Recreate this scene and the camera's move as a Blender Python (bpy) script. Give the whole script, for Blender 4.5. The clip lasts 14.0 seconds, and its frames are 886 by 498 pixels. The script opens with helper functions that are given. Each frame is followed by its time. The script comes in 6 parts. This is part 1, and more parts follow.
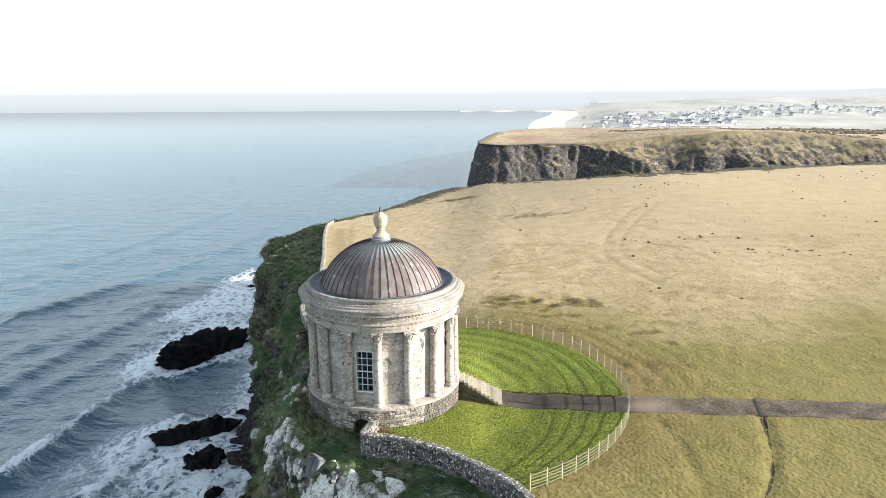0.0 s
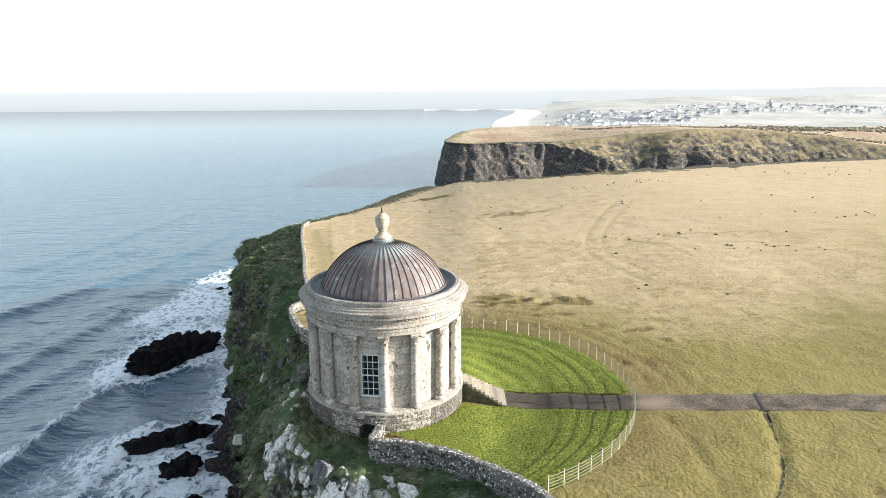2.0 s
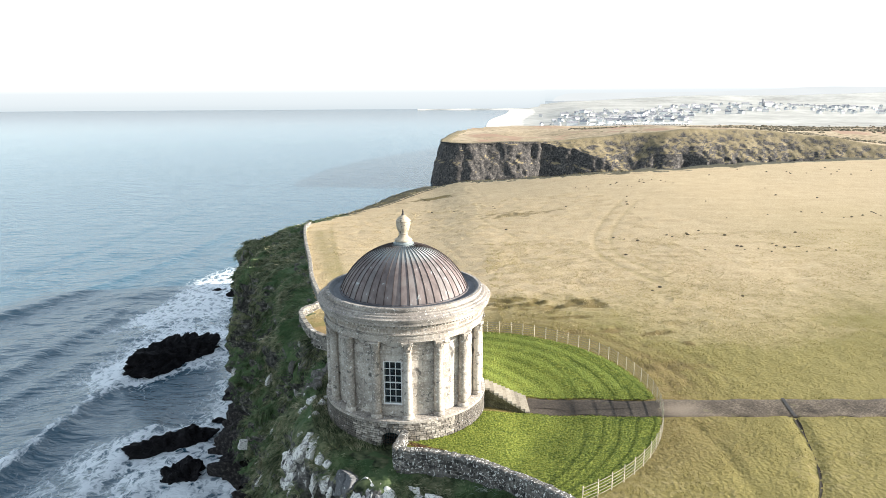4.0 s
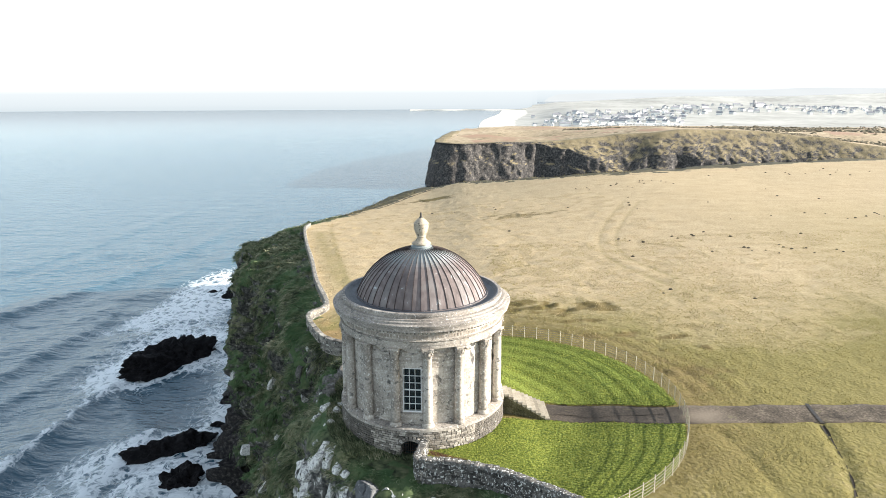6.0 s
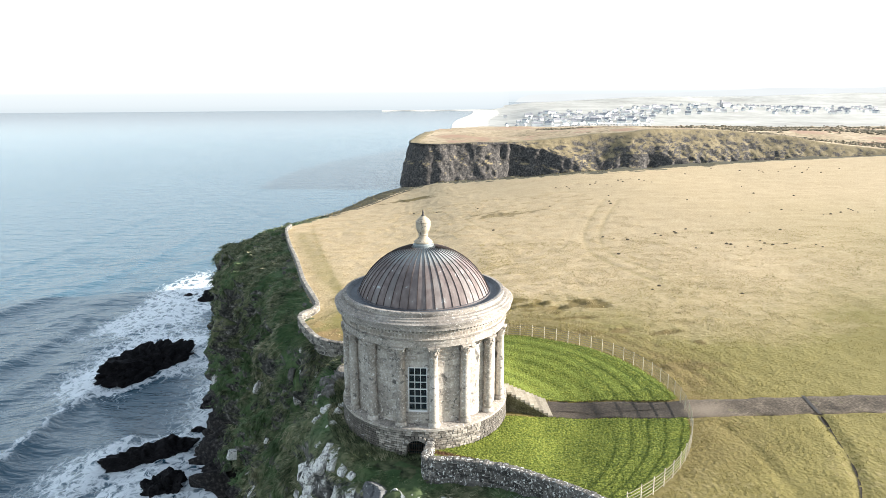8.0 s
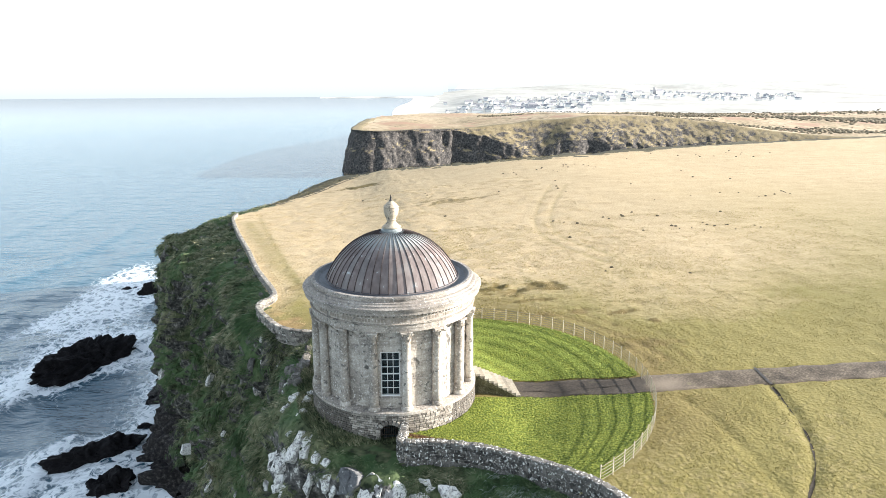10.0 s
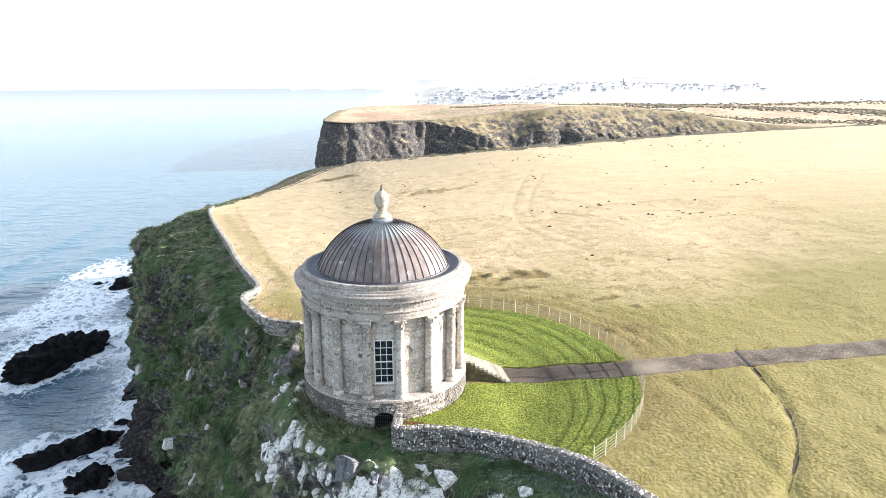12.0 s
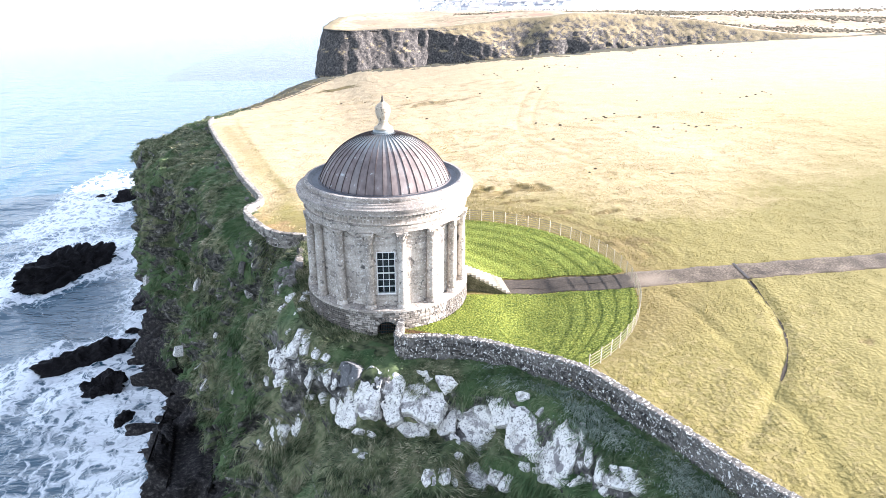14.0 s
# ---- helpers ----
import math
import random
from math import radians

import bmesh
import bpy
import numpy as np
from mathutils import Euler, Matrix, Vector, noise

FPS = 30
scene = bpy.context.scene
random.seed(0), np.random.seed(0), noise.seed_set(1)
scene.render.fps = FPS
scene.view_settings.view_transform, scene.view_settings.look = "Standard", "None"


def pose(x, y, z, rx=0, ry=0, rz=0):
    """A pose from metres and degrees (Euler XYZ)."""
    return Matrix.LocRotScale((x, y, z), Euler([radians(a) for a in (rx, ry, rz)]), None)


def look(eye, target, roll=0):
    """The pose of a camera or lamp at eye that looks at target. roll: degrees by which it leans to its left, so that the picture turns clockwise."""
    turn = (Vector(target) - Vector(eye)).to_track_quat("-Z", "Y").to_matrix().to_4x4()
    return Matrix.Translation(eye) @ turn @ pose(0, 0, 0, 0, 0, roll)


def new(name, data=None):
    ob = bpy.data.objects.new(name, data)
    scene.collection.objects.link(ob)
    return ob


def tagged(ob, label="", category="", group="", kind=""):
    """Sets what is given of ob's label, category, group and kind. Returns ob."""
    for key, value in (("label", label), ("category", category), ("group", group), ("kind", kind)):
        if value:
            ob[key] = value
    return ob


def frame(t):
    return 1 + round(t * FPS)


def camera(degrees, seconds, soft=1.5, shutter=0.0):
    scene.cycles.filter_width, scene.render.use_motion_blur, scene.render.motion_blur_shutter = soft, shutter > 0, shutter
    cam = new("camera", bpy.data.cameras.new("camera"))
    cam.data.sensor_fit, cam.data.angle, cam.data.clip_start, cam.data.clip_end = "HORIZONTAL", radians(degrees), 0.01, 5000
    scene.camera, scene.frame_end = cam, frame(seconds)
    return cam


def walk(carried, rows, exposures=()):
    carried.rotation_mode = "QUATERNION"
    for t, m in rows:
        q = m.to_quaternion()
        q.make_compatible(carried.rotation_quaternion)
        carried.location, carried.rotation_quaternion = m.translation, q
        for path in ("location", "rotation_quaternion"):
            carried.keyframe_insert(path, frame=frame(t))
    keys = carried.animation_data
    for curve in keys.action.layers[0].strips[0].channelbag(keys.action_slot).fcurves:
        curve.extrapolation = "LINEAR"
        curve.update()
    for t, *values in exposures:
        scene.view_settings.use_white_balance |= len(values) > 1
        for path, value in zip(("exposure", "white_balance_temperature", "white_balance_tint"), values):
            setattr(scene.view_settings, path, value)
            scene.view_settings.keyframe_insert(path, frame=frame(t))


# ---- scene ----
cam = camera(66.6, 14.0, 0.7)
PATH = [
    (0, (7.638, -49.698, 23.861), (7.524, -47.754, 23.404), -0.3),
    (0.5, (6.853, -49.72, 23.867), (6.769, -47.775, 23.41), -0.5),
    (1, (6.064, -49.594, 23.86), (6.009, -47.648, 23.402), -0.4),
    (1.5, (5.338, -49.364, 23.86), (5.311, -47.418, 23.399), -0.3),
    (2, (4.7, -49.162, 23.866), (4.692, -47.216, 23.405), -0.3),
    (2.5, (4.063, -48.905, 23.867), (4.067, -46.959, 23.405), -0.3),
    (3, (3.549, -48.634, 23.868), (3.553, -46.688, 23.406), -0.3),
    (5.5, (1.18, -46.882, 23.83), (1.211, -44.937, 23.367), -0.2),
    (6, (0.699, -46.678, 23.791), (0.734, -44.732, 23.33), -0.2),
    (6.5, (0.202, -46.529, 23.712), (0.243, -44.583, 23.252), -0.3),
    (7, (-0.309, -46.451, 23.657), (-0.248, -44.505, 23.197), -0.3),
    (7.5, (-0.824, -46.399, 23.621), (-0.734, -44.454, 23.162), -0.3),
    (9.8, (-3.097, -46.431, 23.441), (-2.841, -44.509, 22.952), -0.1),
    (10, (-3.24, -46.461, 23.433), (-2.955, -44.545, 22.937), -0.1),
    (10.5, (-3.666, -46.536, 23.383), (-3.33, -44.63, 22.879), -0.1),
    (11, (-4.09, -46.609, 23.315), (-3.735, -44.707, 22.811), -0.1),
    (11.5, (-4.457, -46.639, 23.33), (-4.092, -44.739, 22.824), -0.1),
    (12, (-4.571, -46.71, 23.329), (-4.207, -44.813, 22.809), -0.1),
    (12.5, (-4.54, -46.805, 23.325), (-4.181, -44.922, 22.756), -0.1),
    (13, (-4.555, -46.902, 23.332), (-4.201, -45.037, 22.704), -0.0),
    (13.5, (-4.54, -46.925, 23.328), (-4.193, -45.084, 22.629), -0.0),
    (14, (-4.521, -46.97, 23.342), (-4.181, -45.152, 22.58), -0.0),
]
EXPOSURES = [(0.0, 1.44, 6420, 9), (3.0, 1.5, 6420, 9), (7.0, 1.53, 6410, 9), (9.8, 1.73, 6350, 10), (11.5, 1.94, 6300, 12), (12.5, 2.08, 6200, 15), (14.0, 2.35, 6060, 18)]
walk(cam, [(t, look(eye, target, roll)) for t, eye, target, roll in PATH], EXPOSURES)
# ---------------------------------------------------------------- light
SUN_AZ = radians(87)      # from -y towards +x
SUN_EL = radians(16)
SUN_DIR = Vector((math.sin(SUN_AZ) * math.cos(SUN_EL), -math.cos(SUN_AZ) * math.cos(SUN_EL), math.sin(SUN_EL)))
world = bpy.data.worlds.new("world")
scene.world = world
world.use_nodes = True
wn, wl = world.node_tree.nodes, world.node_tree.links
sky = wn.new("ShaderNodeTexSky")
sky.sky_type, sky.sun_disc = "NISHITA", False
sky.sun_elevation, sky.sun_rotation = SUN_EL, math.atan2(SUN_DIR.x, SUN_DIR.y)
sky.air_density, sky.dust_density, sky.ozone_density = 1.0, 1.0, 1.0
wl.new(sky.outputs[0], wn["Background"].inputs[0])
wn["Background"].inputs[1].default_value = 0.05
# white haze, thick towards the horizon and thin overhead
veil = wn.new("ShaderNodeBackground")
veil.inputs[0].default_value = (0.84, 0.93, 1.0, 1)
wgeo = wn.new("ShaderNodeTexCoord")
wsep = wn.new("ShaderNodeSeparateXYZ")
wl.new(wgeo.outputs["Generated"], wsep.inputs[0])
wmap = wn.new("ShaderNodeMapRange")
wmap.interpolation_type = "SMOOTHSTEP"
wmap.inputs["From Min"].default_value, wmap.inputs["From Max"].default_value = 0.33, 0.9
wmap.inputs["To Min"].default_value, wmap.inputs["To Max"].default_value = 0.36, 0.07
wl.new(wsep.outputs["Z"], wmap.inputs["Value"])
low_ = wn.new("ShaderNodeMapRange")
low_.interpolation_type = "SMOOTHSTEP"
low_.inputs["From Min"].default_value, low_.inputs["From Max"].default_value = 0.0, 0.22
low_.inputs["To Min"].default_value, low_.inputs["To Max"].default_value = -0.04, 0.0
wl.new(wsep.outputs["Z"], low_.inputs["Value"])
wsum = wn.new("ShaderNodeMath")
wl.new(wmap.outputs[0], wsum.inputs[0])
wl.new(low_.outputs[0], wsum.inputs[1])
wl.new(wsum.outputs[0], veil.inputs[1])
both = wn.new("ShaderNodeAddShader")
wl.new(wn["Background"].outputs[0], both.inputs[0])
wl.new(veil.outputs[0], both.inputs[1])
wl.new(both.outputs[0], wn["World Output"].inputs[0])
sun = bpy.data.lights.new("sun", "SUN")
sun.energy, sun.angle, sun.color = 5.0, radians(0.5), (1.0, 0.945, 0.865)
new("sun", sun).matrix_world = look(SUN_DIR * 100, (0, 0, 0))

SEA = -46.0


# ---------------------------------------------------------------- numbers
def sm(a, b, x):
    u = np.clip((x - a) / (b - a), 0, 1)
    return u * u * (3 - 2 * u)


def hash3(i, j, k, seed):
    h = (i * 374761393 + j * 668265263 + k * 2147483647 + seed * 1274126177) & 0xFFFFFFFF
    h = ((h ^ (h >> 13)) * 1274126177) & 0xFFFFFFFF
    return ((h ^ (h >> 16)) & 0xFFFF) / 65535.0


def vnoise(p, seed=0):
    """Smooth value noise from 0 to 1 at the rows of p."""
    c = np.floor(p).astype(np.int64)
    f = p - c
    f = f * f * (3 - 2 * f)
    out = 0
    for a in (0, 1):
        for b in (0, 1):
            for d in (0, 1):
                w = (f[:, 0] if a else 1 - f[:, 0]) * (f[:, 1] if b else 1 - f[:, 1]) * (f[:, 2] if d else 1 - f[:, 2])
                out = out + w * hash3(c[:, 0] + a, c[:, 1] + b, c[:, 2] + d, seed)
    return out


def fbm(p, size, octaves=4, seed=0):
    """Fractal noise about 0, from -0.5 to 0.5, with features of that size in metres."""
    out, amp, tot = 0, 1.0, 0
    q = np.asarray(p, float) / size
    for o in range(octaves):
        out = out + amp * (vnoise(q + 17.3 * o, seed + o) - 0.5)
        tot += amp
        amp *= 0.5
        q = q * 2.03
    return out / tot


def xyz(x, y, z=0.0):
    return np.stack([np.asarray(x, float), np.asarray(y, float), np.zeros_like(np.asarray(x, float)) + z], -1)


def plateau(x, y):
    """Height of the headland's top."""
    r = np.hypot(x - 1.5, y + 0.4)
    z = 0.3 - 0.25 * sm(6, 9, x) * sm(13, 9, r) + 0.75 * sm(9, 19, r) * sm(-2, 12, x)
    return z - 0.058 * np.clip(y - 8, 0, 150) * sm(60, -25, x)


def curve_through(pts, step):
    """Points at about that step along a smooth line through pts (any number of columns)."""
    p = np.array(pts, float)
    q = np.vstack([2 * p[0] - p[1], p, 2 * p[-1] - p[-2]])
    out = []
    for i in range(1, len(q) - 2):
        a, b, c, d = q[i - 1:i + 3]
        n = max(1, int(np.hypot(*(c - b)[:2]) / step))
        for k in range(n):
            t = k / n
            out.append(0.5 * (2 * b + (c - a) * t + (2 * a - 5 * b + 4 * c - d) * t * t + (3 * b - a - 3 * c + d) * t ** 3))
    out.append(p[-1])
    return np.array(out)


def inside(poly, x, y):
    res = np.zeros(np.shape(x), bool)
    n = len(poly)
    for i in range(n):
        (x0, y0), (x1, y1) = poly[i], poly[(i + 1) % n]
        if y0 == y1:
            continue
        hit = ((y0 > y) != (y1 > y)) & (x < (x1 - x0) * (y - y0) / (y1 - y0) + x0)
        res ^= hit
    return res


def line_distance(line, x, y):
    d = np.full(np.shape(x), 1e9)
    for (x0, y0), (x1, y1) in zip(line[:-1], line[1:]):
        dx, dy = x1 - x0, y1 - y0
        t = np.clip(((x - x0) * dx + (y - y0) * dy) / (dx * dx + dy * dy + 1e-12), 0, 1)
        d = np.minimum(d, np.hypot(x - x0 - t * dx, y - y0 - t * dy))
    return d


# ---------------------------------------------------------------- meshes
def mesh_of(name, verts, faces, material, smooth=True):
    me = bpy.data.meshes.new(name)
    me.from_pydata(np.asarray(verts, float).tolist(), [], np.asarray(faces).tolist() if not isinstance(faces, list) else faces)
    me.materials.append(material)
    if smooth:
        me.shade_smooth()
    me.update()
    return me


def bm_mesh(name, bm, material, smooth=False):
    bmesh.ops.recalc_face_normals(bm, faces=bm.faces[:])
    me = bpy.data.meshes.new(name)
    bm.to_mesh(me)
    bm.free()
    me.materials.append(material)
    if smooth:
        me.shade_smooth()
    return me


def part(name, bm, material, parent, label="", smooth=False):
    ob = new(name, bm if isinstance(bm, bpy.types.Mesh) else bm_mesh(name, bm, material, smooth))
    ob.parent = parent
    return tagged(ob, label) if label else ob


def empty(name, m=None):
    ob = new(name)
    if m is not None:
        ob.matrix_world = m
    return ob


def grid_faces(nu, nv, wrap=False):
    i = np.arange(nu if wrap else nu - 1)[:, None]
    j = np.arange(nv - 1)[None, :]
    a, b = i * nv + j, ((i + 1) % nu) * nv + j
    return np.stack([a, b, b + 1, a + 1], -1).reshape(-1, 4)


def add_attribute(me, name, values):
    at = me.attributes.new(name, "FLOAT", "POINT")
    at.data.foreach_set("value", np.asarray(values, np.float32))


def kept_grid(xs, ys, keep, height, seed_name, material):
    """A ground sheet over the grid lines xs, ys where keep holds."""
    X, Y = np.meshgrid(xs, ys, indexing="ij")
    K = keep(X, Y)
    f = grid_faces(len(xs), len(ys))
    f = f[K.reshape(-1)[f].all(1)]
    used = np.unique(f)
    back = np.full(X.size, -1)
    back[used] = np.arange(len(used))
    x, y = X.reshape(-1)[used], Y.reshape(-1)[used]
    return mesh_of(seed_name, np.stack([x, y, height(x, y)], -1), back[f], material)


def lathe_mesh(name, profile, material, segments=96, smooth=True):
    a = np.linspace(0, 2 * np.pi, segments, endpoint=False)
    r, z = np.array(profile, float).T
    v = np.stack([np.cos(a)[:, None] * r, np.sin(a)[:, None] * r, np.zeros((segments, 1)) + z], -1).reshape(-1, 3)
    f = grid_faces(segments, len(profile), True)
    me = mesh_of(name, v, f, material, smooth)
    if smooth:
        me.set_sharp_from_angle(angle=radians(35))
    return me


def box(bm, x0, x1, y0, y1, z0, z1, m=None):
    vs = bmesh.ops.create_cube(bm, size=1.0)["verts"]
    mm = Matrix.Translation(((x0 + x1) / 2, (y0 + y1) / 2, (z0 + z1) / 2)) @ Matrix.Diagonal((x1 - x0, y1 - y0, z1 - z0, 1))
    bmesh.ops.transform(bm, matrix=(m @ mm) if m is not None else mm, verts=vs)
    return vs


def ring_pose(az, r, z):
    """At azimuth az (degrees from -y towards +x) on a ring: x along the ring, -y outward."""
    a = radians(az)
    return Matrix.Translation((r * math.sin(a), -r * math.cos(a), z)) @ Matrix.Rotation(a, 4, "Z")


# ---------------------------------------------------------------- materials
def surface(name, stops, size=1.0, fine=0.12, rough=0.85, bump=0.3, depth=0.05, metal=0.0, spots=None, stretch=(1, 1, 1), mix=0.5, vary=0.0, second=(), island=0.0, patchy=0.0):
    """A weathered surface. stops: (position, colour) of a ramp over noise at two sizes in metres; spots: (colour, size, amount);
    second: (colour, attribute) laid over by a mesh attribute."""
    m = bpy.data.materials.new(name)
    m.use_nodes = True
    n, l = m.node_tree.nodes, m.node_tree.links
    b = n["Principled BSDF"]
    geo = n.new("ShaderNodeNewGeometry")
    mp = n.new("ShaderNodeMapping")
    mp.inputs["Scale"].default_value = stretch
    l.new(geo.outputs["Position"], mp.inputs[0])

    def tex(sz, detail, dist=0.0):
        t = n.new("ShaderNodeTexNoise")
        t.inputs["Scale"].default_value, t.inputs["Detail"].default_value = 1.0 / sz, detail
        t.inputs["Distortion"].default_value = dist
        l.new(mp.outputs[0], t.inputs["Vector"])
        return t
    big, small = tex(size, 6, 0.3), tex(fine, 5)
    add = n.new("ShaderNodeMix")
    add.inputs[0].default_value = mix
    l.new(big.outputs[0], add.inputs[2])
    l.new(small.outputs[0], add.inputs[3])
    value = add.outputs[0]
    for on, source, amount in ((vary, "ShaderNodeObjectInfo", vary), (island, "ShaderNodeNewGeometry", island)):
        if not on:
            continue
        info = n.new(source)
        ma = n.new("ShaderNodeMath")
        ma.operation = "MULTIPLY_ADD"
        ma.inputs[1].default_value = amount
        l.new(info.outputs["Random" if source == "ShaderNodeObjectInfo" else "Random Per Island"], ma.inputs[0])
        l.new(value, ma.inputs[2])
        mb = n.new("ShaderNodeMath")
        mb.operation = "SUBTRACT"
        mb.inputs[1].default_value = amount / 2
        l.new(ma.outputs[0], mb.inputs[0])
        value = mb.outputs[0]
    ramp = n.new("ShaderNodeValToRGB")
    el = ramp.color_ramp.elements
    while len(el) < len(stops):
        el.new(0.5)
    for e, (pos, col) in zip(el, stops):
        e.position, e.color = pos, (*col, 1)
    l.new(value, ramp.inputs[0])
    col = ramp.outputs[0]
    for sp in (spots or []):
        scol, ssize, amount = sp
        t = tex(ssize, 4, 0.6)
        r2 = n.new("ShaderNodeValToRGB")
        r2.color_ramp.elements[0].position, r2.color_ramp.elements[1].position = 1 - amount - 0.03, 1 - amount + 0.03
        l.new(t.outputs[0], r2.inputs[0])
        mx = n.new("ShaderNodeMix")
        mx.data_type = "RGBA"
        l.new(r2.outputs[0], mx.inputs[0])
        l.new(col, mx.inputs[6])
        mx.inputs[7].default_value = (*scol, 1)
        col = mx.outputs[2]
    if patchy:
        ragged_ = tex(0.55, 6, 0.4)
    for scol, att in second:
        at = n.new("ShaderNodeAttribute")
        at.attribute_name = att
        share = at.outputs["Fac"]
        if patchy:
            br = n.new("ShaderNodeMath")
            br.operation = "MULTIPLY_ADD"
            br.inputs[1].default_value = patchy
            l.new(ragged_.outputs[0], br.inputs[0])
            l.new(share, br.inputs[2])
            cut = n.new("ShaderNodeMapRange")
            cut.inputs["From Min"].default_value, cut.inputs["From Max"].default_value = patchy * 0.5 + 0.12, patchy * 0.5 + 0.85
            l.new(br.outputs[0], cut.inputs["Value"])
            share = cut.outputs[0]
        mx = n.new("ShaderNodeMix")
        mx.data_type = "RGBA"
        l.new(share, mx.inputs[0])
        l.new(col, mx.inputs[6])
        mx.inputs[7].default_value = (*scol, 1)
        col = mx.outputs[2]
    l.new(col, b.inputs["Base Color"])
    b.inputs["Roughness"].default_value, b.inputs["Metallic"].default_value = rough, metal
    b.inputs["Specular IOR Level"].default_value = 0.25
    if bump:
        bp = n.new("ShaderNodeBump")
        bp.inputs["Strength"].default_value, bp.inputs["Distance"].default_value = bump, depth
        l.new(value, bp.inputs["Height"])
        l.new(bp.outputs[0], b.inputs["Normal"])
    return m


SANDSTONE = surface("sandstone", [(0.3, (0.2, 0.174, 0.15)), (0.5, (0.385, 0.342, 0.293)), (0.68, (0.56, 0.51, 0.45))], 1.6, 0.13, 0.9, 0.25, 0.03,
                    spots=[((0.66, 0.64, 0.6), 0.13, 0.355), ((0.16, 0.145, 0.13), 0.35, 0.36), ((0.12, 0.11, 0.1), 1.5, 0.33)], vary=0.15)
WEATHERED = surface("weathered_cornice", [(0.3, (0.15, 0.13, 0.115)), (0.5, (0.3, 0.265, 0.23)), (0.68, (0.47, 0.425, 0.375))], 1.3, 0.13, 0.9, 0.3, 0.03,
                    spots=[((0.62, 0.6, 0.56), 0.14, 0.35), ((0.17, 0.155, 0.14), 0.32, 0.38), ((0.15, 0.135, 0.12), 1.1, 0.32)])
RUBBLE = surface("rubble_stone", [(0.3, (0.1, 0.088, 0.075)), (0.5, (0.24, 0.213, 0.18)), (0.7, (0.4, 0.36, 0.31))], 0.5, 0.1, 0.92, 0.5, 0.04,
                 spots=[((0.55, 0.53, 0.5), 0.16, 0.33)], vary=0.4)
MORTAR = surface("mortar", [(0.3, (0.2, 0.18, 0.155)), (0.7, (0.38, 0.345, 0.305))], 0.6, 0.08, 0.95, 0.4)
COPPER = surface("dome_copper", [(0.3, (0.088, 0.068, 0.065)), (0.5, (0.165, 0.132, 0.124)), (0.72, (0.265, 0.223, 0.212))], 2.2, 0.3, 0.7, 0.15, 0.02, 0.05,
                 stretch=(1, 1, 0.35), vary=0.04, second=[((0.36, 0.4, 0.39), "patina")], spots=[((0.2, 0.175, 0.165), 2.6, 0.36), ((0.4, 0.42, 0.41), 0.3, 0.31)])
LEAD = surface("lead", [(0.3, (0.045, 0.05, 0.058)), (0.7, (0.12, 0.126, 0.14))], 0.9, 0.15, 0.55, 0.15, 0.02, 0.2)
FINIAL = surface("pale_stone", [(0.3, (0.27, 0.22, 0.16)), (0.5, (0.42, 0.355, 0.27)), (0.7, (0.55, 0.48, 0.38))], 0.4, 0.08, 0.9, 0.4, 0.03, spots=[((0.15, 0.13, 0.11), 0.2, 0.38)])
PAINT = surface("white_paint", [(0.3, (0.68, 0.68, 0.66)), (0.7, (0.8, 0.8, 0.78))], 0.5, 0.05, 0.5, 0.05)
IRON = surface("iron", [(0.3, (0.04, 0.035, 0.03)), (0.7, (0.1, 0.09, 0.08))], 0.3, 0.05, 0.6, 0.1, 0.01, 0.6)
RAIL = surface("fence_rail", [(0.3, (0.2, 0.175, 0.125)), (0.7, (0.34, 0.3, 0.225))], 0.6, 0.1, 0.7, 0.1, 0.01)
DARK = surface("dark_inside", [(0.3, (0.02, 0.02, 0.02)), (0.7, (0.04, 0.038, 0.035))], 0.5, 0.1, 0.9, 0.1)
GLASS = bpy.data.materials.new("window_glass")
GLASS.use_nodes = True
gb = GLASS.node_tree.nodes["Principled BSDF"]
gb.inputs["Base Color"].default_value, gb.inputs["Roughness"].default_value = (0.9, 0.95, 0.95, 1), 0.04
gb.inputs["Transmission Weight"].default_value, gb.inputs["IOR"].default_value = 1.0, 1.32
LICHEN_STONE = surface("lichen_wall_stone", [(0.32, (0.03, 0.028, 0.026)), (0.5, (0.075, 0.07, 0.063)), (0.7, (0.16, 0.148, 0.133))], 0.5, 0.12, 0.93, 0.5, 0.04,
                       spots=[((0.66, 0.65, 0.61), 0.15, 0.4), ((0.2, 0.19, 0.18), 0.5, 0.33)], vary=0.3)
# paler copy of the wall stone, with sunlight put into its colour
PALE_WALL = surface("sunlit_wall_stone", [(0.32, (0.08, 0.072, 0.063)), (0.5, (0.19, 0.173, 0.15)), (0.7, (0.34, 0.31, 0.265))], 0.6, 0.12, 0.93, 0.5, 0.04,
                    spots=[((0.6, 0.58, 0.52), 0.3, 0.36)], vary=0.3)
OVERGROWN = surface("overgrown_rubble", [(0.32, (0.03, 0.027, 0.016)), (0.5, (0.09, 0.08, 0.045)), (0.68, (0.18, 0.16, 0.1))], 0.5, 0.1, 0.95, 0.8, 0.06)
STEP_STONE = surface("pale_step_stone", [(0.32, (0.22, 0.19, 0.145)), (0.5, (0.34, 0.3, 0.235)), (0.7, (0.47, 0.42, 0.34))], 0.6, 0.1, 0.93, 0.3, 0.02, vary=0.25)
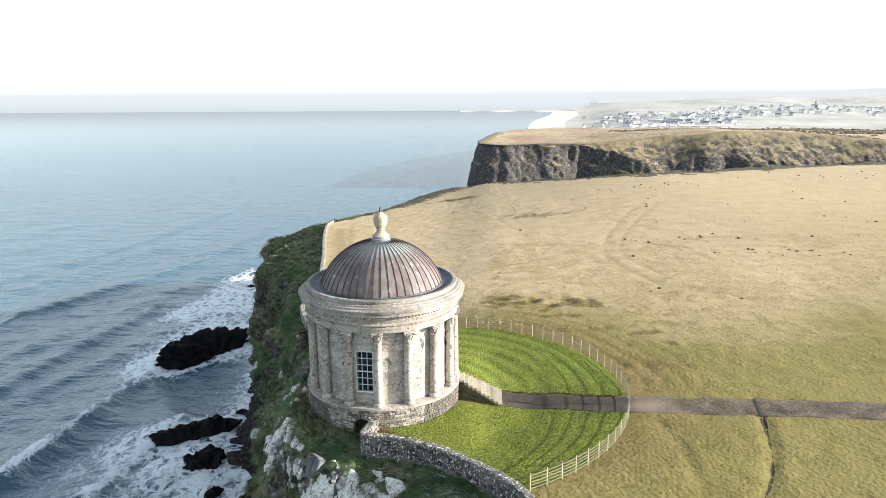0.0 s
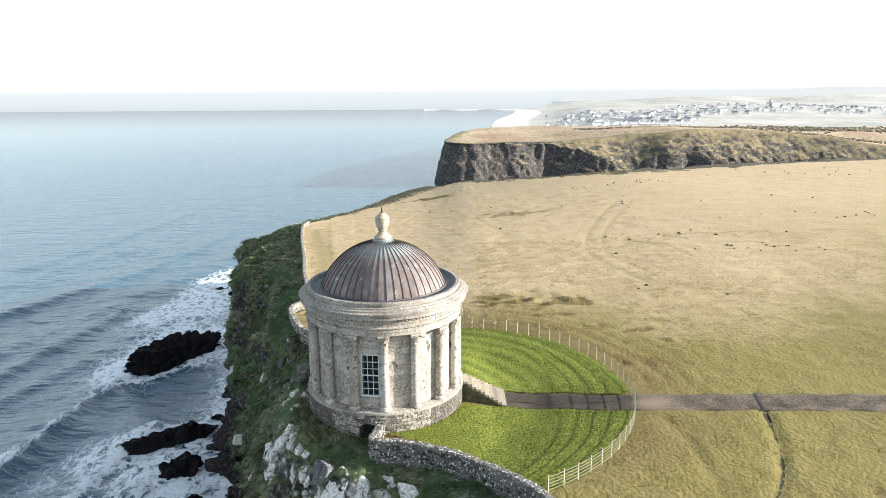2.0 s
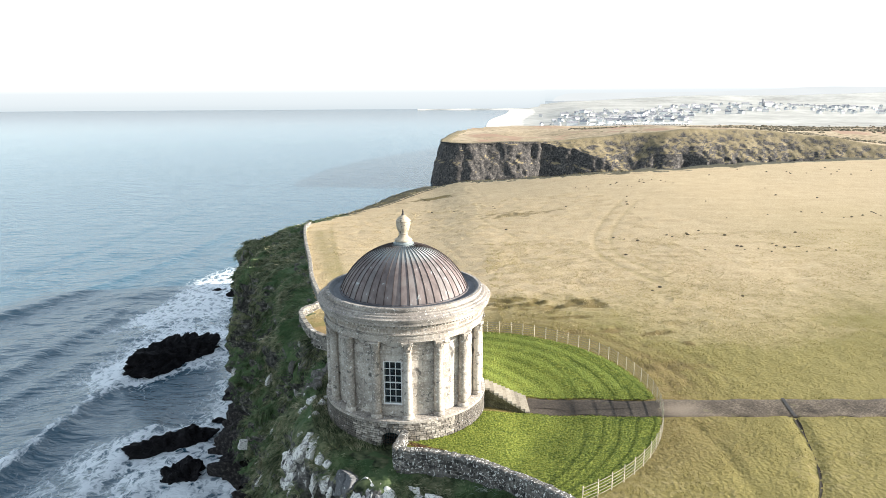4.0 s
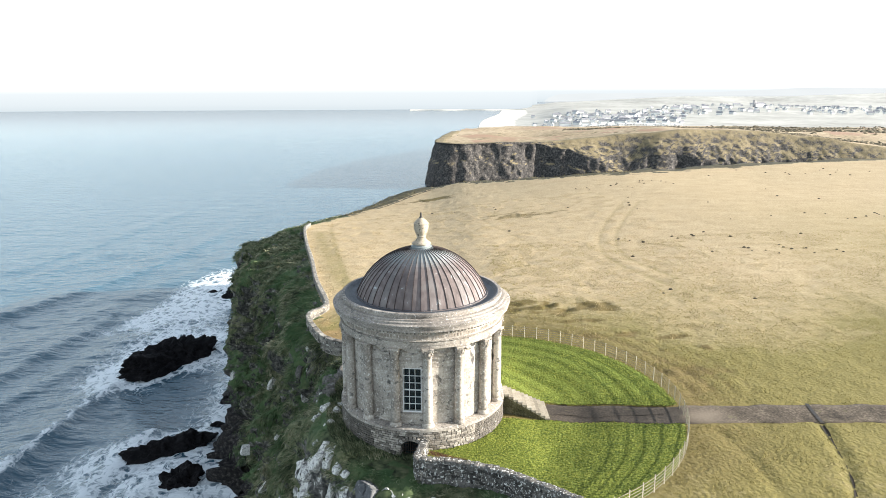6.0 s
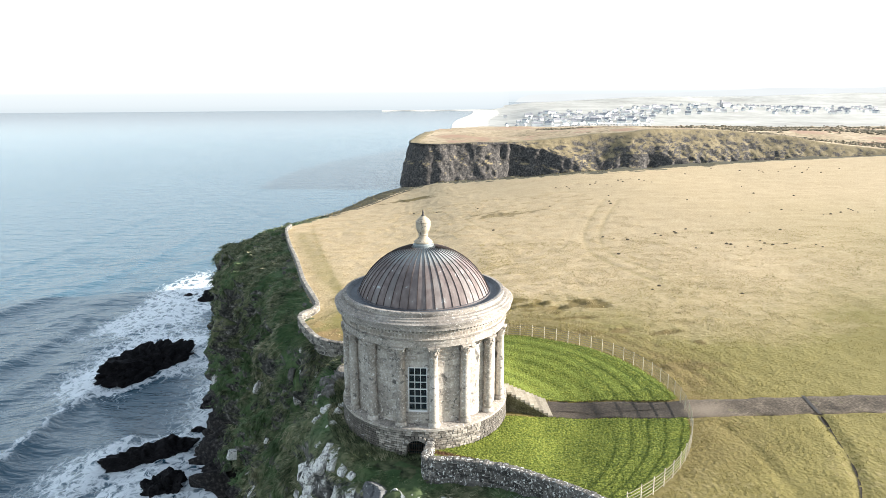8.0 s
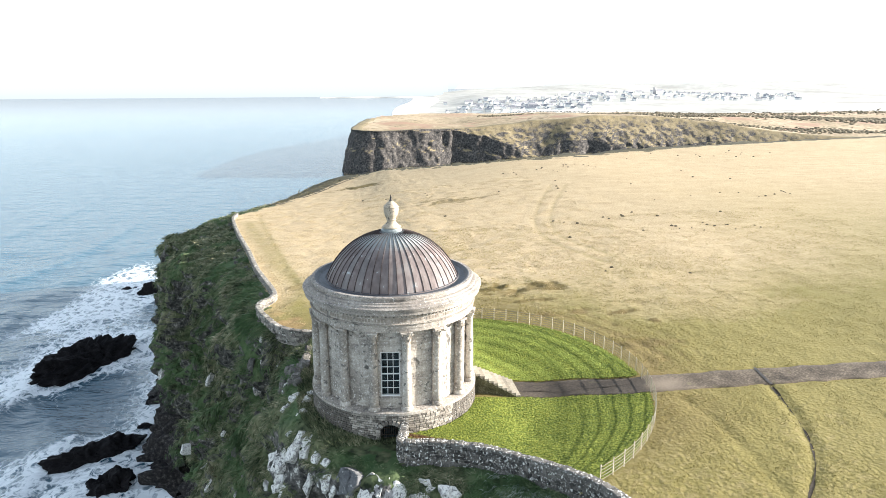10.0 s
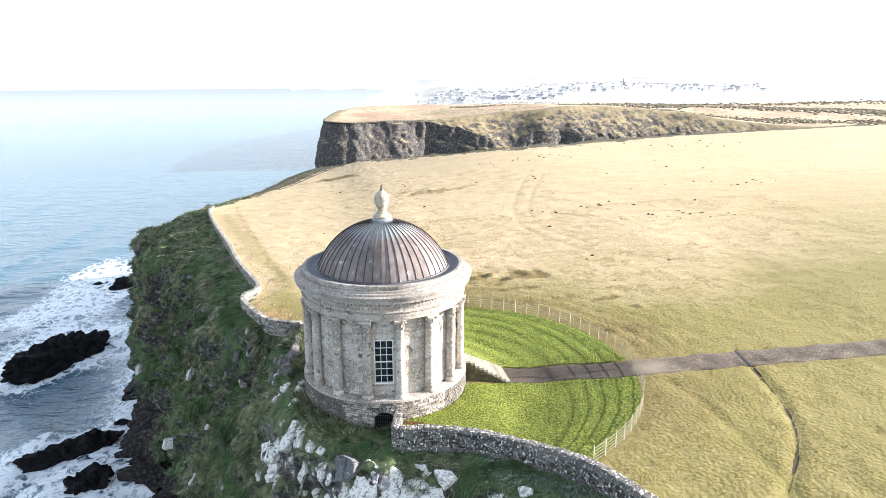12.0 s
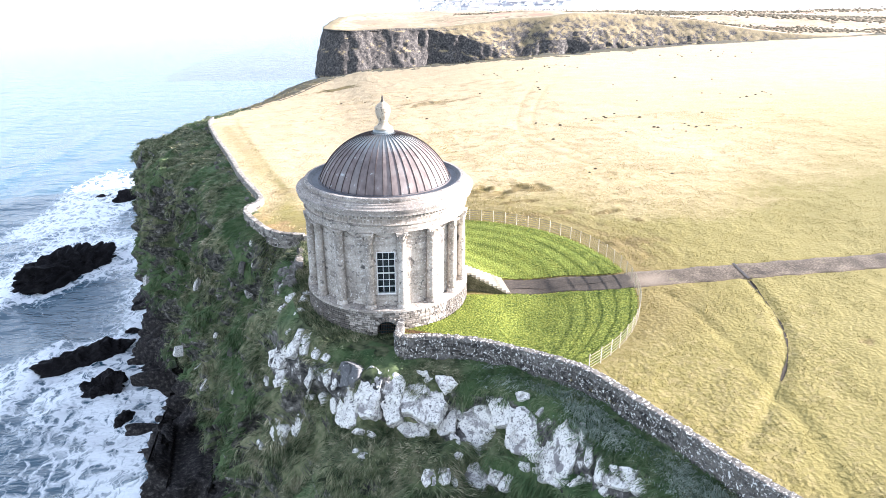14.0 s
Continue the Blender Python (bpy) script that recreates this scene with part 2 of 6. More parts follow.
OUTCROP = surface("lichened_rock", [(0.3, (0.12, 0.11, 0.105)), (0.43, (0.34, 0.32, 0.3)), (0.56, (0.62, 0.6, 0.56))], 1.1, 0.12, 0.93, 0.7, 0.05,
                  spots=[((0.68, 0.66, 0.61), 0.9, 0.55), ((0.24, 0.225, 0.22), 0.1, 0.41), ((0.17, 0.16, 0.155), 0.24, 0.37), ((0.22, 0.205, 0.2), 1.0, 0.36)], vary=0.12)
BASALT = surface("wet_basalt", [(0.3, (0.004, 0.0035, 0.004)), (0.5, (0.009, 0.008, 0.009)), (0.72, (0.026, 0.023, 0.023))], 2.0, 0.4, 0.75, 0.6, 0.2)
LAWN = surface("mown_grass", [(0.34, (0.05, 0.075, 0.009)), (0.5, (0.145, 0.175, 0.023)), (0.68, (0.26, 0.28, 0.048))], 1.4, 0.17, 0.9, 1.0, 0.2, second=[((0.26, 0.31, 0.055), "worn"), ((0.09, 0.04, 0.022), "soil")], mix=0.78)
# the rank colour also carries the painted shade of low scarps
FIELD = surface("dry_pasture", [(0.3, (0.28, 0.21, 0.112)), (0.46, (0.4, 0.304, 0.178)), (0.56, (0.45, 0.347, 0.208)), (0.72, (0.51, 0.408, 0.268))], 3.0, 0.28, 0.95, 0.75, 0.2, mix=0.72, patchy=0.55,
                second=[((0.19, 0.158, 0.05), "green"), ((0.3, 0.2, 0.09), "bare"), ((0.15, 0.11, 0.04), "rank")])
PATH_MAT = surface("tarred_path", [(0.34, (0.03, 0.023, 0.016)), (0.5, (0.085, 0.066, 0.048)), (0.66, (0.2, 0.158, 0.115))], 1.6, 0.14, 0.92, 0.6, 0.03, mix=0.55, spots=[((0.13, 0.115, 0.06), 0.9, 0.33)], second=[((0.25, 0.2, 0.15), "scuffed"), ((0.05, 0.042, 0.036), "tar")])
DARK_SOIL = surface("dark_soil", [(0.3, (0.018, 0.014, 0.01)), (0.7, (0.055, 0.043, 0.03))], 0.6, 0.1, 0.97, 0.6, 0.05)
EARTH = surface("bare_earth", [(0.3, (0.05, 0.04, 0.03)), (0.7, (0.13, 0.1, 0.07))], 0.8, 0.12, 0.95, 0.6, 0.05)
BLADES = surface("cliff_grass", [(0.36, (0.013, 0.02, 0.009)), (0.48, (0.105, 0.13, 0.064)), (0.58, (0.26, 0.252, 0.152)), (0.7, (0.5, 0.44, 0.3))], 2.6, 0.6, 0.85, 0, island=0.15, second=[((0.085, 0.155, 0.06), "lush")])
LAWN_BLADES = surface("lawn_blades", [(0.3, (0.075, 0.115, 0.017)), (0.5, (0.17, 0.19, 0.028)), (0.7, (0.32, 0.31, 0.068))], 1.4, 0.16, 0.9, 0, island=0.3)
SCRUB_BLADES = surface("brown_scrub", [(0.3, (0.05, 0.045, 0.02)), (0.5, (0.14, 0.115, 0.055)), (0.7, (0.27, 0.225, 0.13))], 4.0, 0.6, 0.9, 0, island=0.3)
OLIVE_TUSSOCK = surface("olive_tussock", [(0.3, (0.12, 0.1, 0.022)), (0.5, (0.27, 0.225, 0.07)), (0.7, (0.45, 0.365, 0.15))], 5.0, 0.5, 0.9, 0, island=0.3)
TUSSOCK = surface("pasture_tussock", [(0.3, (0.3, 0.235, 0.11)), (0.5, (0.46, 0.36, 0.19)), (0.7, (0.6, 0.49, 0.3))], 5.0, 0.5, 0.9, 0, island=0.3)


def cliff_material(name, grass, rock, line, rock_scale=0.8, tide=0.0, crag=(), ragged=1.5):
    """Grass where the ground leans back, bare rock where it is steep."""
    m = surface(name, grass, 4.0, 0.5, 0.9, 0.8, 0.25, second=[((0.05, 0.1, 0.034), "lush")] if crag else ())
    n, l = m.node_tree.nodes, m.node_tree.links
    b = n["Principled BSDF"]
    old = b.inputs["Base Color"].links[0].from_socket
    geo = n.new("ShaderNodeNewGeometry")
    sep = n.new("ShaderNodeSeparateXYZ")
    l.new(geo.outputs["True Normal"], sep.inputs[0])
    t = n.new("ShaderNodeTexNoise")
    t.inputs["Scale"].default_value, t.inputs["Detail"].default_value = 0.22, 6
    l.new(geo.outputs["Position"], t.inputs["Vector"])
    ad = n.new("ShaderNodeMath")
    ad.operation = "MULTIPLY_ADD"
    ad.inputs[1].default_value = ragged
    l.new(t.outputs[0], ad.inputs[0])
    l.new(sep.outputs["Z"], ad.inputs[2])
    r = n.new("ShaderNodeMapRange")
    r.inputs["From Min"].default_value, r.inputs["From Max"].default_value = line - 0.08, line + 0.08
    l.new(ad.outputs[0], r.inputs["Value"])
    t2 = n.new("ShaderNodeTexNoise")
    t2.inputs["Scale"].default_value, t2.inputs["Detail"].default_value = rock_scale, 10
    t2.inputs["Roughness"].default_value = 0.68
    l.new(geo.outputs["Position"], t2.inputs["Vector"])
    rr = n.new("ShaderNodeValToRGB")
    el = rr.color_ramp.elements
    while len(el) < len(rock):
        el.new(0.5)
    for e, (pos, c) in zip(el, rock):
        e.position, e.color = pos, (*c, 1)
    l.new(t2.outputs[0], rr.inputs[0])
    mx = n.new("ShaderNodeMix")
    mx.data_type = "RGBA"
    l.new(r.outputs[0], mx.inputs[0])
    l.new(rr.outputs[0], mx.inputs[6])
    l.new(old, mx.inputs[7])
    final = mx.outputs[2]
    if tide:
        # bare black rock that the waves wash, darkened further for the sea cave's shade
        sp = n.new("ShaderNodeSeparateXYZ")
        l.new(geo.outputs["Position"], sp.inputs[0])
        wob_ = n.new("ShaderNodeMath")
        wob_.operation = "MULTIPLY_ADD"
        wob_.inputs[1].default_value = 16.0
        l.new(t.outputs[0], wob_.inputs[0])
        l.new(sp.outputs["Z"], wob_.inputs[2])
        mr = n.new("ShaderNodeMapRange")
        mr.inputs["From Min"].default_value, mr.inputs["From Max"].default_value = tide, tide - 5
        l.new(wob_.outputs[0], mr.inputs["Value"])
        wet_and_shade = n.new("ShaderNodeValToRGB")
        wet_and_shade.color_ramp.elements.new(0.55)
        for e, (pos, c) in zip(wet_and_shade.color_ramp.elements, ((0.38, (0.007, 0.006, 0.007)), (0.54, (0.032, 0.028, 0.026)), (0.68, (0.11, 0.1, 0.09)))):
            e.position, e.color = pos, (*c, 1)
        l.new(t2.outputs[0], wet_and_shade.inputs[0])
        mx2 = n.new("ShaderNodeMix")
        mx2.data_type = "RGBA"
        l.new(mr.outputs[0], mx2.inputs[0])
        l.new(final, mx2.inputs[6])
        l.new(wet_and_shade.outputs[0], mx2.inputs[7])
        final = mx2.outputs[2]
    if crag:
        at = n.new("ShaderNodeAttribute")
        at.attribute_name = "crag"
        cr = n.new("ShaderNodeValToRGB")
        el = cr.color_ramp.elements
        while len(el) < len(crag):
            el.new(0.5)
        for e, (pos, c) in zip(el, crag):
            e.position, e.color = pos, (*c, 1)
        l.new(t2.outputs[0], cr.inputs[0])
        mx3 = n.new("ShaderNodeMix")
        mx3.data_type = "RGBA"
        edge = n.new("ShaderNodeTexNoise")
        edge.inputs["Scale"].default_value, edge.inputs["Detail"].default_value = 2.6, 6
        l.new(geo.outputs["Position"], edge.inputs["Vector"])
        torn = n.new("ShaderNodeMath")
        torn.operation = "ADD"
        l.new(edge.outputs[0], torn.inputs[0])
        l.new(at.outputs["Fac"], torn.inputs[1])
        keen = n.new("ShaderNodeMapRange")
        keen.inputs["From Min"].default_value, keen.inputs["From Max"].default_value = 1.0, 1.12
        l.new(torn.outputs[0], keen.inputs["Value"])
        l.new(keen.outputs[0], mx3.inputs[0])
        l.new(final, mx3.inputs[6])
        l.new(cr.outputs[0], mx3.inputs[7])
        final = mx3.outputs[2]
    l.new(final, b.inputs["Base Color"])
    return m


BASALT.node_tree.nodes["Principled BSDF"].inputs["Specular IOR Level"].default_value = 0.12
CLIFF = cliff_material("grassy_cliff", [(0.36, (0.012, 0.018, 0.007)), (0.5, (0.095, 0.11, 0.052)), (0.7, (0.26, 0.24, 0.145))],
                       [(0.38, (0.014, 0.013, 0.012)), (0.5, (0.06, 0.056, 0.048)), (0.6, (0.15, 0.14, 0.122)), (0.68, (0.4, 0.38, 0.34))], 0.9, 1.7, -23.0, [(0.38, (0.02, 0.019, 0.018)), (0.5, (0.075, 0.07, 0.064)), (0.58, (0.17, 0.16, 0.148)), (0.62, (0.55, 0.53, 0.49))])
FAR_CLIFF = cliff_material("far_cliff", [(0.3, (0.11, 0.088, 0.045)), (0.5, (0.22, 0.175, 0.1)), (0.7, (0.34, 0.275, 0.17))],
                           [(0.36, (0.024, 0.022, 0.023)), (0.52, (0.07, 0.063, 0.058)), (0.68, (0.19, 0.168, 0.147))], 1.0, 0.75, ragged=0.7)
FAR_LAND = surface("far_pasture", [(0.38, (0.2, 0.15, 0.085)), (0.48, (0.34, 0.26, 0.16)), (0.6, (0.46, 0.36, 0.245))], 70.0, 4.0, 0.95, 0.6, 1.0, mix=0.5, spots=[((0.17, 0.14, 0.075), 7.0, 0.38), ((0.33, 0.21, 0.14), 45.0, 0.42)])

# ---------------------------------------------------------------- the headland
# top edge x, y; foot x, y; how soon the grass slope falls (small: late)
FRONT = [(45, -62, 30, -112, 0.5), (19, -33, 0, -76, 0.5), (12.4, -21.4, -12, -52, 0.5), (7.7, -12.9, -12, -44, 0.5),
         (1.8, -9.2, -14, -37, 0.5), (-1.2, -8.6, -18, -30, 0.52), (-4.4, -6.2, -22, -18, 0.65)]
# top edge x, y; foot x, y; width and drop of the grass shoulder above the sheer face
SEAWARD = [(-6.7, -3.0, -18.5, -8, 2.6, 4.5), (-7.3, 2, -18, 2, 2.4, 3.5), (-6.9, 8, -19, 11, 2.6, 3.0), (-7.0, 12.8, -20.5, 19, 2.6, 3.0),
           (-10.0, 15.0, -23, 27, 3.0, 3.0), (-12.7, 22.5, -27, 32.5, 3.6, 3.0), (-12.1, 27.0, -36.5, 36.5, 4.6, 3.5), (-15.0, 40.4, -39.0, 50, 6.0, 4.0),
           (-18.1, 54.0, -39.8, 60, 9.0, 4.2), (-21.7, 71, -41.8, 75, 12.5, 6.0), (-25.4, 90, -45.0, 97, 15.5, 8.0), (-25.6, 97, -46.5, 109, 16.0, 8.5), (-19.5, 114, -40, 142, 15, 8.5)]
STATIONS = [(*f, 3.0, 3.0, 0.0) for f in FRONT] + [(a, b, c, d, 0.72, so, sd, 1.0 if k else 0.6) for k, (a, b, c, d, so, sd) in enumerate(SEAWARD)]
REST = [(-12, 131), (-3, 158), (8, 163), (23, 150), (38, 141), (54, 140), (72, 146), (92, 153.5), (113, 161.5), (148, 171), (208, 185), (420, 240)]
line = curve_through(STATIONS, 0.32)
rest = curve_through([(STATIONS[-2][0], STATIONS[-2][1]), (STATIONS[-1][0], STATIONS[-1][1])] + REST, 2.5)
near_n = int(np.hypot(rest[:, 0] - STATIONS[-1][0], rest[:, 1] - STATIONS[-1][1]).argmin())
EDGE = np.vstack([line[:, :2], rest[near_n + 1:]])
LAND = [tuple(p) for p in EDGE[::2]] + [(420, -62)]


def ground_z(x, y):
    x, y = np.asarray(x, float), np.asarray(y, float)
    z = plateau(x, y) + 0.5 * fbm(xyz(x, y), 22, 3, 3) * sm(20, 40, np.hypot(x, y))
    return z


def profile_point(st, v):
    """On the fall from the edge to the foot, at the share v of the height."""
    tx, ty, fx, fy, p, so, sd, sheer = st.T
    tz = plateau(tx, ty) - 0.02 - 0.5 * sm(-3.5, -7, ty)
    L, H = np.hypot(fx - tx, fy - ty), tz - SEA + 4
    soft = v ** p
    a = so / L
    hard = 0
    for dv in (-0.03, -0.015, 0.0, 0.015, 0.03):          # rounded brow
        w = np.clip(v + dv * np.minimum(1.0, v / 0.05), 0, 1) * H
        top_ = np.where(w < 0.3 * sd, w / (0.3 * sd) * 0.6, 0.6 + (w - 0.3 * sd) / (0.7 * sd) * 0.4) * a
        k = (w - sd) / (H - sd)
        face_ = a + (1 - a) * (0.2 * np.clip(k, 0, 1) + 0.8 * np.clip(k, 0, 1) ** 2.8)
        hard = hard + np.where(w < sd, top_, face_) / 5
    f = soft * (1 - sheer) + hard * sheer
    o = L * f
    band = 2.6 * sm(1.8, 4.0, o) * sm(-2.5, -6.5, ty) * sm(14, 8, tx)      # the rock band under the wall
    return np.stack([tx + (fx - tx) * f, ty + (fy - ty) * f, tz + (SEA - 4 - tz) * v - band], -1)


def cliff_sheet():
    st = line
    rows = 160
    u = np.linspace(0, 1, rows)
    vs = u ** 1.55
    P = np.stack([profile_point(st, np.full(len(st), v)) for v in vs], 1)
    # a lip that runs back under the turf
    inland = st[:, :2] - (st[:, 2:4] - st[:, :2]) / np.hypot(*(st[:, 2:4] - st[:, :2]).T)[:, None] * 1.6
    lip = np.stack([inland[:, 0], inland[:, 1], plateau(inland[:, 0], inland[:, 1]) - 0.10 - 0.4 * sm(-3.5, -7, inland[:, 1])], -1)
    du = np.gradient(P, axis=0)
    dv = np.gradient(P, axis=1)
    N = np.cross(du, dv)
    N /= np.linalg.norm(N, axis=2)[:, :, None] + 1e-9
    if N[len(st) // 2, rows // 2, 0] > 0:
        N = -N
    flat = P.reshape(-1, 3)
    sq = flat * np.array([1, 1, 0.45])
    drop = plateau(st[:, 0], st[:, 1])[:, None] - P[:, :, 2]
    sea_side = st[:, 7][:, None]
    calm = sm(0.1, 5.0, drop) * (1 - sea_side) + sm(0.8, 11.0, drop) * sea_side
    rib = 1 - 2 * np.abs(fbm(sq, 9, 3, 5)).reshape(P.shape[:2]) * 2
    up = flat * np.array([1, 1, 0.22])
    gully = np.abs(fbm(up, 7.5, 3, 15)).reshape(P.shape[:2])
    d = 11.0 * fbm(sq, 13, 4, 11).reshape(P.shape[:2]) + 3.0 * (rib - 0.7) - 24.0 * (0.09 - np.minimum(gully, 0.13)) + 10.5 * fbm(flat * np.array([1, 1, 0.6]), 3.4, 4, 21).reshape(P.shape[:2])
    d = (d - 2.0 + 1.2 * sea_side) * (1 - 0.62 * sm(0, -7, st[:, 1]))[:, None] * (1 + 0.05 * sea_side)
    d = np.where(d > 0, d * (1 - 0.55 * sm(55, 85, st[:, 1]))[:, None], d)
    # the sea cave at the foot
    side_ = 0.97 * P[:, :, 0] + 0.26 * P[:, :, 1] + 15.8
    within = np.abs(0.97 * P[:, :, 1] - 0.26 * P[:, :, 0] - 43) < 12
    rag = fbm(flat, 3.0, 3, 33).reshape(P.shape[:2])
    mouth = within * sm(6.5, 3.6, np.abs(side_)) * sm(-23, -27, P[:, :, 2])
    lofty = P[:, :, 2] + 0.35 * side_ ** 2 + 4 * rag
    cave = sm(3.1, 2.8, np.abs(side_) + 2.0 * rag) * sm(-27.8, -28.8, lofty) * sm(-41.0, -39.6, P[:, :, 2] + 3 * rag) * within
    step = 0.5 * np.sin(P[:, :, 2] * 0.9 + 4 * fbm(flat, 14, 2, 31).reshape(P.shape[:2]))
    Q = P + N * ((d + step * 0.6) * calm * (1 - mouth))[:, :, None] + N * ((0.95 + 0.9 * sea_side * sm(-15, -30, P[:, :, 2])) * fbm(flat, 1.1, 3, 41).reshape(P.shape[:2]) * sm(0, 0.6, drop))[:, :, None]
    crease = 0.07 - np.abs(fbm(flat * np.array([1, 1, 0.45]), 2.6, 3, 45)).reshape(P.shape[:2])
    Q -= N * ((7.5 + 2.0 * sm(-18, -30, P[:, :, 2])) * crease * sea_side * sm(1.0, 4.0, drop))[:, :, None]
    hum = fbm(flat * np.array([0.6, 1, 1]), 1.9, 3, 43).reshape(P.shape[:2]) * sm(-4, -9, P[:, :, 1]) * sm(0.8, 2.0, drop)
    Q += N * (1.5 * hum)[:, :, None]
    Q += np.array([-0.15, 0.98, -0.27]) * (17 * cave)[:, :, None]
    Q = np.concatenate([lip[:, None, :], Q], 1)
    return Q


CLIFF_Q = cliff_sheet()
nu, nv = CLIFF_Q.shape[:2]
crag_band = curve_through([(-8.6, -2.9, -3.2), (-7.0, -5.0, -2.6), (-5.0, -8.0, -2.4), (-3.4, -10.3, -1.9), (-1.0, -11.4, -1.6), (1.2, -12.5, -1.9), (3.4, -13.5, -2.4), (5.0, -14.2, -1.5), (6.3, -16.2, -1.5), (7.6, -18.8, -1.2), (9.4, -22.2, -0.4)], 0.4)


def crag_share(p):
    """1 in the rock band that runs under the temple and the wall, 0 in the grass."""
    d = np.full(len(p), 9.0)
    for q in crag_band:
        d = np.minimum(d, np.sqrt((p[:, 0] - q[0]) ** 2 + (p[:, 1] - q[1]) ** 2 + (0.75 * (p[:, 2] - q[2])) ** 2))
    return sm(1.6, 0.5, d + 1.2 * fbm(p, 1.4, 3, 141))


def lush_share(p):
    """1 where the grass grows green in the damp hollows, 0 on the dry ribs."""
    return 0.65 * sm(-0.03, 0.09, fbm(p * np.array([1, 1, 0.6]), 6.5, 4, 171))


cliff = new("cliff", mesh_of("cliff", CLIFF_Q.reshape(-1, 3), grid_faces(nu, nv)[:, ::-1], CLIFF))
CRAG_AT = crag_share(CLIFF_Q.reshape(-1, 3))
add_attribute(cliff.data, "crag", CRAG_AT)
add_attribute(cliff.data, "lush", lush_share(CLIFF_Q.reshape(-1, 3)))
tagged(cliff, "steep sea cliff of dark rock hung with long rough grass", "cliff", kind="structure")

# slopes beyond the field's far edge
far_line = rest[near_n:]
tan = np.gradient(far_line, axis=0)
out = np.stack([-tan[:, 1], tan[:, 0]], -1)
out /= np.hypot(*out.T)[:, None]
if out[len(out) // 2, 1] < 0:
    out = -out
offs = np.array([-4, 0, 2, 5, 9, 14, 20, 28, 38, 50, 62, 70.0])
fall = np.array([-0.05, -0.03, -0.2, -0.5, -0.9, -1.6, -5, -13, -24, -34, -44, -52.0])
wide = 0.5 + 0.5 * sm(20, 90, np.cumsum(np.hypot(*np.gradient(far_line, axis=0).T)))
S = np.stack([np.stack([far_line[:, 0] + out[:, 0] * o * wide, far_line[:, 1] + out[:, 1] * o * wide, plateau(far_line[:, 0] + out[:, 0] * min(o, 0), far_line[:, 1] + out[:, 1] * min(o, 0)) + f], -1) for o, f in zip(offs, fall)], 1)
S[:, 2:, 2] += 2.6 * fbm(S[:, 2:].reshape(-1, 3), 6, 4, 8).reshape(S[:, 2:, 2].shape)
slope = new("bank", mesh_of("bank", S.reshape(-1, 3), grid_faces(len(far_line), len(offs)), cliff_material("bank_turf", [(0.3, (0.03, 0.028, 0.016)), (0.5, (0.075, 0.065, 0.035)), (0.7, (0.15, 0.125, 0.07))], [(0.3, (0.05, 0.045, 0.04)), (0.7, (0.15, 0.135, 0.12))], 1.0)))
tagged(slope, "rough brown bank falling from the field to the shore", "bank", kind="structure")


def fence_xy(a):
    """The ring fence at the angle a (radians from +x, anticlockwise)."""
    r = 16.1 + 1.25 * np.cos(a) ** 2
    return 1.5 + r * np.cos(a), -0.4 + r * np.sin(a)


def in_fence(x, y):
    a = np.arctan2(y + 0.4, x - 1.5)
    return np.hypot(x - 1.5, y + 0.4) < 16.1 + 1.25 * np.cos(a) ** 2


PATH_LINE = curve_through([(9.2, 0.0), (13.5, -1.2), (18.3, -2.6), (28, -2.75), (41, -2.9), (60, -3.6), (100, -6), (160, -9)], 0.5)
DITCH = curve_through([(28.3, -0.9), (27.8, -4.3), (26.2, -10), (24.2, -14), (21, -17.7), (15.8, -22.5)], 0.3)
TRACK = curve_through([(20.2, -5.0), (20.9, -9), (20.7, -13), (20.2, -17.8), (19.8, -21.8), (18.0, -27)], 0.5)
MOWN = curve_through([(-6, 18), (-8.5, 24), (-8.3, 30), (-11.5, 41), (-15, 56), (-18.5, 71), (-21.5, 86)], 2)
RUTS = [curve_through(r, 3) for r in ([(29, 32), (26.2, 45), (27.4, 57), (32.5, 73), (42, 95)], [(31.5, 34), (28.8, 46), (30, 57), (35, 72), (45, 94)], [(16.8, 60), (14.6, 69), (12.1, 79), (10.8, 91)], [(-9, 34), (-14, 58), (-19, 85), (-21, 98)])]


def green_mask(x, y):
    """Where the pasture is greener: near the path, in old ruts and along the wall."""
    g = 0.35 * sm(60, 5, y) * sm(0.30, 0.62, fbm(xyz(x, y), 16, 4, 51) + 0.5) + 0.8 * sm(40, -4, y)
    g = g + 0.6 * np.exp(-(line_distance(TRACK, x, y) / 0.5) ** 2) + 0.3 * np.exp(-(line_distance(MOWN, x, y) / 1.2) ** 2) + 0.22 * np.exp(-(line_distance(MOWN, x, y) / 4.5) ** 2)
    for r in RUTS:
        g = g + 0.3 * np.exp(-(line_distance(r, x, y) / 0.45) ** 2)
    g = g + 0.55 * sm(22, 85, x) * sm(130, 20, y)
    return np.clip(g, 0, 1)


def furrows(x, y):
    """Old mowing lines that bend round the ring fence."""
    r = np.hypot(x - 1.5, y + 0.4) + 1.1 * fbm(xyz(x, y), 9, 2, 63)
    return np.maximum(0, np.sin(r * 2 * np.pi / 1.7)) ** 3 * sm(17.6, 19, r) * sm(29, 22, r) * sm(-1, 3, y) * sm(6, 12, x)


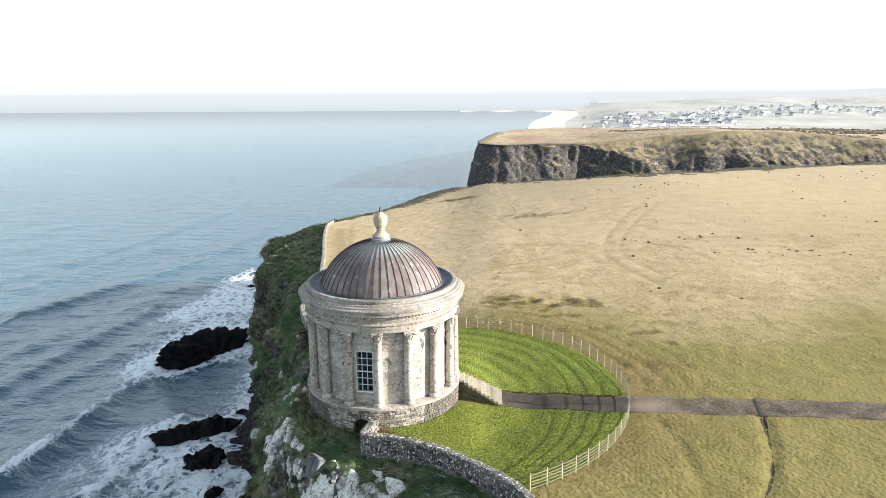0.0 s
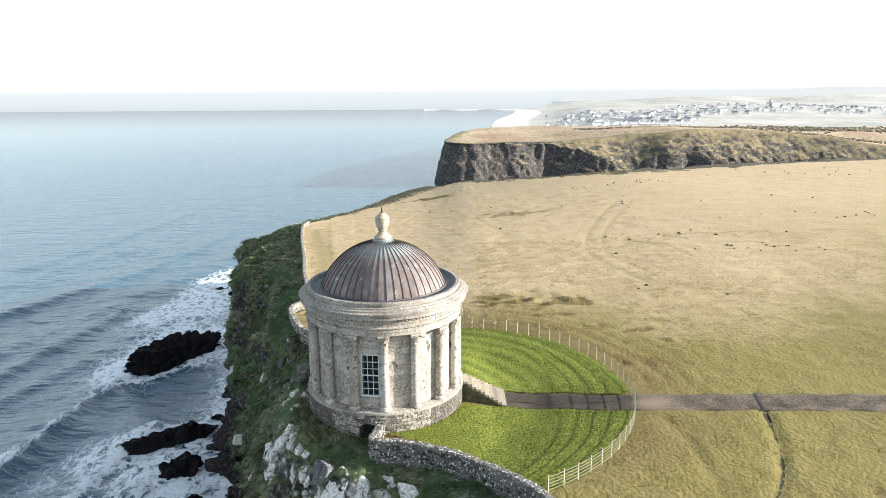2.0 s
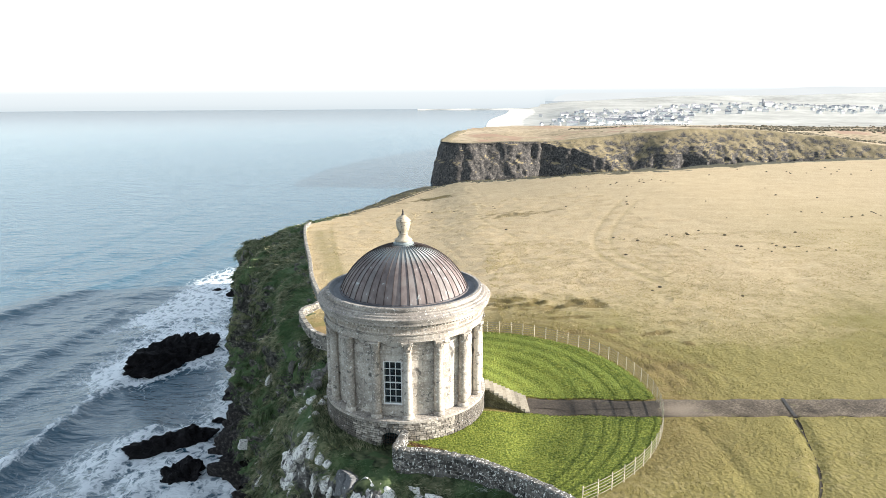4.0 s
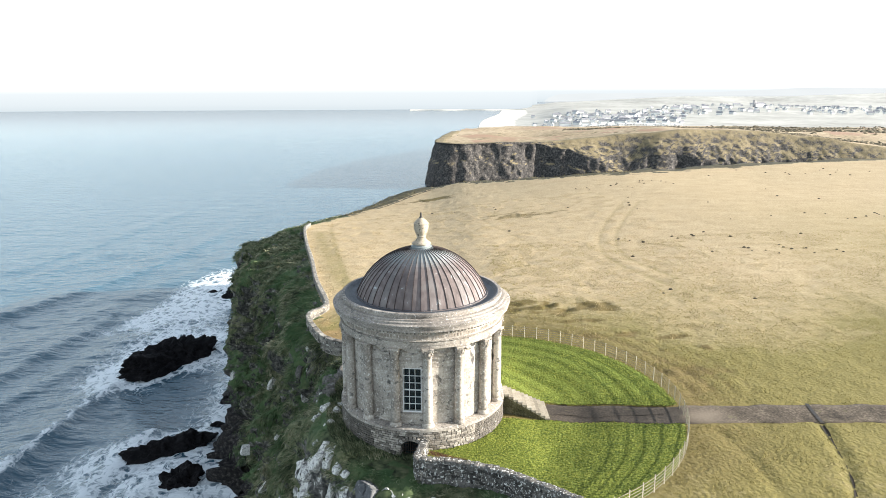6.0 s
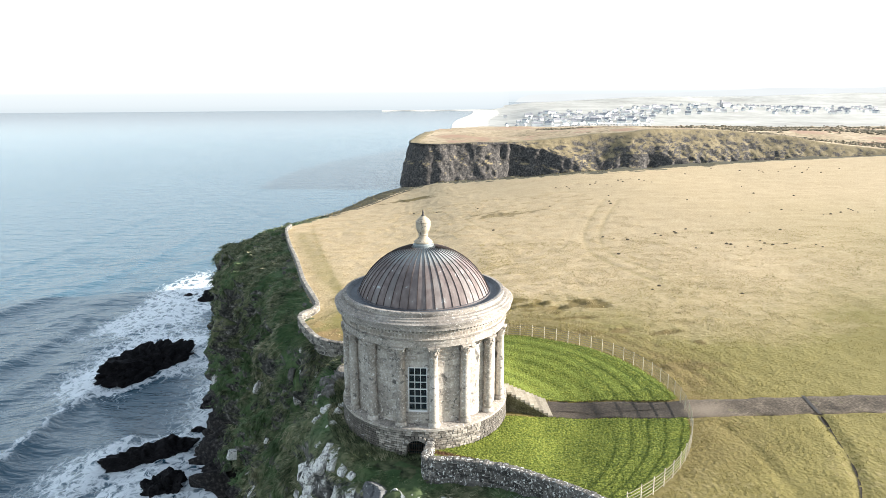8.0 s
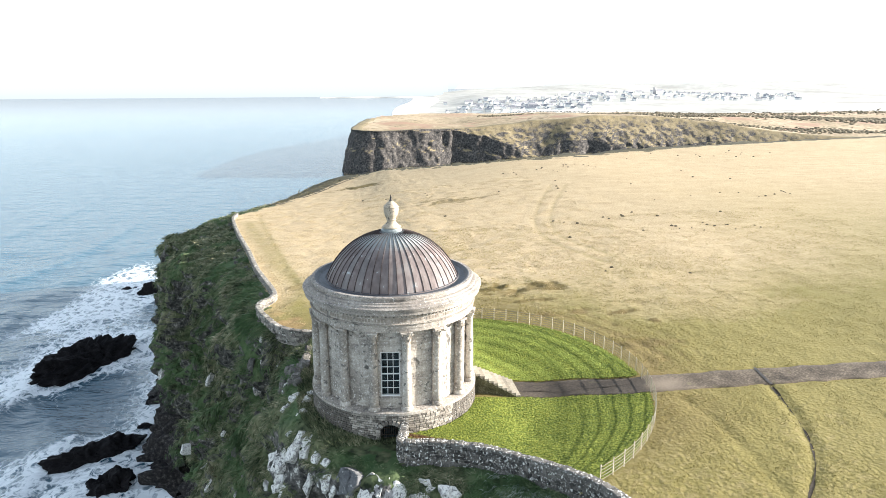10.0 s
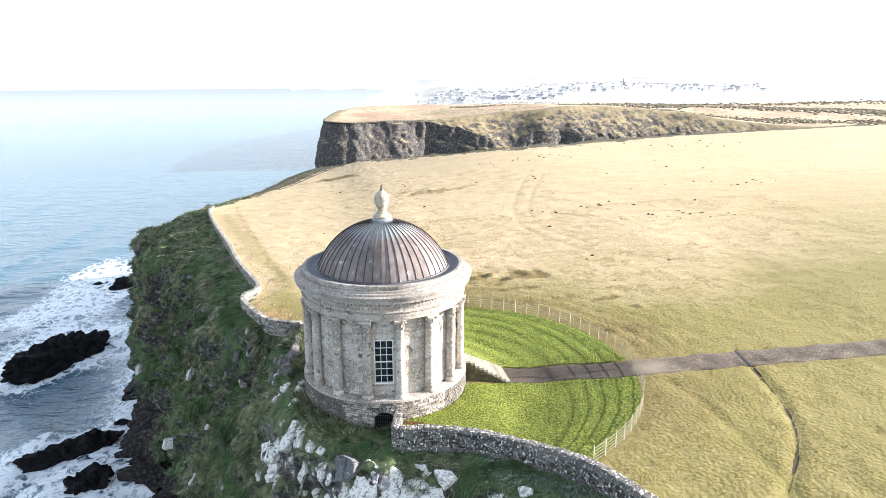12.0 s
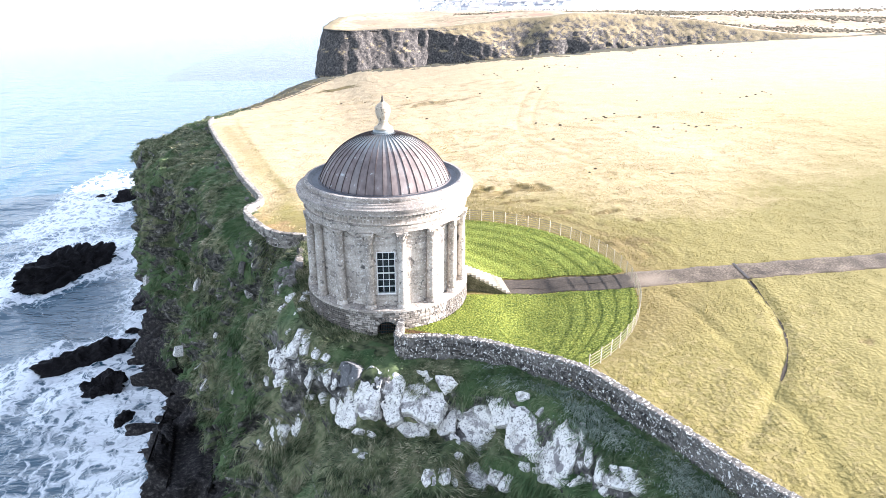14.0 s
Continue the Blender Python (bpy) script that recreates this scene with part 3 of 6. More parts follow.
def blotch(x, y, spots, ragged=0.9):
    """Ragged patches: centre x, y, half sizes along x and y, strength."""
    n = (fbm(xyz(x, y), 2.2, 4, 53) + 0.7 * fbm(xyz(x, y) * np.array([0.4, 1, 1]), 0.8, 2, 54)) * ragged * 2
    out = np.zeros(np.shape(x))
    for cx, cy, a, b, k in spots:
        out = np.maximum(out, k * sm(0.85, 0.5, np.hypot((x - cx) / a, (y - cy) / b) + n))
    return np.clip(out, 0, 1)


def bare_mask(x, y):
    return blotch(x, y, [(-8.9, 17.6, 1.7, 2.6, 0.85), (-10.6, 22, 0.9, 2.0, 0.5), (20.5, 2.5, 2.5, 6, 0.35)])


def rank_and_shade_mask(x, y):
    """Darker patches: rank growth, and the shade of low scarps put into colour."""
    return blotch(x, y, [(12.0, 23.4, 5.6, 3.0, 1.0), (17, 23.0, 5.6, 1.6, 1.0), (15.5, 18.6, 3.0, 0.8, 0.8), (19.6, 13.6, 3.6, 0.9, 0.95), (23.0, 13.2, 3.4, 0.8, 0.9), (25.3, 10.4, 1.5, 0.8, 1.0), (19, 87, 9, 3.5, 0.6), (0.5, 134, 9, 4.5, 0.9),
                         (-9.3, 31.7, 1.4, 2.2, 0.55), (22, 5, 5, 1.2, 0.4), (29.7, -14.4, 0.7, 0.5, 0.8), (27, 16, 7, 0.7, 0.4)])


def field_height(x, y):
    z = ground_z(x, y)
    tus = fbm(xyz(x, y), 0.9, 3, 61) * (0.15 + 0.08 * sm(30, 8, x) * sm(14, 24, y)) + fbm(xyz(x, y), 3.5, 2, 66) * 0.07
    z = z + tus * sm(16, 19, np.hypot(x - 1.5, y + 0.4))
    z = z + 0.17 * fbm(xyz(x, y) * np.array([0.32, 1, 1]), 1.5, 2, 67) * sm(10, 22, y) - 0.09 * furrows(x, y)
    for r in RUTS[:3]:
        z = z - 0.05 * np.exp(-(line_distance(r, x, y) / 0.4) ** 2)
    z = z - 0.16 * np.exp(-(line_distance(DITCH, x, y) / 0.26) ** 2) - 0.1 * np.exp(-(line_distance(TRACK, x, y) / 0.28) ** 2)
    z = z + 0.7 * rank_and_shade_mask(x, y) * (fbm(xyz(x, y), 0.9, 3, 57) - 0.02)
    d = line_distance(PATH_LINE, x, y)
    return z - 0.14 * sm(1.4, 0.95, d)


def near_temple(x, y):
    return (x < -0.2) & (y < 12.5) & (y > -9.5)


def land_keep(x, y):
    wall_y = np.interp(x, [-0.25, 1.8, 4.9, 7.7, 9.8, 11.2, 12.4, 14.8, 19.2, 30, 46], [-8.45, -8.75, -9.95, -12.4, -15.1, -18.3, -21.2, -26.8, -33, -46, -62])
    return inside(LAND, x, y) & ~near_temple(x, y) & ((x < -0.25) | (y > wall_y))


gx = np.concatenate([np.arange(-30, 46, 0.4), 46 + np.cumsum(np.linspace(0.4, 6, 115))])
gy = np.concatenate([np.arange(-62, -30, 1.0), np.arange(-30, 40, 0.4), np.arange(40, 110, 0.55), 110 + np.cumsum(np.linspace(0.55, 2.2, 100))])
gm = kept_grid(gx, gy, land_keep, field_height, "ground", FIELD)
co = np.empty(len(gm.vertices) * 3)
gm.vertices.foreach_get("co", co)
co = co.reshape(-1, 3)
add_attribute(gm, "green", green_mask(co[:, 0], co[:, 1]))
add_attribute(gm, "bare", bare_mask(co[:, 0], co[:, 1]))
around = np.hypot(co[:, 0] - 1.5, co[:, 1] + 0.4)
add_attribute(gm, "rank", np.clip(rank_and_shade_mask(co[:, 0], co[:, 1]) + 0.55 * sm(27, 18, around) * sm(-17, -8, co[:, 1]) + 0.35 * furrows(co[:, 0], co[:, 1]), 0, 1))
tagged(new("ground", gm), "broad pasture of dry tussocky yellow grass", "field", kind="structure")

turf = kept_grid(np.arange(-9, 1.3, 0.2), np.arange(-10, 13.3, 0.2), lambda x, y: inside(LAND, x, y) & (x < 0.6) & (np.hypot(x, y) > 5.5),
                 lambda x, y: plateau(x, y) - 0.03 - 0.5 * sm(-3.5, -7, y) + 0.25 * fbm(xyz(x, y), 1.2, 3, 143), "cliff_turf", CLIFF)
tagged(new("cliff_turf", turf), "rough dark grass on the brink below the temple", "grass", kind="structure")

# ---------------------------------------------------------------- far land
FAR_EDGE = [(900, 440), (560, 450), (420, 462), (330, 474), (270, 480), (215, 474), (178, 468), (150, 470), (122, 465), (85, 457), (48, 447), (19, 439), (8, 444), (4, 462), (9, 510), (20, 580), (40, 650),
            (80, 760), (110, 900), (150, 1150), (190, 1500), (270, 1900), (320, 2300), (340, 2600), (420, 3000)]
far_curve = curve_through(FAR_EDGE, 9)
FAR_POLY = [tuple(p) for p in far_curve] + [(3600, 3000), (3600, 440)]


def far_z(x, y):
    d = np.hypot(x, y)
    z = -14.0 - 22 * sm(520, 1250, d) + 4.0 * fbm(xyz(x, y), 120, 4, 71) + 2.2 * fbm(xyz(x, y), 28, 3, 73)
    z = z + 7 * sm(80, 200, x) * sm(700, 480, y) * sm(420, 200, x)
    z = z - 11 * sm(230, 420, x) * sm(660, 480, y)
    z = z + 14 * np.exp(-(((x - 830) / 260) ** 2 + ((y - 1750) / 220) ** 2)) + 7 * np.exp(-(((x - 330) / 220) ** 2 + ((y - 1700) / 160) ** 2))
    z = z + sm(1900, 3000, y) * sm(300, 1500, x) * (25 + 60 * fbm(xyz(x, y), 700, 3, 75))
    coast = line_distance(far_curve[::2], x, y)
    return np.where(y > 800, SEA + 1 + (z - SEA - 1) * sm(0, 160, coast), z)


fx = np.concatenate([-900 + np.arange(0, 880, 40), np.arange(-20, 340, 5.0), 340 + np.cumsum(np.linspace(5, 90, 82))])
fy = np.concatenate([np.arange(430, 620, 5.0), 620 + np.cumsum(np.linspace(5, 70, 110))])
far_ground = new("far_ground", kept_grid(fx, fy[fy < 1010], lambda x, y: inside(FAR_POLY, x, y), far_z, "far_ground", FAR_LAND))
tagged(far_ground, "brown heath and farmland on the next headland", "land", kind="structure")
# dune colour paled and greyed to carry the distance haze
DUNES = surface("hazed_dune_grass", [(0.38, (0.31, 0.3, 0.27)), (0.48, (0.4, 0.387, 0.35)), (0.6, (0.49, 0.475, 0.435))], 160.0, 20.0, 0.95, 0.3, 1.0, mix=0.4)
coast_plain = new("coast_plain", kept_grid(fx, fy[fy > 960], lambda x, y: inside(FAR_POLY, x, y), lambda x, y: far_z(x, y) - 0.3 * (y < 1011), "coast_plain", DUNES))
tagged(coast_plain, "dunes and low hills behind the bay, paled by painted haze", "land", kind="structure")
fc = curve_through(FAR_EDGE[:16], 1.2)
ft = np.gradient(fc, axis=0)
fo = np.stack([ft[:, 1], -ft[:, 0]], -1) * -1
fo /= np.hypot(*fo.T)[:, None]
if fo[5, 1] > 0:
    fo = -fo
tz = far_z(fc[:, 0], fc[:, 1])
F = []
FROWS = 80
# how far the grass bank comes down over the rock
rock_top = np.interp(fc[:, 0], [0, 50, 80, 103, 112, 131, 142, 152, 168, 186, 217, 248, 300, 400], [-14.3, -14.9, -16.3, -20.5, -24.5, -31, -38, -33, -22.5, -24, -25, -28, -33, -41])
rock_top = rock_top + 3.0 * fbm(xyz(fc[:, 0], fc[:, 1]), 14, 3, 79) * sm(8, 30, fc[:, 0])
lean_ = np.clip(tz - rock_top, 0, 40) * sm(6, 30, fc[:, 0])
run_ = 1.55 * lean_ / (1 + lean_ / 32)
spur = 0.8 * np.exp(-((fc[:, 0] - 143) / 12) ** 2) + 0.5 * np.exp(-((fc[:, 0] - 232) / 20) ** 2)
for u in np.linspace(0, 1, FROWS):
    if u < 0.06:
        o, down_ = np.full(len(fc), -9 + 150 * u), np.full(len(fc), 0.5 if u == 0 else -0.3)
    elif u < 0.34:
        k = (u - 0.06) / 0.28
        o, down_ = k * run_, 0.7 * min(1, k * 3) - 0.3 + k ** 1.2 * lean_
    else:
        k = (u - 0.34) / 0.66
        o, down_ = run_ + (7 * k ** 0.85 + 1.0 * sm(0.36, 0.5, k)) * (1 + spur), 0.4 + lean_ + k * (tz - SEA + 2 - 0.4 - lean_)
    F.append(np.stack([fc[:, 0] + fo[:, 0] * o, fc[:, 1] + fo[:, 1] * o, tz - down_], -1))
F = np.stack(F, 1)
F3 = F.reshape(-1, 3)
wob = 5 * fbm(F3 * np.array([1, 1, 0.45]), 24, 4, 81).reshape(F.shape[:2]) - 6 * np.abs(fbm(F3 * np.array([1, 1, 0.5]), 9, 4, 83)).reshape(F.shape[:2]) + 2.4 * fbm(F3 * np.array([1, 1, 0.7]), 4, 3, 85).reshape(F.shape[:2])
wob -= 4 * np.abs(fbm(F3 * np.array([1, 1, 0.5]), 4, 3, 89)).reshape(F.shape[:2])
wob -= 9 * np.exp(-((F[:, :, 0] - 186) / 8) ** 2) * np.linspace(0.0, 1.0, FROWS)[None, :] + 6 * np.exp(-((F[:, :, 0] - 82) / 9) ** 2) * np.linspace(0.0, 1.0, FROWS)[None, :]
F[:, :, :2] += fo[:, None, :] * (wob * sm(0.05, 0.45, np.linspace(0, 1, FROWS))[None, :])[:, :, None]
F[:, :, 2] += 2.2 * fbm(F3, 6, 3, 87).reshape(F.shape[:2]) * sm(0.06, 0.2, np.linspace(0, 1, FROWS))[None, :]
far_cliff = new("far_cliff", mesh_of("far_cliff", F.reshape(-1, 3), grid_faces(len(fc), FROWS), FAR_CLIFF))
tagged(far_cliff, "dark vertical cliffs of the next headland", "cliff", kind="structure")

# ---------------------------------------------------------------- sea
ROCKS = [  # centre x, y, half length, half width, height, turn
    (-67.5, 121, 14.5, 5.2, 6.0, 56), (-51.5, 75.5, 9.0, 2.6, 3.4, 24), (-45.0, 64.5, 4.6, 2.8, 3.6, 10), (-67, 180, 5.5, 2.6, 3.6, 30),
    (-76, 184, 3.0, 1.2, 1.4, 10), (-45, 85, 2.4, 1.6, 2.0, 40), (-46.5, 98, 2.2, 1.3, 1.5, 70), (-40, 55, 2.2, 1.4, 2.0, 60)]


# swells that run in: their crest lines and heights
CRESTS = [(curve_through([(-81, 58), (-79, 78), (-77, 98), (-73, 114)], 6), 1.5), (curve_through([(-140, 150), (-130, 172), (-118, 200), (-109, 235), (-103, 290), (-98, 340)], 8), 0.9),
          (curve_through([(-175, 180), (-160, 230), (-148, 300), (-140, 380)], 10), 0.8), (curve_through([(-108, 95), (-105, 125), (-100, 152)], 6), 0.9),
          (curve_through([(-62, 52), (-60, 68), (-58, 82)], 5), 0.8)]


def swell(x, y):
    """Long swells that run in on the cliff, and the chop on them."""
    along = x * 0.955 - y * 0.30 + 26 * fbm(xyz(x, y), 130, 3, 91)
    big = np.sin(along * 2 * np.pi / 27)
    z = 0.5 * (np.maximum(big, -0.35) ** 2 * np.sign(big))
    for cl, tall in CRESTS:
        d = line_distance(cl, x, y)
        lee = np.sign(x - np.interp(y, cl[:, 1], cl[:, 0]))
        z = z + tall * np.exp(-(d / np.where(lee > 0, 2.4, 7.0)) ** 2) - 0.3 * tall * np.exp(-((d - 7) / 4.0) ** 2) * (lee > 0)
    z = z + 1.7 * fbm(xyz(x, y) * np.array([0.6, 1, 1]), 9, 4, 95) + 0.6 * fbm(xyz(x, y) * np.array([0.5, 1, 1]), 2.6, 3, 99)
    return z * (0.3 * sm(1100, 300, np.hypot(x, y)) + 0.7 * sm(330, 120, np.hypot(x, y)))


def foam(x, y):
    """How thick the foam lies, from 0 to 1."""
    shore = line_distance(line[::6, 2:4], x, y)
    rag = fbm(xyz(x, y) * np.array([1, 0.55, 1]), 16, 4, 105)
    d = shore.copy()
    for (rx, ry, a, b, h, turn) in ROCKS[:5]:
        c, s_ = math.cos(radians(turn)), math.sin(radians(turn))
        u, w = (x - rx) * c + (y - ry) * s_, -(x - rx) * s_ + (y - ry) * c
        d = np.minimum(d, np.maximum(np.hypot(u / (a + 2), w / (b + 2)) - 1, 0) * 7)
    near = 0.56 * np.exp(-d / 4.5) + 0.25 * np.exp(-d / 15.0)
    cove = 0.09 * sm(92, 62, y) * sm(34, 4, shore) + 0.05 * sm(80, 58, y) * sm(-92, -70, x)
    run = np.interp(y, [140, 155, 190, 228, 250], [-96, -94, -90, -82, -74])          # broken water behind the spent wave
    surf = 0.56 * sm(-6, 6, x - run + 10 * rag) * sm(244, 205, y + 0.6 * (x + 85) + 30 * rag) * sm(146, 164, y - 0.35 * (x + 85) + 30 * rag) * sm(-60, -70, x + 16 * rag)
    lip_ = 0
    for cl, k in ((CRESTS[0][0], 0.5), (CRESTS[4][0], 0.4)):
        lip_ = lip_ + k * np.exp(-(line_distance(cl, x, y) / 1.5) ** 2)
    trail = 0.36 * np.exp(-((x + 76) / 17) ** 2 - ((y - 132) / 28) ** 2)
    calm_ = 1 - 0.6 * np.exp(-((x + 58) / 9) ** 2 - ((y - 100) / 13) ** 2)
    return np.clip(calm_ * (near + cove + trail) + surf + lip_ + 0.75 * rag - 0.08, 0, 0.57)


def make_sea():
    xs = np.concatenate([-4600 + np.arange(0, 4000, 250.0), np.linspace(-600, -160, 90)[:-1], np.arange(-160, -20, 0.9), np.arange(-20, 60, 4.0), 60 + np.cumsum(np.linspace(5, 300, 30))])
    ys = np.concatenate([np.linspace(-700, 20, 30)[:-1], np.arange(20, 240, 0.9), 240 + np.cumsum(np.linspace(1, 110, 85))])
    X, Y = [a.reshape(-1) for a in np.meshgrid(xs, ys, indexing="ij")]
    Z = SEA + swell(X, Y)
    me = mesh_of("sea", np.stack([X, Y, Z], -1), grid_faces(len(xs), len(ys)), SEA_MAT)
    add_attribute(me, "foam", foam(X, Y) * sm(420, 230, np.hypot(X, Y)))
    add_attribute(me, "chop", 0.56 * sm(1500, 180, np.hypot(X, Y)) + 0.14 * sm(4200, 1200, np.hypot(X, Y)))
    return me


SEA_MAT = bpy.data.materials.new("sea_water")
SEA_MAT.use_nodes = True
sn, sl = SEA_MAT.node_tree.nodes, SEA_MAT.node_tree.links
sb = sn["Principled BSDF"]
sgeo = sn.new("ShaderNodeNewGeometry")
satt = sn.new("ShaderNodeAttribute")
satt.attribute_name = "foam"
schop = sn.new("ShaderNodeAttribute")
schop.attribute_name = "chop"
smap = sn.new("ShaderNodeMapping")
smap.inputs["Rotation"].default_value = (0, 0, radians(10))
smap.inputs["Scale"].default_value = (0.38, 0.95, 1.0)
sl.new(sgeo.outputs["Position"], smap.inputs[0])
bumps = []
for sc, dist in ((0.13, 1.2), (0.42, 0.9), (1.3, 0.35)):
    t = sn.new("ShaderNodeTexNoise")
    t.inputs["Scale"].default_value, t.inputs["Detail"].default_value = sc, 4
    sl.new(smap.outputs[0], t.inputs["Vector"])
    bp = sn.new("ShaderNodeBump")
    bp.inputs["Distance"].default_value = dist
    sl.new(schop.outputs["Fac"], bp.inputs["Strength"])
    sl.new(t.outputs[0], bp.inputs["Height"])
    if bumps:
        sl.new(bumps[-1].outputs[0], bp.inputs["Normal"])
    bumps.append(bp)
sl.new(bumps[-1].outputs[0], sb.inputs["Normal"])
# lacy foam: webs of two sizes, wider where it lies thick, torn by noise
warp = sn.new("ShaderNodeTexNoise")
warp.inputs["Scale"].default_value, warp.inputs["Detail"].default_value = 0.35, 5
sl.new(sgeo.outputs["Position"], warp.inputs["Vector"])
wadd = sn.new("ShaderNodeVectorMath")
wadd.operation = "MULTIPLY_ADD"
wadd.inputs[1].default_value = (5.0, 5.0, 0.0)
sl.new(warp.outputs["Color"], wadd.inputs[0])
sl.new(sgeo.outputs["Position"], wadd.inputs[2])
wmap_ = sn.new("ShaderNodeMapping")
wmap_.inputs["Scale"].default_value = (1.0, 0.62, 0.0)
sl.new(wadd.outputs[0], wmap_.inputs[0])
webs = []
for sc in (0.36, 0.95):
    vo_ = sn.new("ShaderNodeTexVoronoi")
    vo_.feature = "DISTANCE_TO_EDGE"
    vo_.inputs["Scale"].default_value = sc
    sl.new(wmap_.outputs[0], vo_.inputs["Vector"])
    wb = sn.new("ShaderNodeMapRange")
    wb.inputs["From Min"].default_value, wb.inputs["From Max"].default_value = 0.0, 0.30
    wb.inputs["To Min"].default_value, wb.inputs["To Max"].default_value = 1.0, 0.0
    sl.new(vo_.outputs["Distance"], wb.inputs["Value"])
    webs.append(wb)
wmix = sn.new("ShaderNodeMix")
wmix.inputs[0].default_value = 0.45
sl.new(webs[0].outputs[0], wmix.inputs[2])
sl.new(webs[1].outputs[0], wmix.inputs[3])
tf = sn.new("ShaderNodeTexNoise")
tf.inputs["Scale"].default_value, tf.inputs["Detail"].default_value, tf.inputs["Distortion"].default_value = 0.9, 10, 0.6
sl.new(wmap_.outputs[0], tf.inputs["Vector"])
wtex = sn.new("ShaderNodeMix")
wtex.inputs[0].default_value = 0.45
sl.new(wmix.outputs[0], wtex.inputs[2])
sl.new(tf.outputs[0], wtex.inputs[3])
fa = sn.new("ShaderNodeMath")
fa.operation = "ADD"
sl.new(wtex.outputs[0], fa.inputs[0])
sl.new(satt.outputs["Fac"], fa.inputs[1])
fr = sn.new("ShaderNodeMapRange")
fr.interpolation_type = "SMOOTHSTEP"
fr.inputs["From Min"].default_value, fr.inputs["From Max"].default_value = 0.84, 1.2
sl.new(fa.outputs[0], fr.inputs["Value"])
cm = sn.new("ShaderNodeMix")
cm.data_type = "RGBA"
cm.inputs[6].default_value, cm.inputs[7].default_value = (0.04, 0.096, 0.134, 1), (0.84, 0.87, 0.88, 1)
sl.new(fr.outputs[0], cm.inputs[0])
sl.new(cm.outputs[2], sb.inputs["Base Color"])
rm = sn.new("ShaderNodeMapRange")
calm_ = sn.new("ShaderNodeMath")          # smoother with distance
calm_.operation = "MULTIPLY_ADD"
calm_.inputs[1].default_value, calm_.inputs[2].default_value = 0.13, 0.12
sl.new(schop.outputs["Fac"], calm_.inputs[0])
sl.new(calm_.outputs[0], rm.inputs["To Min"])
rm.inputs["To Max"].default_value = 0.9
sl.new(fr.outputs[0], rm.inputs["Value"])
sl.new(rm.outputs[0], sb.inputs["Roughness"])
sb.inputs["IOR"].default_value = 1.72
tagged(new("sea", make_sea()), "grey-blue sea with long swells and white foam", "sea", kind="structure")


def make_rock(spec, i):
    rx, ry, a, b, h, turn = spec
    bm = bmesh.new()
    bmesh.ops.create_icosphere(bm, subdivisions=6 if a > 4 else 5, radius=1.0)
    co = np.array([v.co[:] for v in bm.verts])
    co = co * np.array([a, b, h])
    q = co + 37.0 * (i + 1)
    d = 0.7 * fbm(q, a * 0.5, 4, 111) + (0.5 - 4.0 * np.abs(fbm(q * np.array([1, 1, 1.6]), 3.6, 5, 115))) * min(0.5, 2.0 / b) - 2.2 * np.abs(fbm(q, 1.5, 3, 117)) * min(0.3, 0.9 / b)
    co = co * (1 + d[:, None] * np.array([0.8, 0.8, 1.1]))
    for v, c in zip(bm.verts, co):
        v.co = c
    me = bm_mesh("sea_rock", bm, BASALT)
    ob = new("sea_rock", me)
    ob.matrix_world = pose(rx, ry, SEA - 0.8, 0, 0, turn)
    return tagged(ob, "black wave-washed rock standing in white surf", "rock", "rocks off the cliff")


for i, spec in enumerate(ROCKS):
    make_rock(spec, i)

# ---------------------------------------------------------------- the rotunda
COL0 = 4.2                      # azimuth of the column beside the window
WIN_AZ = COL0 - 11.25
Z_BASE, Z_WALL, Z_CAP, Z_ARCH = -1.2, 1.9, 7.45, 7.5
temple = tagged(empty("rotunda"), "round sandstone temple with engaged columns, lichen and a ribbed copper dome", "temple")


def ring_wall(name, r0, r1, z0, z1, material, hole=None, seg=128):
    """A round wall from r0 to r1; hole: (az from, az to, z from, z to) left open, with its reveals."""
    bm = bmesh.new()
    azs = list(np.linspace(-180, 180, seg, endpoint=False))
    zs = [z0, z1]
    if hole:
        azs = sorted([a for a in azs if not (abs(a - hole[0]) < 1.2 or abs(a - hole[1]) < 1.2)] + [hole[0], hole[1]])
        zs = [z0, hole[2], hole[3], z1]
    vo, vi = [], []
    for a in azs:
        c, s_ = math.sin(radians(a)), -math.cos(radians(a))
        vo.append([bm.verts.new((r1 * c, r1 * s_, z)) for z in zs])
        vi.append([bm.verts.new((r0 * c, r0 * s_, z)) for z in zs])
    n, k = len(azs), len(zs)
    for i in range(n):
        j = (i + 1) % n
        gap = hole and hole[0] - 0.01 <= azs[i] < hole[1] - 0.01
        for q in range(k - 1):
            if gap and q == 1:
                continue
            bm.faces.new((vo[i][q], vo[j][q], vo[j][q + 1], vo[i][q + 1]))
            bm.faces.new((vi[i][q], vi[i][q + 1], vi[j][q + 1], vi[j][q]))
        if gap:
            bm.faces.new((vo[i][1], vo[j][1], vi[j][1], vi[i][1]))
            bm.faces.new((vo[i][2], vi[i][2], vi[j][2], vo[j][2]))
        bm.faces.new((vo[i][-1], vo[j][-1], vi[j][-1], vi[i][-1]))
        if hole and abs(azs[i] - hole[0]) < 0.01 or hole and abs(azs[i] - hole[1]) < 0.01:
            bm.faces.new((vo[i][1], vi[i][1], vi[i][2], vo[i][2]))
    return bm


WIN = (WIN_AZ - 6.9, WIN_AZ + 6.9, 2.72, 5.92)
CELLAR = (-14.0, -0.6, 0.1, 0.95)
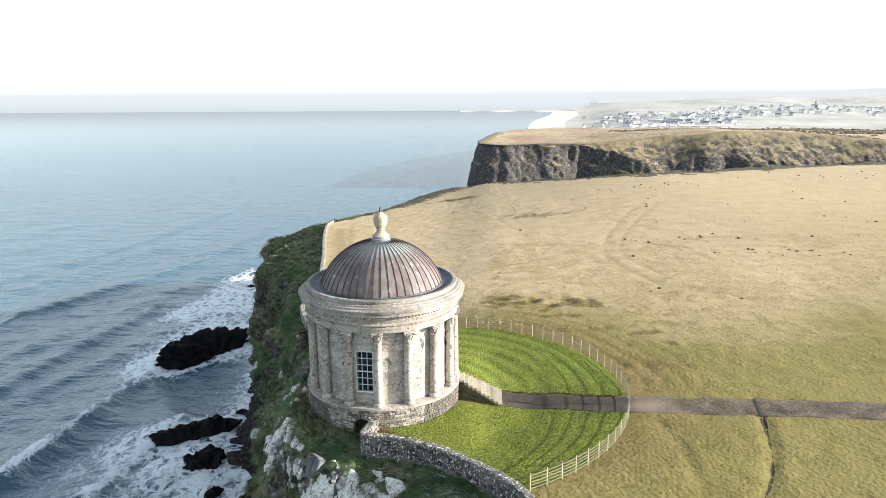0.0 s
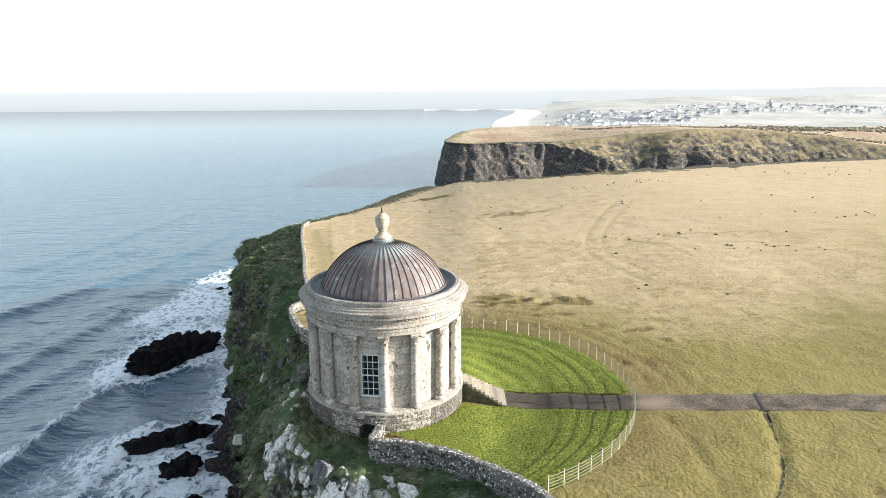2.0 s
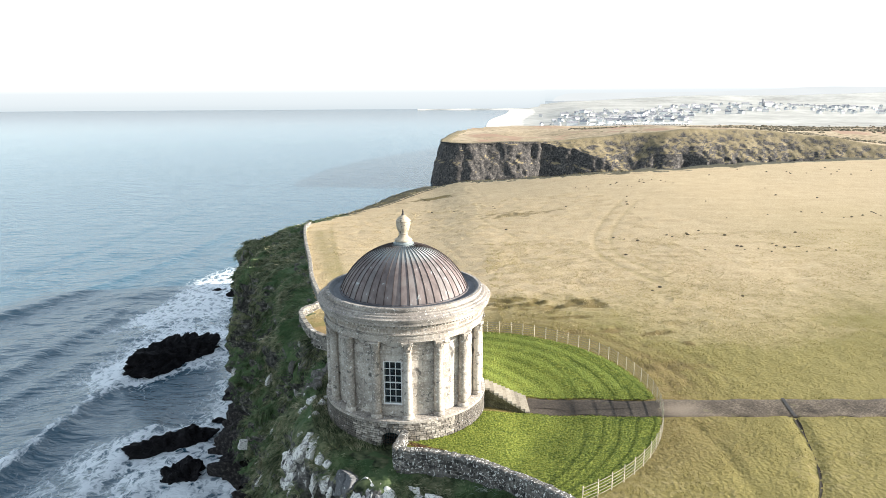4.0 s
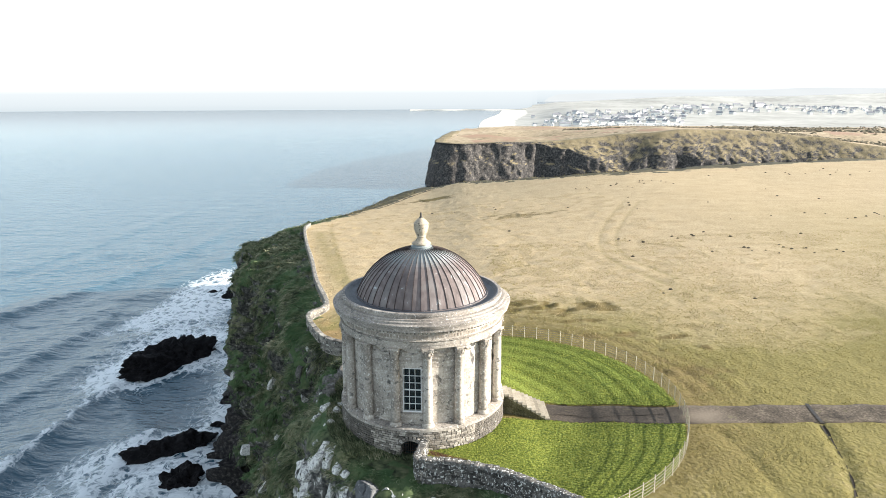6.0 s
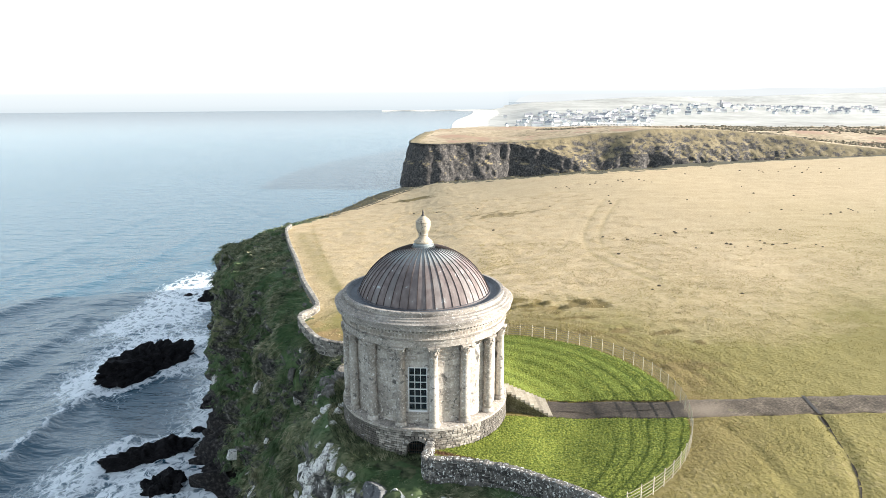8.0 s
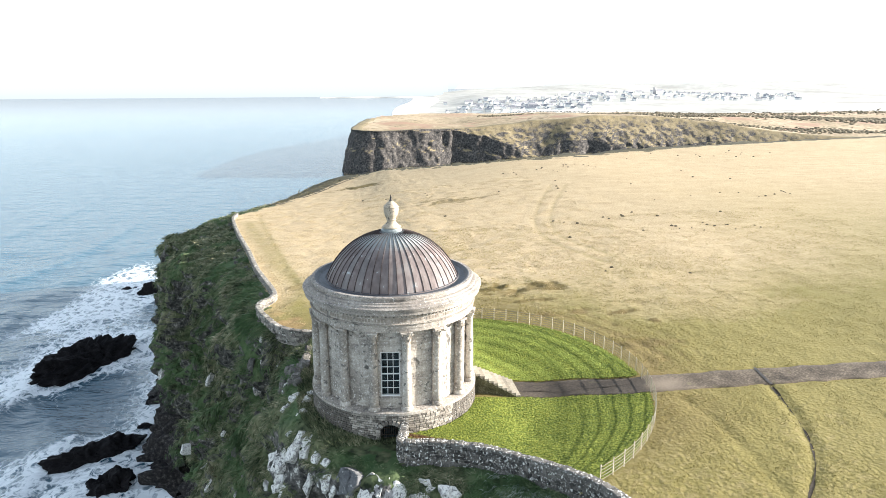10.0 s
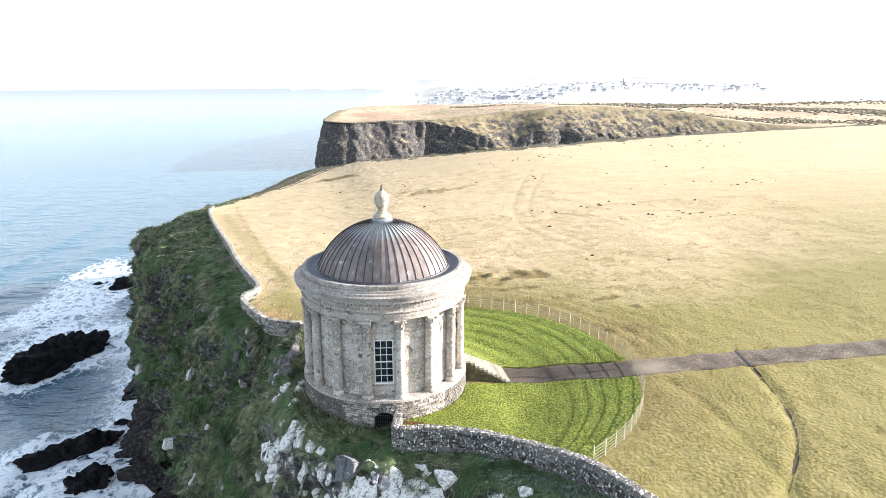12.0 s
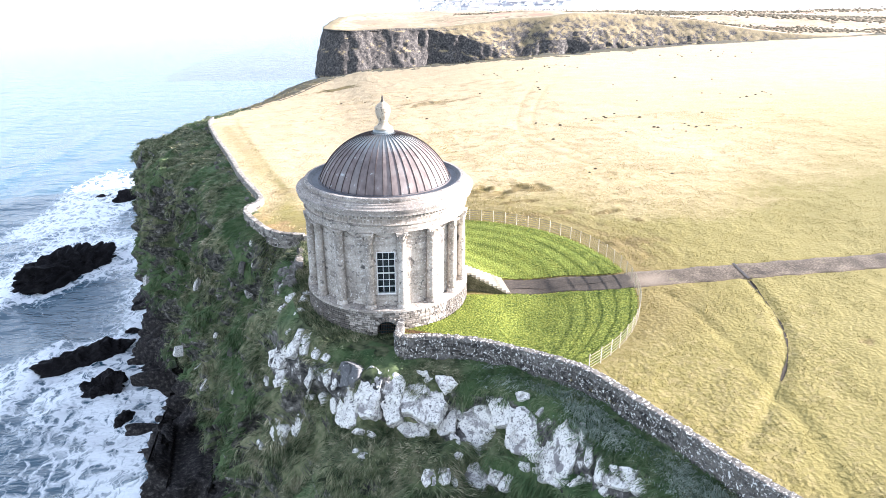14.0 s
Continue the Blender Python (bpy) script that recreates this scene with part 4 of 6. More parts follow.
base_wall = part("base_wall", ring_wall("base_wall", 5.3, 5.82, Z_BASE, Z_WALL - 0.05, MORTAR, (CELLAR[0], CELLAR[1], -0.25, 1.22)), MORTAR, temple, "drum base of coursed rubble stone")
part("base_band", lathe_mesh("base_band", [(5.3, Z_WALL + 0.02), (5.86, Z_WALL + 0.02), (6.02, Z_WALL - 0.05), (6.03, Z_WALL - 0.22), (5.98, Z_WALL - 0.25), (5.7, Z_WALL - 0.25)], SANDSTONE), None, temple)
drum = part("drum_wall", ring_wall("drum_wall", 4.75, 5.285, Z_WALL - 0.1, Z_ARCH + 0.3, SANDSTONE, WIN), SANDSTONE, temple)
# near-black floor and added lining: the room's shade put into their colour
part("inner_floor", lathe_mesh("inner_floor", [(5.3, Z_WALL), (0.01, Z_WALL)], DARK), None, temple)
part("inner_lining", lathe_mesh("inner_lining", [(4.2, Z_WALL + 0.01), (4.2, 7.4), (0.01, 7.4)], DARK), None, temple)


def lathe_bm(profile, seg=16):
    bm = bmesh.new()
    rings = [[bm.verts.new((r * math.cos(2 * math.pi * k / seg), r * math.sin(2 * math.pi * k / seg), z)) for k in range(seg)] for r, z in profile]
    for a, b in zip(rings[:-1], rings[1:]):
        for k in range(seg):
            bm.faces.new((a[k], a[(k + 1) % seg], b[(k + 1) % seg], b[k]))
    bm.faces.new(rings[0][::-1])
    bm.faces.new(rings[-1])
    return bm


def column_meshes():
    h = Z_CAP - Z_WALL
    shaft = bm_mesh("column", lathe_bm([(0.31, 0.28), (0.318, 0.5), (0.318, 1.8), (0.305, 3.2), (0.275, h - 0.78), (0.295, h - 0.76), (0.295, h - 0.7)], 20), SANDSTONE, True)
    foot = bm_mesh("column_base", lathe_bm([(0.42, 0), (0.42, 0.09), (0.40, 0.1), (0.415, 0.14), (0.40, 0.18), (0.35, 0.2), (0.37, 0.24), (0.33, 0.285), (0.31, 0.29)], 20), SANDSTONE, True)
    bm = lathe_bm([(0.28, h - 0.7), (0.29, h - 0.4), (0.34, h - 0.16), (0.38, h - 0.1)], 16)
    for row, (z, out_, ln) in enumerate(((h - 0.69, 0.30, 0.26), (h - 0.50, 0.31, 0.3))):
        for k in range(8):
            a = 2 * math.pi * (k + 0.5 * row) / 8
            m = Matrix.Rotation(a, 4, "Z")
            prev = None
            for o, zz, w in ((out_, 0, 0.09), (out_ + 0.035, ln * 0.6, 0.085), (out_ + 0.09, ln * 0.92, 0.05), (out_ + 0.12, ln * 0.85, 0.03)):
                cur = [bm.verts.new(m @ Vector((o, sx * w, z + zz))) for sx in (-1, 1)]
                if prev:
                    bm.faces.new((prev[0], prev[1], cur[1], cur[0]))
                prev = cur
    box(bm, -0.4, 0.4, -0.4, 0.4, h - 0.1, h)
    for sx in (-1, 1):
        for sy in (-1, 1):
            vs = bmesh.ops.create_uvsphere(bm, u_segments=8, v_segments=6, radius=0.075)["verts"]
            bmesh.ops.translate(bm, vec=(sx * 0.33, sy * 0.33, h - 0.16), verts=vs)
    cap = bm_mesh("capital", bm, SANDSTONE)
    return shaft, foot, cap


SHAFT, FOOT, CAPITAL = column_meshes()
# swag of carved leaves between two capitals
bm = bmesh.new()
for k in range(13):
    t = k / 12 - 0.5
    vs = bmesh.ops.create_icosphere(bm, subdivisions=1, radius=0.075 + 0.03 * (1 - abs(2 * t)))["verts"]
    bmesh.ops.transform(bm, matrix=Matrix.Translation((t * 1.25, 0.02, -0.30 * (1 - (2 * t) ** 2) - 0.02)) @ Matrix.Diagonal((1.0, 0.6, 1, 1)), verts=vs)
SWAG = bm_mesh("swag", bm, SANDSTONE)
for k in range(16):
    az = COL0 + 22.5 * k
    col = part("column", SHAFT, None, temple)
    col.matrix_basis = ring_pose(az, 5.57, Z_WALL)
    part("column_base", FOOT, None, col)
    part("capital", CAPITAL, None, col)
    part("swag", SWAG, None, temple).matrix_basis = ring_pose(az + 11.25, 5.36, Z_CAP - 0.22)

part("architrave", lathe_mesh("architrave", [(5.0, Z_ARCH - 0.04), (5.8, Z_ARCH - 0.04), (5.8, Z_ARCH + 0.2), (5.84, Z_ARCH + 0.21), (5.84, Z_ARCH + 0.42), (5.92, Z_ARCH + 0.5), (5.92, Z_ARCH + 0.54), (5.78, Z_ARCH + 0.55)], SANDSTONE), None, temple)
part("frieze", lathe_mesh("frieze", [(5.78, Z_ARCH + 0.54), (5.76, Z_ARCH + 0.98), (5.6, Z_ARCH + 1.0)], SANDSTONE), None, temple)
part("cornice", lathe_mesh("cornice", [(5.7, Z_ARCH + 0.96), (5.84, Z_ARCH + 0.97), (5.86, Z_ARCH + 1.02), (5.86, Z_ARCH + 1.17), (5.97, Z_ARCH + 1.2), (6.24, Z_ARCH + 1.24), (6.24, Z_ARCH + 1.44), (6.29, Z_ARCH + 1.46),
                                      (6.34, Z_ARCH + 1.6), (6.36, Z_ARCH + 1.68), (6.3, Z_ARCH + 1.72), (6.14, Z_ARCH + 1.75), (6.12, Z_ARCH + 1.85), (5.94, Z_ARCH + 1.89), (5.92, Z_ARCH + 1.98), (5.74, Z_ARCH + 2.0), (5.68, Z_ARCH + 2.0)], WEATHERED), None, temple)
part("attic", lathe_mesh("attic", [(5.68, Z_ARCH + 1.8), (5.68, Z_ARCH + 2.12), (5.74, Z_ARCH + 2.14), (5.74, Z_ARCH + 2.26), (5.7, Z_ARCH + 2.3), (5.5, Z_ARCH + 2.31)], WEATHERED), None, temple)
part("lead_gutter", lathe_mesh("lead_gutter", [(5.52, Z_ARCH + 2.3), (5.44, Z_ARCH + 2.32), (5.34, Z_ARCH + 2.24), (5.2, Z_ARCH + 2.12), (4.85, Z_ARCH + 2.1), (4.6, Z_ARCH + 2.2)], LEAD), None, temple, "dark lead gutter round the dome")
bm = bmesh.new()
box(bm, -0.06, 0.06, -0.08, 0.1, 0, 0.14)
DENTIL = bm_mesh("dentil", bm, SANDSTONE)
for k in range(144):
    part("dentil", DENTIL, None, temple).matrix_basis = ring_pose(k * 2.5, 5.9, Z_ARCH + 1.025)
# worn letters round the frieze, no longer legible
LETTERS = surface("worn_letters", [(0.3, (0.2, 0.17, 0.14)), (0.7, (0.34, 0.29, 0.24))], 0.4, 0.1, 0.9, 0.2)
rng = random.Random(4)
az = -62.0
while az < 62:
    bm = bmesh.new()
    for _ in range(rng.choice((5, 5, 4, 7))):
        w = rng.uniform(0.10, 0.17)
        box(bm, -w / 2, w / 2, -0.012, 0.03, -0.1, 0.1, ring_pose(az, 5.775, Z_ARCH + 0.76))
        az += 2.1
    part("worn_word", bm, LETTERS, temple)
    az += 2.2

# dome: copper shell, standing seams, finial
ZC, RD = 8.0, 4.92
th0 = math.asin((9.62 - ZC) / RD)
prof = [(RD * math.cos(t), ZC + RD * math.sin(t)) for t in np.linspace(th0, radians(83), 30)]
dome = part("dome", lathe_mesh("dome", [(prof[0][0] + 0.1, 9.62), (prof[0][0] + 0.1, 9.7)] + prof, COPPER, 144), None, temple, "brown weathered copper dome")
tone = np.random.RandomState(12).rand(48) ** 2.2
at = dome.data.attributes.new("patina", "FLOAT", "FACE")
mid_ = [p.center for p in dome.data.polygons]
at.data.foreach_set("value", np.array([0.14 * tone[int((math.degrees(math.atan2(c.x, -c.y)) % 360) // 7.5) % 48] + 0.8 * float(sm(11.9, 12.75, c.z)) for c in mid_], np.float32))
bm = bmesh.new()
prev = None
for t in np.linspace(th0 + 0.01, radians(82), 26):
    w, h = 0.021 * (0.35 + 0.65 * math.cos(t)), 0.045
    c, s_ = math.cos(t), math.sin(t)
    cur = [bm.verts.new((sx * w, -(RD + dr) * c, ZC + (RD + dr) * s_)) for sx, dr in ((-1, -0.01), (-0.6, h), (0.6, h), (1, -0.01))]
    if prev:
        for q in range(3):
            bm.faces.new((prev[q], prev[q + 1], cur[q + 1], cur[q]))
    prev = cur
SEAM = bm_mesh("seam", bm, surface("seam_copper", [(0.3, (0.03, 0.023, 0.021)), (0.7, (0.075, 0.056, 0.05))], 1.0, 0.2, 0.6, 0.1, 0.01, 0.25))
for k in range(48):
    ob = part("seam", SEAM, None, dome)
    ob.matrix_basis = Matrix.Rotation(radians(7.5 * k), 4, "Z")
part("lead_cap", lathe_mesh("lead_cap", [(0.95, 12.72), (0.9, 12.86), (0.72, 12.9), (0.74, 13.0), (0.62, 13.03), (0.6, 13.14), (0.3, 13.15)], surface("pale_lead", [(0.3, (0.14, 0.16, 0.165)), (0.7, (0.36, 0.4, 0.4))], 0.5, 0.1, 0.6, 0.2, 0.02, 0.1), 40), None, temple, "pale weathered lead cap")
finial = part("finial", lathe_mesh("finial", [(0.3, 13.1), (0.62, 13.12), (0.66, 13.17), (0.64, 13.24), (0.46, 13.36), (0.34, 13.5), (0.3, 13.62), (0.35, 13.7), (0.33, 13.76), (0.40, 13.9),
                                            (0.5, 14.2), (0.53, 14.42), (0.5, 14.55), (0.54, 14.6), (0.5, 14.66), (0.36, 14.84), (0.2, 14.95), (0.14, 15.02)], FINIAL, 32), None, temple, "pale stone urn finial")
part("finial_tip", lathe_mesh("finial_tip", [(0.14, 15.0), (0.1, 15.08), (0.06, 15.2), (0.07, 15.26), (0.03, 15.42), (0.005, 15.46)], IRON, 12), None, finial)

# sash window
win = part("window", (lambda b: (box(b, -0.66, -0.58, -0.06, 0.06, 0, 3.2), box(b, 0.58, 0.66, -0.06, 0.06, 0, 3.2), box(b, -0.66, 0.66, -0.058, 0.058, 3.1, 3.2), box(b, -0.66, 0.66, -0.058, 0.058, 0, 0.1), b)[-1])(bmesh.new()), PAINT, temple, "white painted sash window with eighteen panes")
win.matrix_basis = ring_pose(WIN_AZ, 5.12, WIN[2])
for k in (1, 2):
    b = bmesh.new()
    box(b, -0.58 + 1.16 * k / 3 - 0.018, -0.58 + 1.16 * k / 3 + 0.018, -0.03, 0.03, 0.1, 3.1)
    part("glazing_bar", b, PAINT, win)
for k in range(1, 6):
    w = 0.035 if k == 3 else 0.018
    b = bmesh.new()
    box(b, -0.58, 0.58, -0.034, 0.034, 0.1 + 3.0 * k / 6 - w, 0.1 + 3.0 * k / 6 + w)
    part("glazing_bar", b, PAINT, win)
b = bmesh.new()
box(b, -0.19, 0.19, -0.004, 0.004, -0.245, 0.245)
PANE = bm_mesh("pane", b, GLASS)
for i in range(3):
    for j in range(6):
        p = part("pane", PANE, None, win)
        p.matrix_basis = pose(-0.387 + 0.387 * i, 0.0, 0.35 + 0.5 * j)
        p.visible_shadow = False
b = bmesh.new()
box(b, -0.8, 0.8, -0.26, 0.06, -0.14, -0.02)
part("window_sill", b, SANDSTONE, win)

# cellar arch with its iron grille
b = bmesh.new()
box(b, -0.7, 0.7, -0.015, 0.015, 0.15, 0.18)
grille = part("cellar_grille", b, IRON, temple, "iron bars in the cellar arch")
grille.matrix_basis = ring_pose((CELLAR[0] + CELLAR[1]) / 2, 5.75, 0.05)
b = bmesh.new()
box(b, -0.014, 0.014, -0.014, 0.014, -0.3, 1.15)
BAR = bm_mesh("bar", b, IRON)
b = bmesh.new()
box(b, -0.7, 0.7, -0.015, 0.015, 0.62, 0.65)
part("crossbar", b, IRON, grille)
for k in range(12):
    part("bar", BAR, None, grille).matrix_basis = pose(-0.66 + 0.12 * k, 0, 0)

# ---------------------------------------------------------------- lawn, path, stairs
def lawn_keep(x, y):
    d = line_distance(PATH_LINE, x, y)
    ok = in_fence(x, y) & inside(LAND, x, y) & (np.hypot(x, y) > 5.9) & (d > 1.32)
    ok &= ~((x > 5) & (x < 9.4) & (np.abs(y) < 1.4))
    ok &= y > np.interp(x, [-0.25, 1.8, 4.9, 7.7, 9.8, 11.2, 12.4], [-8.45, -8.75, -9.95, -12.4, -15.1, -18.3, -21.2])
    return ok & ((x > -0.3) | (y > 5))


def lawn_height(x, y):
    return ground_z(x, y) + 0.05 + 0.06 * fbm(xyz(x, y), 0.5, 3, 121) + 0.07 * fbm(xyz(x, y), 2.5, 2, 125)


lm = kept_grid(np.arange(-1, 19.4, 0.16), np.arange(-17.5, 17.5, 0.16), lawn_keep, lawn_height, "lawn", LAWN)
co = np.empty(len(lm.vertices) * 3)
lm.vertices.foreach_get("co", co)
co = co.reshape(-1, 3)
rr = np.hypot(co[:, 0] - 1.5, co[:, 1] + 0.4)
# ring stripes on the far lawn: mowing, and rail shadows put into the colour
add_attribute(lm, "worn", np.clip(0.5 + 0.5 * np.sin(rr * 2 * np.pi / 1.5 + 1.5 * fbm(co, 6, 2, 127)), 0, 1) * sm(-1, 3, co[:, 1]) * 0.7)
bed = line_distance(np.array([(0.5, -6.3), (1.5, -6.8), (2.6, -7.25)]), co[:, 0], co[:, 1]) + 0.35 * fbm(co, 0.7, 3, 129)
add_attribute(lm, "soil", sm(0.36, 0.2, bed))
tagged(new("lawn", lm), "short bright green mown lawn inside the ring fence", "lawn", kind="structure")


def strip_mesh(name, cl, half, z_of, material, cols=7, ragged=0.0, seed=1, skirt=0.0):
    t = np.gradient(cl, axis=0)
    nrm = np.stack([-t[:, 1], t[:, 0]], -1) / np.hypot(*t.T)[:, None]
    u = np.linspace(-1, 1, cols)
    if skirt:
        u = np.concatenate([[-1.0], u * 0.98, [1.0]])
        cols += 2
    h = half + ragged * fbm(xyz(cl[:, 0], cl[:, 1]), 1.2, 3, seed)[:, None] * 2
    P = cl[:, None, :] + nrm[:, None, :] * (u[None, :] * h)[:, :, None]
    x, y = P[..., 0].reshape(-1), P[..., 1].reshape(-1)
    z = z_of(x, y).reshape(len(cl), cols)
    z[:, [0, -1]] -= skirt
    return mesh_of(name, np.stack([x, y, z.reshape(-1)], -1), grid_faces(len(cl), cols), material)


path = new("path", strip_mesh("path", PATH_LINE, 1.36, lambda x, y: ground_z(x, y) + 0.03 - 0.06 * in_fence(x, y) + 0.02 * fbm(xyz(x, y), 1.0, 2, 131), PATH_MAT, 9, 0.24, 133, 0.25))
co = np.array([v.co[:] for v in path.data.vertices])
add_attribute(path.data, "scuffed", 0.8 * np.exp(-((co[:, 0] - 20.0) / 1.6) ** 2) * np.exp(-((co[:, 1] + 3.0) / 1.1) ** 2) + 0.15 * sm(0.7, 1.3, line_distance(PATH_LINE, co[:, 0], co[:, 1])))
add_attribute(path.data, "tar", 0.55 * in_fence(co[:, 0], co[:, 1]))
tagged(path, "grey tarred footpath from the steps across the field", "path", kind="structure")
drain = new("drain", strip_mesh("drain", np.array([(28.35, -1.3), (28.1, -2.7), (27.85, -4.2)]), 0.13, lambda x, y: ground_z(x, y) + 0.06, IRON, 3))
tagged(drain, "dark slotted drain laid across the path", "drain")
crack = new("crack", strip_mesh("crack", curve_through([(9.8, -0.5), (11.2, -0.75), (12.3, -1.45), (14.0, -1.75), (16.2, -2.15), (17.6, -2.3)], 0.2), 0.035, lambda x, y: ground_z(x, y) + 0.005, DARK_SOIL, 3, 0.05, 139))
tagged(crack, "dark winding crack in the tarred path", "crack", kind="structure")
ditch = new("ditch", strip_mesh("ditch", DITCH[11:-24], 0.075, lambda x, y: field_height(x, y) + 0.05, DARK_SOIL, 5, 0.13, 137))
tagged(ditch, "narrow worn channel of bare dark earth", "ditch", kind="structure")

stairs = tagged(empty("stone_stairs"), "flight of pale stone steps down to the path", "stairs")
for k in range(10):
    x1 = 9.35 - 0.33 * k
    b = bmesh.new()
    half_ = 1.42 - 0.074 * k
    box(b, x1 - 0.36, x1, -half_, half_, 0.02 + 0.182 * k, 0.02 + 0.182 * (k + 1))
    bmesh.ops.bevel(b, geom=b.edges[:], offset=0.012, segments=1, affect="EDGES")
    part("step", b, STEP_STONE, stairs)
for sy in (-1, 1):
    b = bmesh.new()
    v = [(5.85, 0, -0.4), (9.2, 0, -0.4), (9.2, 0, 0.02), (6.05, 0, 1.7), (5.85, 0, 1.7)]
    a_ = [b.verts.new((p[0], sy * (1.425 - 0.074 * (9.35 - p[0]) / 0.33), p[2])) for p in v]
    c_ = [b.verts.new((p[0], sy * (1.53 - 0.074 * (9.35 - p[0]) / 0.33), p[2])) for p in v]
    b.faces.new(a_)
    b.faces.new(c_[::-1])
    for q in range(5):
        b.faces.new((a_[q], a_[(q + 1) % 5], c_[(q + 1) % 5], c_[q]))
    part("side_wall", b, OVERGROWN, stairs)

# ---------------------------------------------------------------- ring fence
fence = tagged(empty("ring_fence"), "curved estate fence of slim posts and five flat rails", "fence")
b = bmesh.new()
box(b, -0.021, 0.021, -0.021, 0.021, -0.2, 1.15)
POST = bm_mesh("post", b, surface("fence_post", [(0.3, (0.4, 0.35, 0.26)), (0.7, (0.6, 0.53, 0.41))], 0.6, 0.1, 0.7, 0.1, 0.01))
a0, a1 = -0.985, 1.86
arc = np.linspace(a0, a1, 240)
fxy = np.stack(fence_xy(arc), -1)
along = np.concatenate([[0], np.cumsum(np.hypot(*np.diff(fxy, axis=0).T))])
fz = ground_z(fxy[:, 0], fxy[:, 1])
for sdist in np.arange(0, along[-1], 1.2):
    x, y = np.interp(sdist, along, fxy[:, 0]), np.interp(sdist, along, fxy[:, 1])
    p = part("post", POST, None, fence)
    p.matrix_basis = pose(x, y, float(np.interp(sdist, along, fz)) + 0.02, 0, 0, math.degrees(math.atan2(y, x)))
for k in range(5):
    z = 0.19 + 0.212 * k
    prof_ = [(-0.007, -0.017), (0.007, -0.017), (0.007, 0.017), (-0.007, 0.017)]
    nr = np.stack([fxy[:, 0] - 1.5, fxy[:, 1] + 0.4], -1)
    nr /= np.hypot(*nr.T)[:, None]
    V = np.stack([np.stack([fxy[:, 0] + nr[:, 0] * (o + 0.033), fxy[:, 1] + nr[:, 1] * (o + 0.033), fz + z + dz], -1) for o, dz in prof_ + prof_[:1]], 1)
    part("rail", mesh_of("rail", V.reshape(-1, 3), grid_faces(len(fxy), 5), RAIL, False), None, fence)


# ---------------------------------------------------------------- field walls
def stone_blocks(rng, n=10):
    """A few rough blocks of unit size with knocked corners."""
    out_ = []
    for _ in range(n):
        b = bmesh.new()
        bmesh.ops.create_cube(b, size=1.0)
        bmesh.ops.bevel(b, geom=b.edges[:], offset=0.13, segments=1, affect="EDGES")
        for v in b.verts:
            v.co += Vector([rng.uniform(-0.06, 0.06) for _ in range(3)])
        out_.append(b)
    return out_


def field_wall(name, cl, height, thick, material, label, parts_from, parts_to, low=0.7, seed=5, size=0.3):
    """A rubble wall along cl: a mortar core, and a skin of stones; those between the two shares of its length are parts."""
    rng = random.Random(seed)
    wall = tagged(empty(name), label, "wall")
    seg = np.hypot(*np.diff(cl, axis=0).T)
    s_ = np.concatenate([[0], np.cumsum(seg)])
    tot = s_[-1]

    def at(d):
        x, y = np.interp(d, s_, cl[:, 0]), np.interp(d, s_, cl[:, 1])
        x2, y2 = np.interp(min(d + 0.3, tot), s_, cl[:, 0]), np.interp(min(d + 0.3, tot), s_, cl[:, 1])
        x1, y1 = np.interp(max(d - 0.3, 0), s_, cl[:, 0]), np.interp(max(d - 0.3, 0), s_, cl[:, 1])
        return x, y, math.atan2(y2 - y1, x2 - x1)
    t = np.gradient(cl, axis=0)
    nrm = np.stack([-t[:, 1], t[:, 0]], -1) / np.hypot(*t.T)[:, None]
    zz = plateau(cl[:, 0], cl[:, 1])
    h = thick / 2 - 0.05
    core = [(-h, -low - 0.1), (-h, height - 0.12), (h, height - 0.12), (h, -low - 0.1)]
    V = np.stack([np.stack([cl[:, 0] + nrm[:, 0] * o, cl[:, 1] + nrm[:, 1] * o, zz + dz], -1) for o, dz in core], 1)
    part("core", mesh_of("core", V.reshape(-1, 3), grid_faces(len(cl), 4), MORTAR, False), None, wall)
    blocks = stone_blocks(rng)
    datas = [bm_mesh("stone", b.copy(), material) for b in blocks]
    bv = [np.array([v.co[:] for v in b.verts]) for b in blocks]
    bf = [[[v.index for v in f.verts] for f in b.faces] for b in blocks]
    for b in blocks:
        b.free()
    rows = int(round((height + low) / (size * 0.72)))
    rh = (height + low) / rows
    VV, FF, cnt, made = [], [], 0, 0
    for row in range(rows):
        d = rng.uniform(0, size)
        z = -low + rh * (row + 0.5)
        while d < tot:
            w = size * rng.uniform(0.7, 1.5)
            x, y, ang = at(d + w / 2)
            gz = float(plateau(x, y))
            top = row == rows - 1
            m = Matrix.Translation((x, y, gz + z + rng.uniform(-0.02, 0.02) + (0.03 if top else 0))) @ Matrix.Rotation(ang, 4, "Z") @ Euler((rng.uniform(-0.05, 0.05), rng.uniform(-0.08, 0.08), 0)).to_matrix().to_4x4() \
                @ Matrix.Diagonal((w * 1.02, thick * rng.uniform(0.95, 1.1), rh * rng.uniform(0.98, 1.25 if not top else 1.5), 1))
            i = rng.randrange(len(datas))
            if parts_from <= d / tot <= parts_to and made < 300 and row >= rows - 6:
                part("stone", datas[i], None, wall).matrix_basis = m
                made += 1
            else:
                a = np.array(m)
                VV.append(bv[i] @ a[:3, :3].T + a[:3, 3])
                FF += [[k + cnt for k in f] for f in bf[i]]
                cnt += len(bv[i])
            d += w
    tagged(part("stones", mesh_of("stones", np.vstack(VV), FF, material, False), None, wall), kind="stuff")
    return wall


